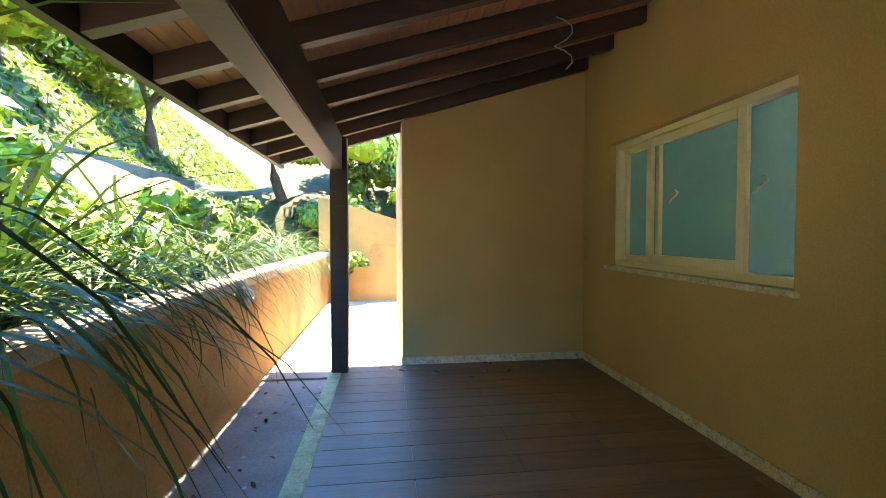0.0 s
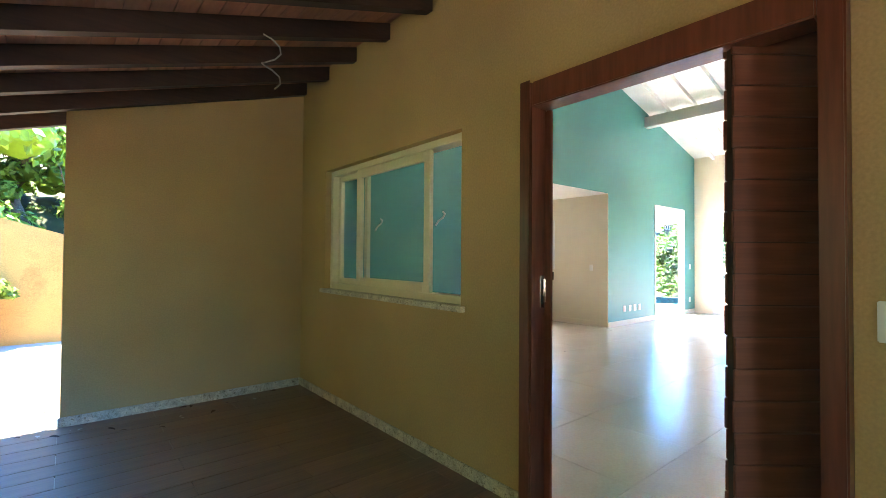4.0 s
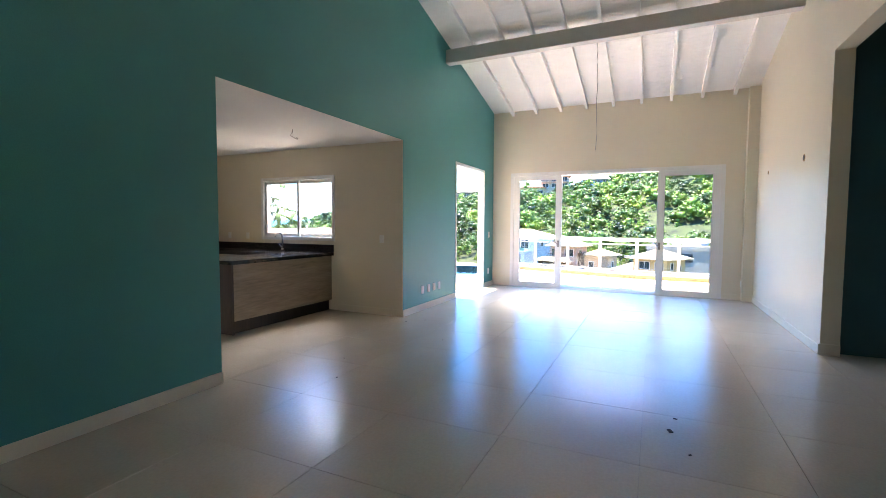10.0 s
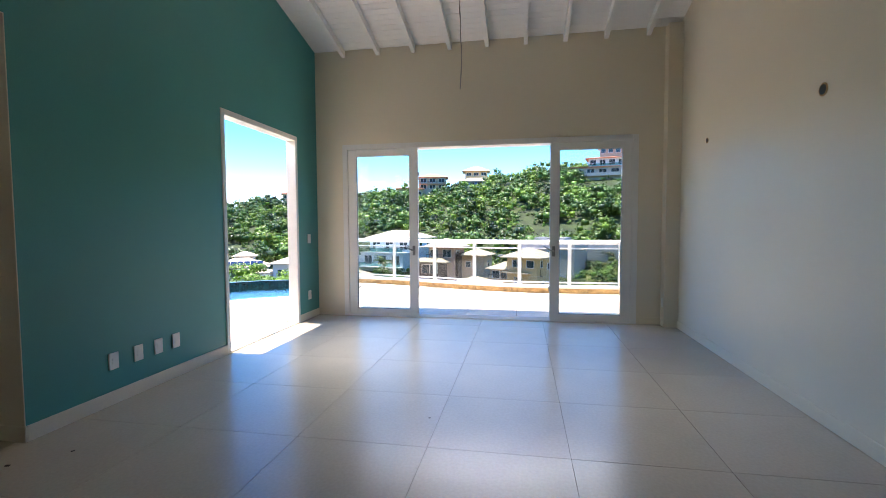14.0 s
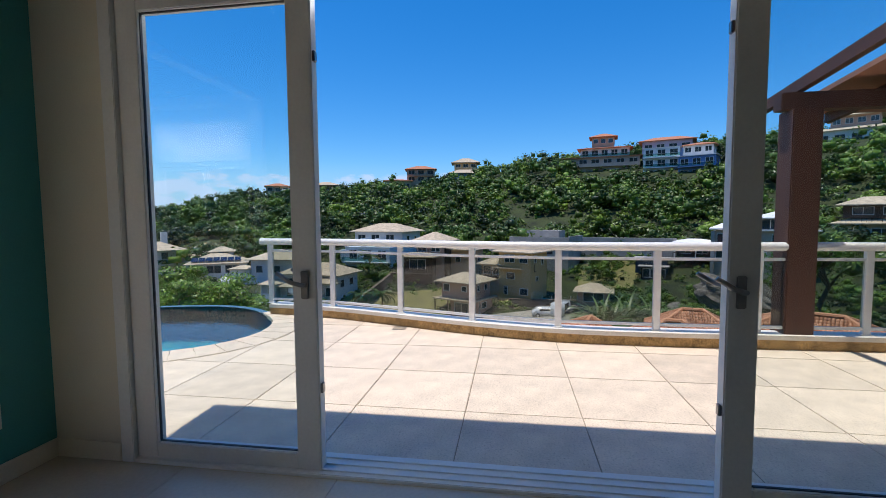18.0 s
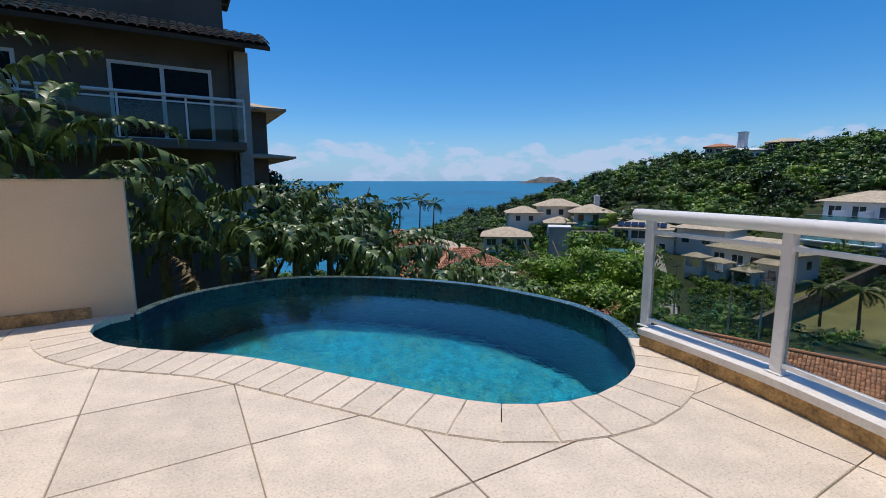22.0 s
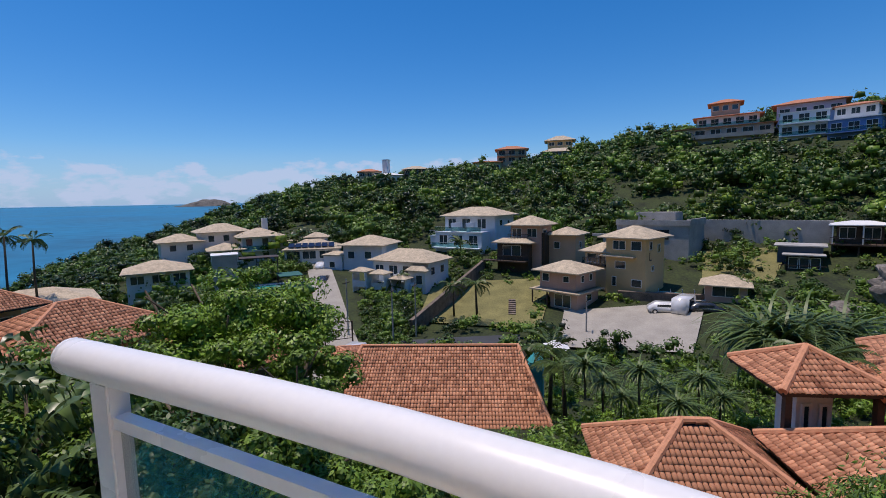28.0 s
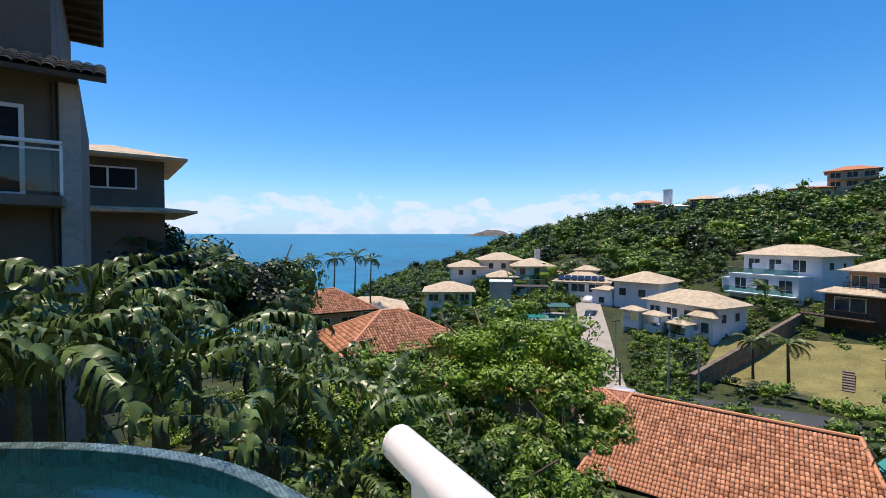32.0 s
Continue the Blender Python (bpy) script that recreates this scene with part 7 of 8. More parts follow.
villa("pink house with stone roof and open timber ground floor", -85.8, 65.6, -13.7, -32,
      [(-2.9, 2.9, -2.4, 2.8, 2.6, 5.2, "pink", "slate", 1.25, 0.9), (-1.0, 3.2, -2.6, 3.0, -5, 2.6, "pink", None, 0, 0), (-3.2, -1.0, 0.2, 3.0, -5, 2.6, "pink", None, 0, 0)],
      [("front", -1.9, 4.2, 1.2, 1.2, -2.4), ("front", 1.4, 4.2, 1.0, 0.9, -2.4), ("right", -0.8, 4.2, 0.8, 1.0, 2.9), ("right", 1.4, 4.2, 0.8, 1.0, 2.9), ("front", -1.9, 1.3, 1.5, 1.9, 0.2), ("front", 1.0, 1.2, 2.6, 1.8, -2.6), ("right", 0.4, 1.5, 1.4, 1.0, 3.2)],
      [(-3.6, -1.0, 0.2, 0.1, 2.9, "dark", "wood")],
      [(-3.9, 4.0, -3.6, -2.4, 2.42, 2.6, "slate"), (2.9, 4.0, -2.4, 3.4, 2.42, 2.6, "slate"), (-3.9, -2.9, -2.4, 0.2, 2.42, 2.6, "slate"), (-3.7, -3.55, -3.3, -3.15, -4, 2.42, "dark"), (-1.2, -1.05, -3.3, -3.15, -4, 2.42, "dark")])
villa("green glass beach house with flat terraces", -49.3, 71.9, -13.4, 6,
      [(-3.6, 3.4, -3.0, 3.0, -5, 2.5, "dark", None, 0, 0)],
      [("front", -1.9, 1.2, 2.8, 2.0, -3.0), ("front", 1.5, 1.2, 3.0, 2.0, -3.0), ("right", 0, 1.2, 2.6, 1.8, 3.4)],
      [(-4.0, 3.8, -3.2, 2.7, 0.6, "concrete", "glass"), (-4.2, 3.9, -3.2, -0.1, 1.4, "concrete", "glass")],
      [(-4.0, 3.8, -3.8, 3.4, 2.5, 2.72, "concrete"), (-3.0, 0.2, -2.2, 1.8, 2.72, 2.8, "poolwater"), (0.6, 4.0, -1.8, 2.6, 4.3, 4.42, "awning"), (0.7, 0.8, -1.7, -1.6, 2.7, 4.3, "dark"), (3.8, 3.9, -1.7, -1.6, 2.7, 4.3, "dark"), (0.7, 0.8, 2.4, 2.5, 2.7, 4.3, "dark"), (3.8, 3.9, 2.4, 2.5, 2.7, 4.3, "dark")])
villa("grey concrete block and dark pergola beside the glass house", -44.1, 73.9, -8.6, 0,
      [(-1.7, 1.6, -1.5, 2.0, -5, 3.0, "concrete", None, 0, 0)], (), (), [(-1.9, 1.8, -1.7, 2.2, 3.0, 3.15, "white"), (1.8, 7.5, -1.0, 2.0, 2.2, 2.34, "dark"), (4.2, 4.35, -0.9, -0.75, -3, 2.2, "dark"), (7.2, 7.35, -0.9, -0.75, -3, 2.2, "dark")])
villa("large taupe house with white roofs and green band windows", -119.9, 84.2, -8.4, 4,
      [(-6.4, 6.2, -3.6, 4.5, -3, 7.4, "grey", None, 0, 0), (-1.0, 5.4, -2.6, 4.0, 7.4, 9.4, "dark", "white", 1.2, 0.9)],
      [("front", -3.6, 6.3, 5.0, 1.5, -3.6), ("front", -3.9, 3.7, 4.6, 1.5, -3.6), ("front", 2.0, 6.3, 2.0, 1.3, -3.6), ("front", 3.4, 3.7, 2.8, 1.5, -3.6), ("front", 4.6, 6.5, 0.8, 0.7, -3.6), ("front", 0.2, 3.9, 0.5, 0.6, -3.6), ("front", -0.6, 5.2, 0.5, 0.6, -3.6),
       ("front", 0.8, 8.4, 2.4, 1.5, -2.6), ("front", 3.6, 8.4, 2.6, 1.5, -2.6)], (),
      [(-1.4, 6.8, -4.2, -2.5, 7.4, 7.6, "white"), (-6.9, -6.4, -4.0, 4.5, -3, 7.3, "concrete")])
lean = thing("lean_roof", "white sloping roof with a small skylight on the taupe house", "roof", Matrix.Translation(polar(-117.1, 83.2, -0.6)) @ pose(0, 0, 0, 0, 0, -113))
part("cover", hip_roof(bmesh.new(), 5.6, 5.6, 0.0, 1.3, 0.4, 0.18), H["white"], lean)
part("skylight", block((-0.2, -1.9, 0.55), (1.2, -1.2, 1.15)), H["pane"], lean)
villa("white roofed timber pavilion with dark deck", -113.2, 86.2, -5.8, 0,
      [(-2.4, 2.6, 0.6, 4.0, -4, 2.6, "dark", "white", 0.5, 0.9)], [("front", -1.2, 1.4, 1.8, 1.7, 0.6), ("front", 1.4, 1.4, 1.8, 1.7, 0.6)], [(-3.0, 3.2, 0.6, 0.0, 3.0, "dark", "wood")],
      [(-2.8, -2.6, -2.2, -2.0, -4, 0, "dark"), (2.8, 3.0, -2.2, -2.0, -4, 0, "dark"), (0.0, 0.2, -2.2, -2.0, -4, 0, "dark"), (-2.9, 0.6, -2.3, 0.6, 2.6, 2.72, "white"), (-2.8, -2.65, -2.2, -2.05, 0, 2.6, "frame"), (0.4, 0.55, -2.2, -2.05, 0, 2.6, "frame")])
villa("dark timber pavilion with blue-grey roof and open arches", -109.2, 81.2, -9.4, 0,
      [(-2.9, 2.2, 0.4, 4.4, -4, 3.4, "blue_dark", "concrete", 0.2, 0.5), (-1.8, 2.0, -2.0, -0.2, 0.1, 2.2, "shade", None, 0, 0)], [("front", -1.0, 1.2, 1.1, 1.6, -2.0), ("front", 0.2, 1.2, 1.1, 1.6, -2.0), ("front", 1.4, 1.2, 1.1, 1.6, -2.0)], [(-2.6, 2.6, 0.4, 0.0, 3.0, "dark", "wood")],
      [(-2.3, 2.5, -2.6, 0.2, 2.25, 2.4, "concrete")])
villa("brown house with roof terraces and stone roofs by the forest", -127.5, 96.3, -3.4, 4,
      [(-3.6, 7.0, -2.0, 5.0, -6, 3.4, "grey", "slate", 1.2, 0.9), (-2.8, 5.0, -0.8, 4.6, 4.2, 6.4, "dark", "slate", 1.3, 1.0)], [("front", -1.6, 1.9, 1.6, 1.6, -2.0), ("front", 1.8, 1.9, 2.4, 1.6, -2.0), ("front", -0.4, 5.4, 2.6, 1.3, -0.8), ("front", 3.0, 5.4, 2.2, 1.3, -0.8)], [(-3.6, 4.0, -2.0, 3.5, 0.3, "dark", "wood")])
# hilltop houses
house("large hilltop villa with tiered orange roofs", -101.9, 153, 6.0, 22.5, 9, 1, H["grey"], H["clay_far"], 0, 0.5, 0.9, 6, "solid", 3.0)
house("middle storey of the hilltop villa with orange roof", -102.2, 157, 7.1, 15.0, 8, 1, H["white"], H["clay_far"], 0, 0.9, 1.1, 5, "glass", 2.9)
house("small upper storey of the hilltop villa", -102.0, 159, 8.5, 7.0, 6, 1, H["peach"], H["clay_far"], 0, 1.5, 1.0, 3)
house("white hilltop house with long windows", -108.6, 145, 4.4, 9.5, 8, 3, H["bluewhite"], H["white"], 0, 0.3, 0.3, 3, "glass", 2.9, deep=1.3)
house("white and blue hilltop house with terrace", -112.5, 141, 4.2, 9.0, 8, 2, H["blue"], H["white"], -8, 0.3, 0.5, 3, "glass", 3.1, deep=1.6)
house("white upper storey of the blue hilltop house", -112.5, 144, 6.8, 7.5, 6, 1, H["white"], H["clay_far"], -8, 0.9, 0.7, 3, storey=2.7, foot=1.0)
house("lilac hilltop house with orange roof", -109.0, 158, 7.4, 14, 8, 1, H["lilac"], H["clay_far"], 0, 1.6, 1.2, 4, storey=3.2)
house("orange hilltop house with clay roof", -79.0, 196, 4.6, 12, 9, 2, H["peach"], H["clay_far"], 0, 1.8, 1.0, 3, "wood")
house("ochre house on the hillside", -76.0, 190, 3.8, 11, 8, 1, H["yellow"], H["clay_far"], 0, 0.8, 0.8, 3, storey=3.4)
house("blue hillside house with stone roof", -84.8, 188, 3.8, 13, 8, 2, H["blue"], H["slate"], 0, 1.8, 1.0, 4, storey=2.6)
house("hilltop pavilion with pointed yellow roof", -84.8, 200, 6.2, 10, 8, 1, H["yellow"], H["slate"], 0, 2.4, 1.4, 3)
house("white hillside house with red roof", -63.5, 196, 2.6, 12, 8, 1, H["white"], H["white"], 0, 1.0, 0.8, 4, storey=3.2)
house("red roofed hillside house", -61.2, 200, 3.2, 9, 8, 1, H["peach"], H["clay_far"], 0, 1.4, 0.8, 3)
house("hillside house with stone roof", -67.0, 200, 3.4, 10, 8, 1, H["dark"], H["slate"], 0, 1.6, 1.2, 4)
tw = thing("water_tower", "slim white tower on the hillside", "tower", Matrix.Translation(polar(-63.3, 198, lift(3.6, 198))))
part("shaft", block((-1.2, -1.2, -4), (1.2, 1.2, 6.2)), H["white"], tw)
part("cap", block((-1.4, -1.4, 6.2), (1.4, 1.4, 6.6)), H["white"], tw)
house("white modern hilltop house with long terraces", -124.8, 160, 6.7, 20, 9, 1, H["white"], H["slate"], 0, 1.3, 0.8, 6, "glass", 3.4)
house("upper hilltop house with stone roof", -125.2, 164, 8.2, 10, 8, 1, H["pink"], H["slate"], 0, 1.9, 1.3, 4)
# walls and plots on the slope
def block_at(name, b, d, e, w, dp, h, material, label, turn=0, category="wall"):
    p = polar(b, d, lift(e, d))
    t = thing(name, label, category, Matrix.Translation(p) @ pose(0, 0, 0, 0, 0, b + turn))
    part("body", block((-w / 2, -dp / 2, -6), (w / 2, dp / 2, h), 0.03), material, t)
    return t


villa("bare grey concrete shell under construction", -95.5, 86.0, -5.9, -22,
      [(-5.5, 6.5, -2.5, 4.5, -6, 2.6, "concrete", None, 0, 0), (-7.0, 1.0, -4.5, -2.5, -6, 0.6, "concrete", None, 0, 0), (-5.0, 2.0, 4.0, 7.5, -4, 4.6, "concrete", None, 0, 0)], (), (),
      [(-5.6, 6.7, -2.7, -2.4, 2.6, 3.5, "concrete"), (6.4, 6.7, -2.4, 4.6, 2.6, 3.7, "concrete"), (-9.0, 1.2, -4.8, -4.4, 0.6, 1.1, "concrete"), (-4.6, -1.6, -2.58, -2.5, 0.3, 1.9, "shade"), (-0.4, 3.4, -2.58, -2.5, 0.3, 1.9, "shade")])
block_at("retaining_wall", -105.0, 90, -3.4, 20, 0.5, 1.3, H["concrete"], "long grey retaining wall on the slope", -8)
pa, pb = polar(-66.0, 53), polar(-75.5, 79)
t = thing("garden_wall", "dark stone garden wall running down the slope", "wall", Matrix.Translation(pa))
w_ = pb - pa
bm = bmesh.new()
bmesh.ops.create_cube(bm, size=1, matrix=Matrix.Translation(w_ / 2 + Vector((0, 0, 0.3))) @ w_.to_track_quat("Y", "Z").to_matrix().to_4x4() @ Matrix.Diagonal((0.5, w_.length, 3.0, 1)))
part("body", bm, H["rust"], t)
block_at("retaining_wall", -97.8, 66.5, -12.2, 14, 0.8, 1.6, H["rust"], "stone wall under the neighbour's pool", 6)
deck = block_at("pool_deck", -98.3, 71, -10.6, 12, 7, 0.1, H["concrete"], "paved pool deck with a small pool", 6, "deck")
part("pool_surface", block((-2.6, -2.6, 0.10), (3.4, 0.8, 0.14), 0.02), H["poolwater"], deck, "bright blue pool water")
for k in range(9):
    part("fence_post", block((-5.8 + 1.45 * k, -3.4, 0.1), (-5.7 + 1.45 * k, -3.3, 0.9)), H["frame"], deck)
hut = house("open pool hut with stone roof", -102.8, 68, -11.2, 4.5, 4, 1, H["pink"], H["slate"], 0, 1.1, 0.7, 1, storey=2.2)
for b, d in ((-94.2, 68.5), (-95.3, 68.2), (-93.2, 69.5)):
    u = thing("closed_parasol", "closed white parasol by the pool", "parasol", Matrix.Translation(polar(b, d, lift(-10.9, d))))
    part("pole", rod(bmesh.new(), (0, 0, -1), (0, 0, 2.0), 0.04, 6), H["frame"], u)
    part("cover", rod(bmesh.new(), (0, 0, 0.7), (0, 0, 2.2), 0.24, 8, 0.05), H["frame"], u)


def drape(name, points, material, label, up=0.10, n=14):
    """A sheet laid on the ground inside four corners given by bearing and distance."""
    q = [polar(b, d) for b, d in points]
    vs, fs = [], []
    for i in range(n + 1):
        for j in range(n + 1):
            s, t = i / n, j / n
            p = q[0].lerp(q[1], s).lerp(q[3].lerp(q[2], s), t)
            vs.append((p.x, p.y, float(land(p.x, p.y)) + up))
    for i in range(n):
        for j in range(n):
            a = i * (n + 1) + j
            fs.append((a, a + n + 1, a + n + 2, a + 1))
    ob = raw(name, vs, fs, material, None, "", True)
    return structure(ob, label)


drape("road", [(-53.0, 96), (-55.6, 96), (-59.5, 48), (-55.0, 46)], H["asphalt"], "pale paved road climbing from the gate", 0.25, 20)
drape("road_lower", [(-55.5, 50), (-61.0, 50), (-58.5, 40), (-51.0, 40)], H["asphalt"], "pale road by the gate", 0.22)
drape("road_side", [(-62, 50), (-80, 52), (-80, 47), (-62, 46)], H["tarmac"], "dark tarmac lane behind the clay roofs", 0.3, 20)
drape("pavement_parking", [(-85.5, 62), (-101, 66), (-100, 50), (-84.5, 48)], H["asphalt"], "pale paved parking place", 0.3, 20)
drape("ground_lawn", [(-69, 74), (-84, 74), (-82.5, 55), (-66.5, 57)], H["lawn"], "dry green lawn on the slope", 0.25, 24)
drape("ground_lawn_upper", [(-100.5, 86), (-108, 88), (-107, 74), (-100.5, 74)], H["lawn"], "dry grass on the upper slope", 0.25, 24)
st = thing("garden_steps", "concrete steps on the lawn", "steps", Matrix.Translation(polar(-79.0, 62)) @ pose(0, 0, 0, 0, 0, -79))
for k in range(8):
    part("step", block((-0.5, 0.6 * k - 2, -0.6), (0.5, 0.6 * k - 1.4, 0.12 + 0.14 * k)), H["rust"], st)


def rock_mesh(w, h, dp, seed):
    bm = bmesh.new()
    bmesh.ops.create_icosphere(bm, subdivisions=4, radius=1.0)
    for v in bm.verts:
        n = noise.fractal(v.co * 1.6 + Vector((seed, 0, 0)), 1.0, 2.0, 5)
        v.co = v.co * (1 + 0.28 * n)
        v.co = Vector((v.co.x * w / 2, v.co.y * dp / 2, v.co.z * h / 2))
    return bm


rk = thing("rock_outcrop", "bare grey rock outcrop below the taupe house", "rock", Matrix.Translation(polar(-118.3, 68, lift(-9.2, 68))) @ pose(0, 0, 0, 12, 18, -118))
part("boulder", rock_mesh(11, 5.5, 5, 3), H["rock"], rk)
rk = thing("rock_outcrop", "grey boulder in the grass", "rock", Matrix.Translation(polar(-112.5, 66, lift(-11.2, 66))))
part("boulder", rock_mesh(4, 2, 3, 7), H["rock"], rk)

# gate by the road
gt = thing("road_gate", "dark metal barred gate across the road", "gate", Matrix.Translation(polar(-56.6, 50, lift(-16.8, 50))) @ pose(0, 0, 0, 0, 0, -50))
for sx in (-1.5, 1.5):
    part("gate_post", block((sx - 0.08, -0.08, -0.5), (sx + 0.08, 0.08, 2.2)), H["dark"], gt)
for z in (0.2, 1.2, 2.1):
    part("gate_bar", block((-1.42, -0.03, z), (1.42, 0.03, z + 0.07)), H["dark"], gt)
for k in range(9):
    part("gate_rod", block((-1.2 + 0.3 * k, -0.02, 0.27), (-1.17 + 0.3 * k, 0.02, 1.2)), H["dark"], gt)
for b, d, e, h in ((-57.8, 54, -14.8, 5.5), (-63.5, 50, -16.0, 5.0), (-66.5, 52, -15.2, 5.0), (-88.2, 54, -16.0, 4.2)):
    po = thing("utility_pole", "slim concrete utility pole with cross arm", "pole", Matrix.Translation(polar(b, d, lift(e, d))))
    part("shaft", rod(bmesh.new(), (0, 0, -2), (0, 0, h), 0.11, 8, 0.07), H["concrete"], po)
    part("cross_arm", block((-0.7, -0.05, h - 0.5), (0.7, 0.05, h - 0.4)), H["dark"], po)


# ---- cars ----
def car(b, d, e, turn, paint, label, van=False):
    p = polar(b, d, lift(e, d))
    t = thing("car", label, "car", Matrix.Translation(p) @ pose(0, 0, 0, 0, 0, b + turn))
    h = 2.2 if van else 1.45
    prof = [(-2.1, 0.3), (2.1, 0.3), (2.15, 0.75), (1.3, 0.9), (0.8, h - 0.05), (-1.2, h), (-1.9, 0.95), (-2.15, 0.8)] if not van else [(-2.4, 0.3), (2.4, 0.3), (2.45, 1.0), (2.0, 1.3), (1.5, h), (-2.35, h), (-2.45, 1.0)]
    bm = bmesh.new()
    lo = [bm.verts.new((x, -0.85, z)) for x, z in prof]
    hi = [bm.verts.new((x, 0.85, z)) for x, z in prof]
    for i in range(len(prof)):
        j = (i + 1) % len(prof)
        bm.faces.new((lo[i], lo[j], hi[j], hi[i]))
    bm.faces.new(lo[::-1])
    bm.faces.new(hi)
    bmesh.ops.recalc_face_normals(bm, faces=bm.faces[:])
    bmesh.ops.bevel(bm, geom=bm.edges[:], offset=0.07, segments=2, affect="EDGES")
    part("body", bm, paint, t, "", True)
    for s in (-0.865, 0.855):
        part("side_window", block((-1.1, s, 0.95), (0.7, s + 0.01, h - 0.2)), H["pane"], t)
    part("windscreen", slope_slab(bmesh.new(), 1.29, 0.93, 0.84, h - 0.12, -0.7, 0.7, 0.02), H["pane"], t)
    for x in (-1.35, 1.35):
        for y in (-0.87, 0.71):
            w = part("wheel", rod(bmesh.new(), (x, y, 0.32), (x, y + 0.16, 0.32), 0.32, 14), M["black"], t)
            part("rim", rod(bmesh.new(), (x, y - 0.01, 0.32), (x, y + 0.17, 0.32), 0.18, 10), M["chrome"], w)


white_car = mat("white_car_paint", (0.75, 0.76, 0.78), 0.25, vary=0.02, coat=0.6)
dark_car = mat("dark_car_paint", (0.03, 0.035, 0.045), 0.25, vary=0.05, coat=0.6)
car(-54.9, 88, -7.8, 80, white_car, "white car parked on the road")
car(-55.1, 80, -9.6, 80, dark_car, "dark car driving on the road")
car(-58.6, 45, -18.9, 60, white_car, "white car by the gate")
car(-97.0, 62, -13.2, 10, white_car, "white car on the parking place")
car(-98.9, 63, -13.0, 75, white_car, "white covered van on the parking place", True)
car(-101.0, 63, -12.9, 20, dark_car, "dark blue car on the parking place")
for i in range(3):
    car(-45.0 - 1.3 * i, 100, -6.6, 40, dark_car, "dark car parked before the hotel")


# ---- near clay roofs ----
# dark brown stands in for the shade of the open space under the roofs
shaded_wall = mat("under_roof_shade", (0.12, 0.085, 0.055), 0.85, vary=0.2, scale=1, fine=10)
def tile_verts(ln=0.40, w=0.235, seg=4):
    """One barrel tile along +y, wider at its lower end."""
    vs = []
    for k, (y, r, z) in enumerate(((0, w / 2, 0.025), (ln, w / 2 * 0.80, 0.0))):
        for i in range(seg + 1):
            a = math.pi * i / seg
            vs.append((r * math.cos(a), y, z + r * 0.62 * math.sin(a)))
    fs = [(i, i + 1, seg + 2 + i, seg + 1 + i) for i in range(seg)]
    k = len(vs)
    vs += [(x, y + 0.0, z - 0.018) for x, y, z in vs[:seg + 1]]
    fs += [(i + 1, i, k + i, k + i + 1) for i in range(seg)]
    return np.array(vs), np.array(fs)


TILE_V, TILE_F = tile_verts()
tile_mesh = mesh_of("roof_tile", TILE_V, TILE_F, H["clay"])


def tiled_slope(parent, p0, p1, q1, q0, singles=0, k=1.0):
    """Barrel tiles on a slope: eave p0-p1, upper edge q0-q1 (left to right as seen from outside)."""
    p0, p1, q0, q1 = map(Vector, (p0, p1, q0, q1))
    u = (p1 - p0).normalized()
    n = u.cross(q0 - p0 if (q0 - p0).length > 0.1 else q1 - p0).normalized()
    if n.z < 0:
        n = -n
    v = n.cross(u).normalized()
    if v.z < 0:
        v = -v
    hgt = max((q0 - p0).dot(v), (q1 - p0).dot(v))
    wid = (p1 - p0).dot(u)
    l_top, r_top = (q0 - p0).dot(u), (q1 - p0).dot(u)
    base = Matrix((u, v, n)).transposed()
    R = np.array(base)
    blobs, made = [], 0
    rows, cols = int(hgt / (0.34 * k)), int(wid / (0.225 * k))
    for r in range(rows):
        vv = r * 0.34 * k - 0.05
        t = min(1, (vv + 0.2) / hgt)
        left, right = l_top * t, wid + (r_top - wid) * t
        for c in range(cols + 1):
            uu = (c + 0.5) * 0.225 * k
            if uu < left - 0.02 or uu > right + 0.02:
                continue
            o = np.array(p0) + R @ np.array([uu + rs.uniform(-0.008, 0.008), vv + rs.uniform(-0.012, 0.012), 0.03 + rs.uniform(0, 0.008)])
            tw_ = rs.uniform(-0.03, 0.03)
            S = np.array([[math.cos(tw_), -math.sin(tw_), 0], [math.sin(tw_), math.cos(tw_), 0], [0, 0, 1]])
            if made < singles:
                ob = new("roof_tile", tile_mesh)
                ob.matrix_basis = Matrix([list((R @ S)[q] * k) + [o[q]] for q in range(3)] + [[0, 0, 0, 1]])
                ob.parent = parent
                made += 1
            else:
                blobs.append((TILE_V @ (R @ S).T * k + o, TILE_F))
    if blobs:
        tagged(raw("roof_tiles", *gather(blobs), H["clay"], parent), kind="stuff")


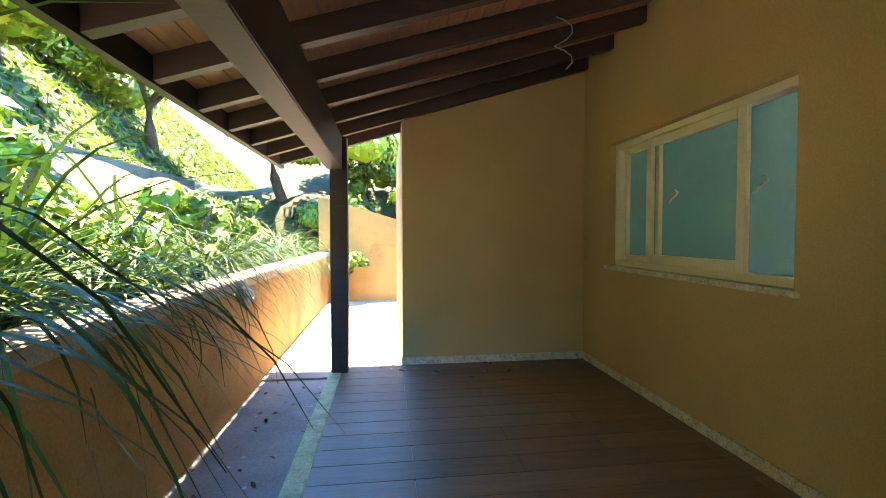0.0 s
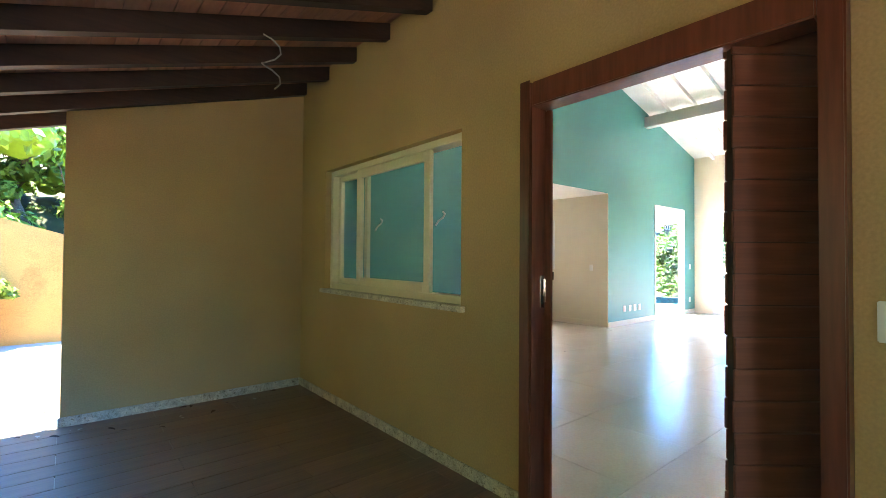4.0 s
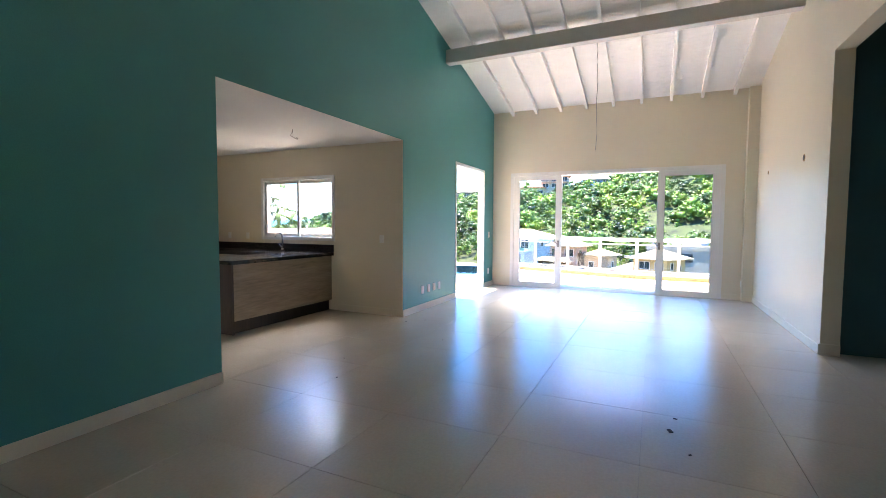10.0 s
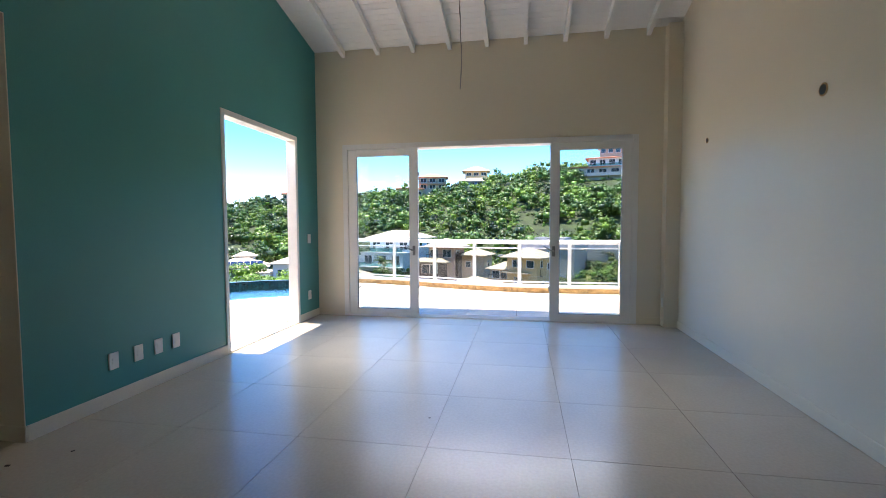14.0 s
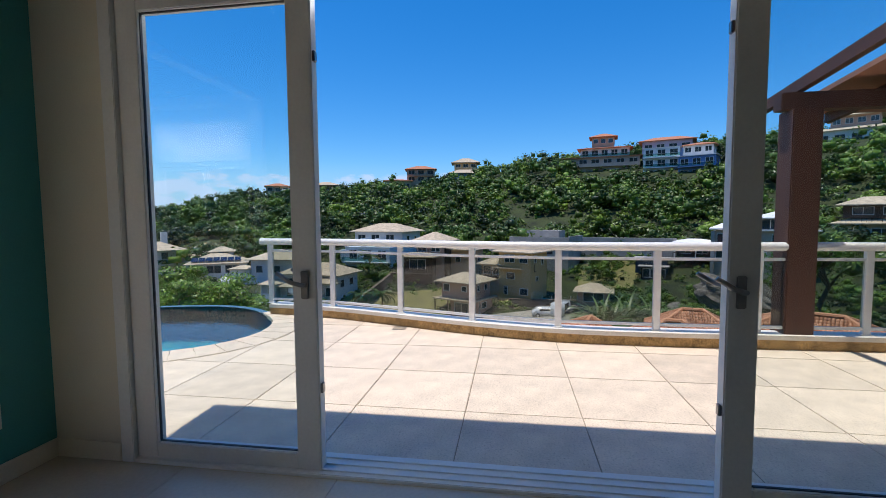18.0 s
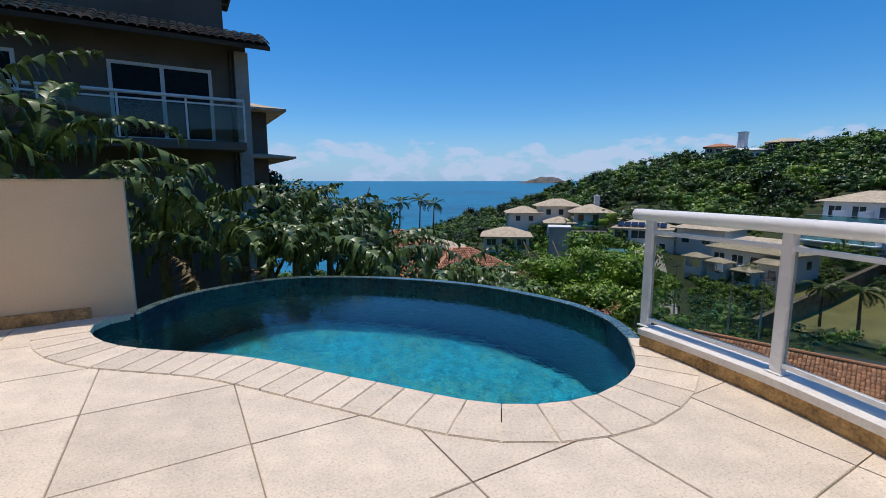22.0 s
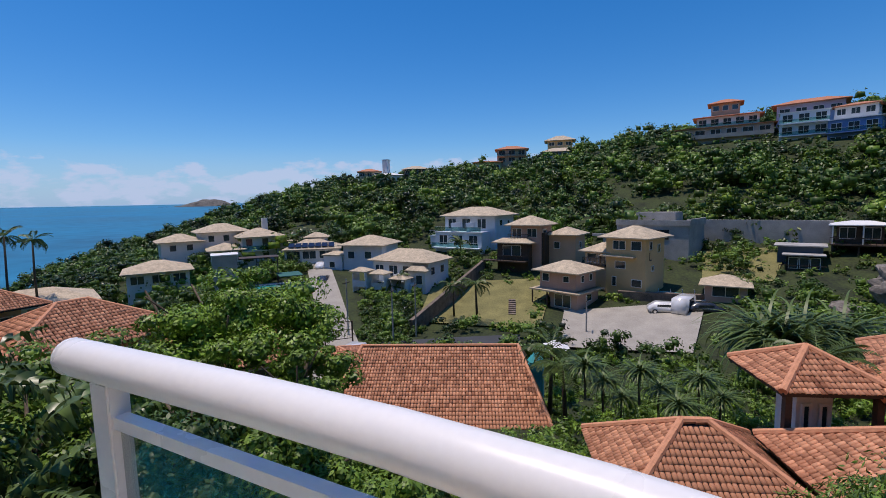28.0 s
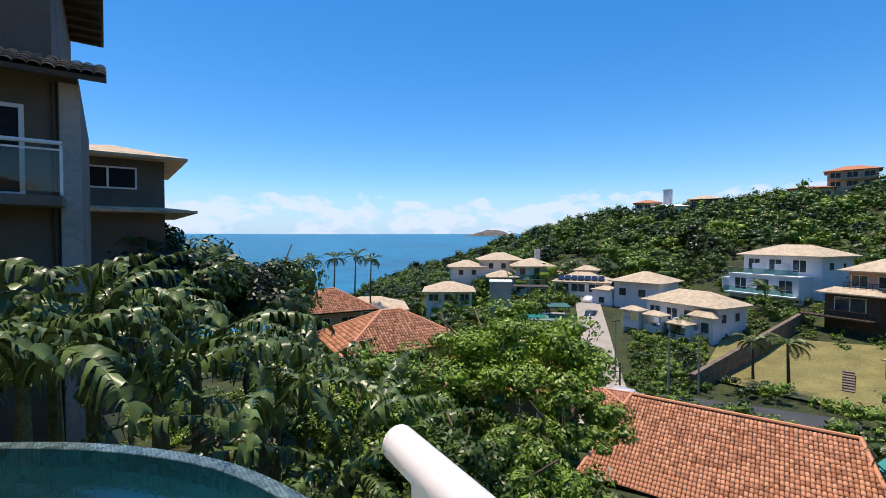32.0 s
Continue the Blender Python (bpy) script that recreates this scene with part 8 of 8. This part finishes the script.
def clay_house(label, centre, w, dp, wall_h, rise, turn, wall, over=0.5, singles=0, ridge=None, gable=False, k=0.62, inset=0.8):
    """A hipped clay roof of real tiles on set-back walls and posts."""
    t = thing("clay_roof_house", label, "house", Matrix.Translation(centre) @ pose(0, 0, 0, 0, 0, turn))
    a, b = w / 2 + over, dp / 2 + over
    rl = ridge if ridge is not None else max(0.0, a - b)
    part("roof_deck", hip_deck(a, b, rl, rise, gable), M["dark_wood"], t)
    ap, aq = (-a if gable else -rl, 0, rise), (rl, 0, rise)
    e = [(-a, -b, 0), (a, -b, 0), (a, b, 0), (-a, b, 0)]
    tiled_slope(t, e[0], e[1], aq, ap, singles, k)
    tiled_slope(t, e[1], e[2], aq, aq, 0, k)
    tiled_slope(t, e[2], e[3], ap, aq, 0, k)
    if not gable:
        tiled_slope(t, e[3], e[0], ap, ap, 0, k)
    for i, c in enumerate(e):
        top = aq if i in (1, 2) else ap
        ridge_tiles(t, "hip_tile", c, top)
    if rl > 0.1:
        ridge_tiles(t, "ridge_tile", ap, aq)
    m = min(inset, w * 0.25, dp * 0.25)
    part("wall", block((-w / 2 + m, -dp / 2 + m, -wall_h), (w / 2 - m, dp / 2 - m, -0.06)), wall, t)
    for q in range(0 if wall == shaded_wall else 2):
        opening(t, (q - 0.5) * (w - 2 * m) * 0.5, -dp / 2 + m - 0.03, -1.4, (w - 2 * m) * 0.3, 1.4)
    for sx in (-1, 1):
        part("corner_post", block((sx * (a - 0.3) - 0.09, -b + 0.2, -wall_h), (sx * (a - 0.3) + 0.09, -b + 0.38, -0.05)), H["dark"], t)
    return t


def hip_deck(a, b, rl, rise, gable=False):
    bm = bmesh.new()
    e = [bm.verts.new(c) for c in ((-a, -b, 0), (a, -b, 0), (a, b, 0), (-a, b, 0))]
    lo = [bm.verts.new((v.co.x, v.co.y, -0.10)) for v in e]
    for i in range(4):
        bm.faces.new((lo[i], lo[(i + 1) % 4], e[(i + 1) % 4], e[i]))
    bm.faces.new(lo[::-1])
    if rl > 0.02:
        r = [bm.verts.new((-a if gable else -rl, 0, rise)), bm.verts.new((rl, 0, rise))]
        for f in ((e[0], e[1], r[1], r[0]), (e[1], e[2], r[1]), (e[2], e[3], r[0], r[1]), (e[3], e[0], r[0])):
            bm.faces.new(f)
    else:
        r = bm.verts.new((0, 0, rise))
        for i in range(4):
            bm.faces.new((e[i], e[(i + 1) % 4], r))
    return bm


cap_me = shared("cap_tile", rod(bmesh.new(), (0, 0, 0), (0, 0.46, 0.02), 0.12, 8, 0.10), H["clay"])


def ridge_tiles(parent, name, p, q):
    """A run of round capping tiles."""
    p, q = Vector(p), Vector(q)
    n = max(1, round((q - p).length / 0.42))
    turn = (q - p).to_track_quat("Y", "Z").to_matrix().to_4x4()
    for i in range(n):
        o = new(name, cap_me)
        o.matrix_basis = Matrix.Translation(p.lerp(q, i / n) + Vector((0, 0, 0.05))) @ turn
        o.parent = parent



def roof_at(label, b, d, e, w, dp, rise, turn, wall, singles=0, ridge=None, wall_h=3.0, gable=False):
    """e: degrees above the level of the roof's top."""
    p = polar(b, d, lift(e, d) - rise)
    return clay_house(label, p, w, dp, wall_h, rise, b + turn, wall, 0.7, singles, ridge, gable, 0.86)


roof_at("long house with a broad orange clay tile roof", -69.6, 30.0, -18.2, 12.0, 10.5, 2.9, -4, H["white"], 300, 5.4)
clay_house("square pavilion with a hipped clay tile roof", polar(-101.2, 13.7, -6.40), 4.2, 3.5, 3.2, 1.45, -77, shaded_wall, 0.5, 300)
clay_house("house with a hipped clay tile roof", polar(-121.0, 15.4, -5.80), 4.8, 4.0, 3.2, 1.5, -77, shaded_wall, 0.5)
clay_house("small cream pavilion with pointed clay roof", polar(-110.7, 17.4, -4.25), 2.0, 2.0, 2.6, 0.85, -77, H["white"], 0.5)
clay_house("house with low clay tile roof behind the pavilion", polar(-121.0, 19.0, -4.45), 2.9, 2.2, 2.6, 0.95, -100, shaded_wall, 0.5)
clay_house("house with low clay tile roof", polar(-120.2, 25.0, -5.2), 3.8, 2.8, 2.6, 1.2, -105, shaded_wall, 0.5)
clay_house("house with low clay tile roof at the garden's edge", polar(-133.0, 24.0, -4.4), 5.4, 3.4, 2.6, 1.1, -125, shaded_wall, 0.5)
roof_at("house with red clay roof among the trees", -30.0, 33.0, -8.9, 8.0, 6.5, 2.0, 20, H["peach"])
roof_at("house with red clay roof below the terrace trees", -42.5, 30.0, -13.2, 9.0, 6.0, 1.8, 0, H["peach"])
roof_at("house with red clay roof near the shore palms", -22.5, 50.0, -6.1, 7.0, 6.0, 2.0, 15, H["peach"])
roof_at("low clay roofed hut by the gate", -56.0, 36.0, -17.6, 3.6, 3.0, 0.8, 0, H["white"])
house("low house with pale stone roof behind the palms", -27.5, 66, -10.4, 9, 7, 1, H["white"], H["slate"], 0, 1.4, 0.8, 3, storey=2.4)
house("low white house with pale stone roof", -37.5, 92, -8.0, 9, 8, 1, H["white"], H["slate"], 0, 1.6, 0.8, 3, storey=2.6)
ch = thing("slide_cover", "turquoise plastic playhouse beside the clay roof", "playhouse", Matrix.Translation(polar(-82.2, 30, lift(-20.2, 30))))
part("body", block((-0.5, -0.5, -2.5), (0.5, 0.5, 0.2), 0.12), H["turquoise"], ch)
part("roof", rod(bmesh.new(), (0, 0, 0.2), (0, 0, 0.9), 0.6, 6, 0.1), H["turquoise"], ch)
um = thing("garden_parasol", "open white parasol in the garden", "parasol", Matrix.Translation(polar(-84.5, 33, lift(-17.4, 33))))
part("pole", rod(bmesh.new(), (0, 0, -3), (0, 0, 0), 0.04, 6), H["dark"], um)
part("canopy", rod(bmesh.new(), (0, 0, -0.45), (0, 0, 0.05), 1.1, 10, 0.08), H["white"], um)

# ---- the neighbour's tall house beside the pool ----
NB = mat("grey_stucco", (0.15, 0.12, 0.095), 0.9, vary=0.14, scale=0.8, fine=30, bump=0.004, stain=0.4)
nb = thing("neighbour_house", "tall grey-brown stucco house with glass balcony and tiled eaves", "house", pose(12.9, 19.6, 0))
part("wall", block((-9.5, 0, -8), (0, 9, 5.4)), NB, nb)
part("upper_wall", block((-9.5, 0.6, 5.4), (-0.5, 9, 10.5)), NB, nb)


def eave(y0, z0, y1, z1, x0, x1, parent):
    """A tiled lean-to strip with rafter ends."""
    d_ = bmesh.new()
    v = [d_.verts.new(c) for c in ((x0, y0, z0), (x1, y0, z0), (x1, y1, z1), (x0, y1, z1), (x0, y0, z0 - 0.12), (x1, y0, z0 - 0.12), (x1, y1, z1 - 0.12), (x0, y1, z1 - 0.12))]
    for f in ((0, 1, 2, 3), (7, 6, 5, 4), (0, 4, 5, 1), (1, 5, 6, 2), (2, 6, 7, 3), (3, 7, 4, 0)):
        d_.faces.new([v[i] for i in f])
    part("eave_deck", d_, H["dark"], parent)
    tiled_slope(parent, (x0, y0, z0), (x1, y0, z0), (x1, y1, z1), (x0, y1, z1))


eave(-0.9, 5.15, 0.6, 5.85, -9.8, 0.55, nb)
se = part("side_eave", block((-0.5, -0.3, 9.15), (0.53, 9.0, 9.4), 0.02), H["dark"], nb, "dark timber eave")
for k in range(12):
    part("rafter", block((-0.5, -0.2 + 0.78 * k, 9.0), (0.45, -0.1 + 0.78 * k, 9.15)), H["dark"], se)
eave(-0.6, 10.3, 2.0, 11.2, -9.8, 0.3, nb)


def big_window(parent, x0, x1, z0, z1, y=0.0, panes=2):
    fr = part("window", ring(bmesh.new(), "y", y - 0.06, 0.12, x0, x1, z0, z1, 0.09), H["frame"], parent)
    part("pane", block((x0 + 0.09, y - 0.02, z0 + 0.09), (x1 - 0.09, y + 0.02, z1 - 0.09)), H["dim_pane"], fr)
    for k in range(1, panes):
        x = x0 + (x1 - x0) * k / panes
        part("mullion", block((x - 0.05, y - 0.06, z0 + 0.09), (x + 0.05, y - 0.021, z1 - 0.09)), H["frame"], fr)


big_window(nb, -3.4, -0.95, 2.45, 4.5)
big_window(nb, -6.9, -5.2, 3.2, 4.5, panes=1)
big_window(nb, -3.2, -1.2, 7.4, 9.0, 0.6)
bl = part("balcony", block((-6.2, -1.1, 2.2), (-0.25, 0, 2.42)), NB, nb)
for x in (-6.2, -4.7, -3.2, -1.7, -0.29):
    part("post", block((x, -1.08, 2.42), (x + 0.05, -1.03, 3.5)), M["rail_white"], bl)
part("rail", tube(bmesh.new(), [(-6.2, -1.05, 3.55), (-0.25, -1.05, 3.55)], 0.045, 10), M["rail_white"], bl, "", True)
part("rail", block((-6.2, -1.07, 3.38), (-0.25, -1.04, 3.42)), M["rail_white"], bl)
for k in range(4):
    g = part("glass_panel", block((-6.13 + 1.5 * k, -1.06, 2.5), (-4.72 + 1.5 * k + (0.0 if k < 3 else -0.02), -1.05, 3.36)), M["rail_glass"], bl, "smoked glass panel")
    g.visible_shadow = False
part("drain_pipe", rod(bmesh.new(), (-0.44, -0.08, -6), (-0.44, -0.08, 5.1), 0.05, 8), H["dark"], nb)
part("pilaster", block((-0.34, -0.14, -8), (0.04, 0.0, 5.1), 0.01), H["concrete"], nb)
n2 = thing("second_neighbour_house", "brown house with two tiers of pale tiled eaves", "house", pose(11.2, 36.0, 0))
part("wall", block((0, 0, -8), (4.9, 8, 6.0)), NB, n2)
part("roof", hip_roof(bmesh.new(), 5.2, 8.4, 6.0, 0.9, 0.9), H["slate"], n2).location = (2.45, 4.0, 0)
part("skirt_roof", hip_roof(bmesh.new(), 5.2, 8.4, 3.05, 0.5, 1.3), H["slate"], n2).location = (2.45, 4.0, 0)
big_window(n2, 1.0, 3.6, 4.2, 5.4, 0.0, 2)
part("terrace_block", block((-1.2, -2.2, -6), (1.4, 0, 2.2)), H["white"], n2)

# ---- island and headland ----
bm = bmesh.new()
nx, ny = 40, 14
grid_v = []
for i in range(nx + 1):
    row = []
    for j in range(ny + 1):
        s, t = i / nx * 2 - 1, j / ny * 2 - 1
        hgt = max(0, 1 - s * s) ** 0.6 * max(0, 1 - t * t) * (0.55 + 0.45 * math.sin(3 * s + 0.6)) + 0.1 * noise.noise(Vector((s * 6, t * 4, 0)))
        row.append(bm.verts.new((s * 210, t * 90, 46 * hgt - 3)))
    grid_v.append(row)
for i in range(nx):
    for j in range(ny):
        bm.faces.new((grid_v[i][j], grid_v[i + 1][j], grid_v[i + 1][j + 1], grid_v[i][j + 1]))
isl = thing("island", "low rocky green island on the horizon", "island", Matrix.Translation(polar(-42.0, 2950, SEA + 43)) @ pose(0, 0, 0, 0, 0, -41))
part("land", bm, mat("island_rock_and_scrub", (0.05, 0.075, 0.045), 0.95, vary=0.6, scale=0.03, fine=0.2, tint=(0.24, 0.22, 0.19)), isl, "", True)

# ---- woods and undergrowth ----
KEEP_OUT = [(-53.0, -60.5, 40, 97), (-60, -81, 45.5, 53), (-84, -102, 47, 67), (-67, -84, 54, 75), (-56, -72, 76, 99), (-58, -70, 66, 80), (-41, -57, 104, 124), (-69, -79, 98, 112), (-76, -100, 60, 92),
            (-54, -84, 17, 39), (-88, -126, 3, 19.5), (-105, -127, 19, 36), (-114, -124, 78, 92), (-105, -116, 72, 90), (-45, -54, 69, 82), (-92, -101, 100, 114), (-24, -36, 28, 38), (-98, -114.5, 133, 166), (-74, -87, 162, 206), (-59.5, -68, 168, 206), (-121, -129, 146, 172)]


CLEAR = [(-53.0, -60.5, 40, 97), (-84, -102, 47, 64.5), (-67, -82, 56, 72), (-94, -102, 64, 75)]


def scatter(n, b0, b1, d0, d1, seed, shun=None):
    rg = np.random.RandomState(seed)
    b = rg.uniform(b0, b1, n)
    d = np.sqrt(rg.uniform(d0 * d0, d1 * d1, n))
    ok = np.ones(n, bool)
    for u, v, p, q in shun or KEEP_OUT:
        ok &= ~((b < max(u, v)) & (b > min(u, v)) & (d > p) & (d < q))
    b, d = b[ok], d[ok]
    x, y = EYE.x - d * np.sin(np.radians(b)), EYE.y + d * np.cos(np.radians(b))
    z = land(x, y)
    ok = z > SEA + 1.5
    return x[ok], y[ok], z[ok], d[ok], b[ok]


def woods(name, n, area, seed, r, tall, cards, size, materials, label, shun=None, core=0.70, most=20):
    x, y, z, d, b = scatter(n, *area, seed, shun)
    rg = np.random.RandomState(seed + 1)
    bags = [[] for _ in materials]
    for i in range(len(x)):
        rx = rg.uniform(*r)
        k = rg.randint(len(materials))
        bags[k].append(crown((x[i], y[i], z[i] + rg.uniform(*tall)), rx, rx * rg.uniform(0.7, 1.05), cards, size, min(most, max(6, int(rx * 2.6))), 0.5, (0.24, 0.44), core=core, plain=True))
    for k, bag in enumerate(bags):
        if bag:
            tagged(raw(name, *gather(bag), materials[k]), label, "woods", kind="stuff")


woods("hill_woods", 1600, (-136, -41, 92, 232), 31, (2.6, 5.6), (-0.6, 2.4), 250, 0.68, [G["wood_a"], G["wood_b"], G["wood_c"], G["wood_b"], G["wood_a"], G["wood_b"]], "dense mixed green woods on the far hillside")
woods("hill_shrubs", 1900, (-136, -41, 84, 225), 51, (1.0, 2.4), (-0.3, 0.6), 50, 0.55, [G["wood_a"], G["wood_b"], G["wood_c"]], "low green scrub between the trees on the hillside", CLEAR, most=4)
woods("headland_woods", 330, (-46, -24, 98, 205), 55, (2.2, 4.2), (0.2, 2.2), 260, 0.62, [G["wood_b"], G["wood_a"], G["wood_b"]], "dark green woods on the headland above the sea")
woods("valley_woods", 800, (-132, -36, 42, 96), 33, (1.2, 2.8), (-0.2, 1.4), 210, 0.34, [G["wood_a"], G["bush"], G["wood_b"]], "green trees and shrubs in the valley")
woods("shore_woods", 420, (-44, 10, 55, 150), 35, (2.0, 4.0), (0.4, 2.0), 150, 0.55, [G["wood_b"], G["wood_a"]], "dark green woods falling to the sea")
woods("slope_shrubs", 560, (-132, -56, 12, 46), 37, (0.8, 1.7), (-0.5, 0.5), 290, 0.21, [G["bush"], G["tree"], G["wood_a"]], "thick green shrubs on the slope below", core=0.58)
woods("slope_shrubs_near", 230, (-132, -58, 4.5, 16), 39, (0.7, 1.3), (0.0, 0.9), 620, 0.10, [G["bush"], G["tree"]], "thick green shrubs just below the terrace", core=0.58)
woods("slope_shrubs_north", 260, (-60, 14, 9, 55), 41, (1.0, 2.2), (-0.4, 0.8), 290, 0.25, [G["wood_a"], G["bush"], G["wood_b"]], "thick green shrubs below the pool", KEEP_OUT + [(-50.5, -62, 4, 55)], core=0.58)
woods("driveway_shrubs", 130, (-62, -50.5, 9, 38), 57, (0.5, 1.0), (-0.4, -0.1), 190, 0.16, [G["wood_b"], G["wood_a"]], "low dark shrubs beside the driveway", [(-54, -62, 18, 38)], core=0.58)
woods("slope_shrubs_pool", 110, (-60, -22, 4.2, 13), 43, (0.7, 1.4), (-0.3, 0.7), 560, 0.13, [G["bush"], G["tree"]], "thick green shrubs below the pool rim", [(-50, -62, 5, 14)], core=0.58)
woods("rim_shrubs", 75, (-66, -46, 5.0, 9.5), 59, (0.7, 1.1), (1.5, 2.5), 520, 0.125, [G["bush"], G["wood_a"]], "thick green shrubs under the pool's end", [(0, 1, 0, 1)], core=0.58)
woods("hotel_garden", 170, (-58, -34, 50, 92), 45, (1.2, 2.4), (-0.2, 1.2), 260, 0.32, [G["wood_a"], G["bush"], G["wood_c"]], "green garden trees round the hotel")
woods("garden_shrubs", 620, (-127, -57, 54, 104), 47, (0.6, 1.5), (-0.3, 0.4), 95, 0.32, [G["wood_a"], G["bush"], G["wood_c"], G["wood_b"]], "garden shrubs between the houses", CLEAR)
woods("road_hedge", 120, (-67, -59.5, 42, 70), 53, (0.8, 1.6), (-0.2, 0.6), 220, 0.24, [G["wood_a"], G["bush"], G["wood_b"]], "dark green hedge and shrubs beside the road", [(0, 1, 0, 1)])
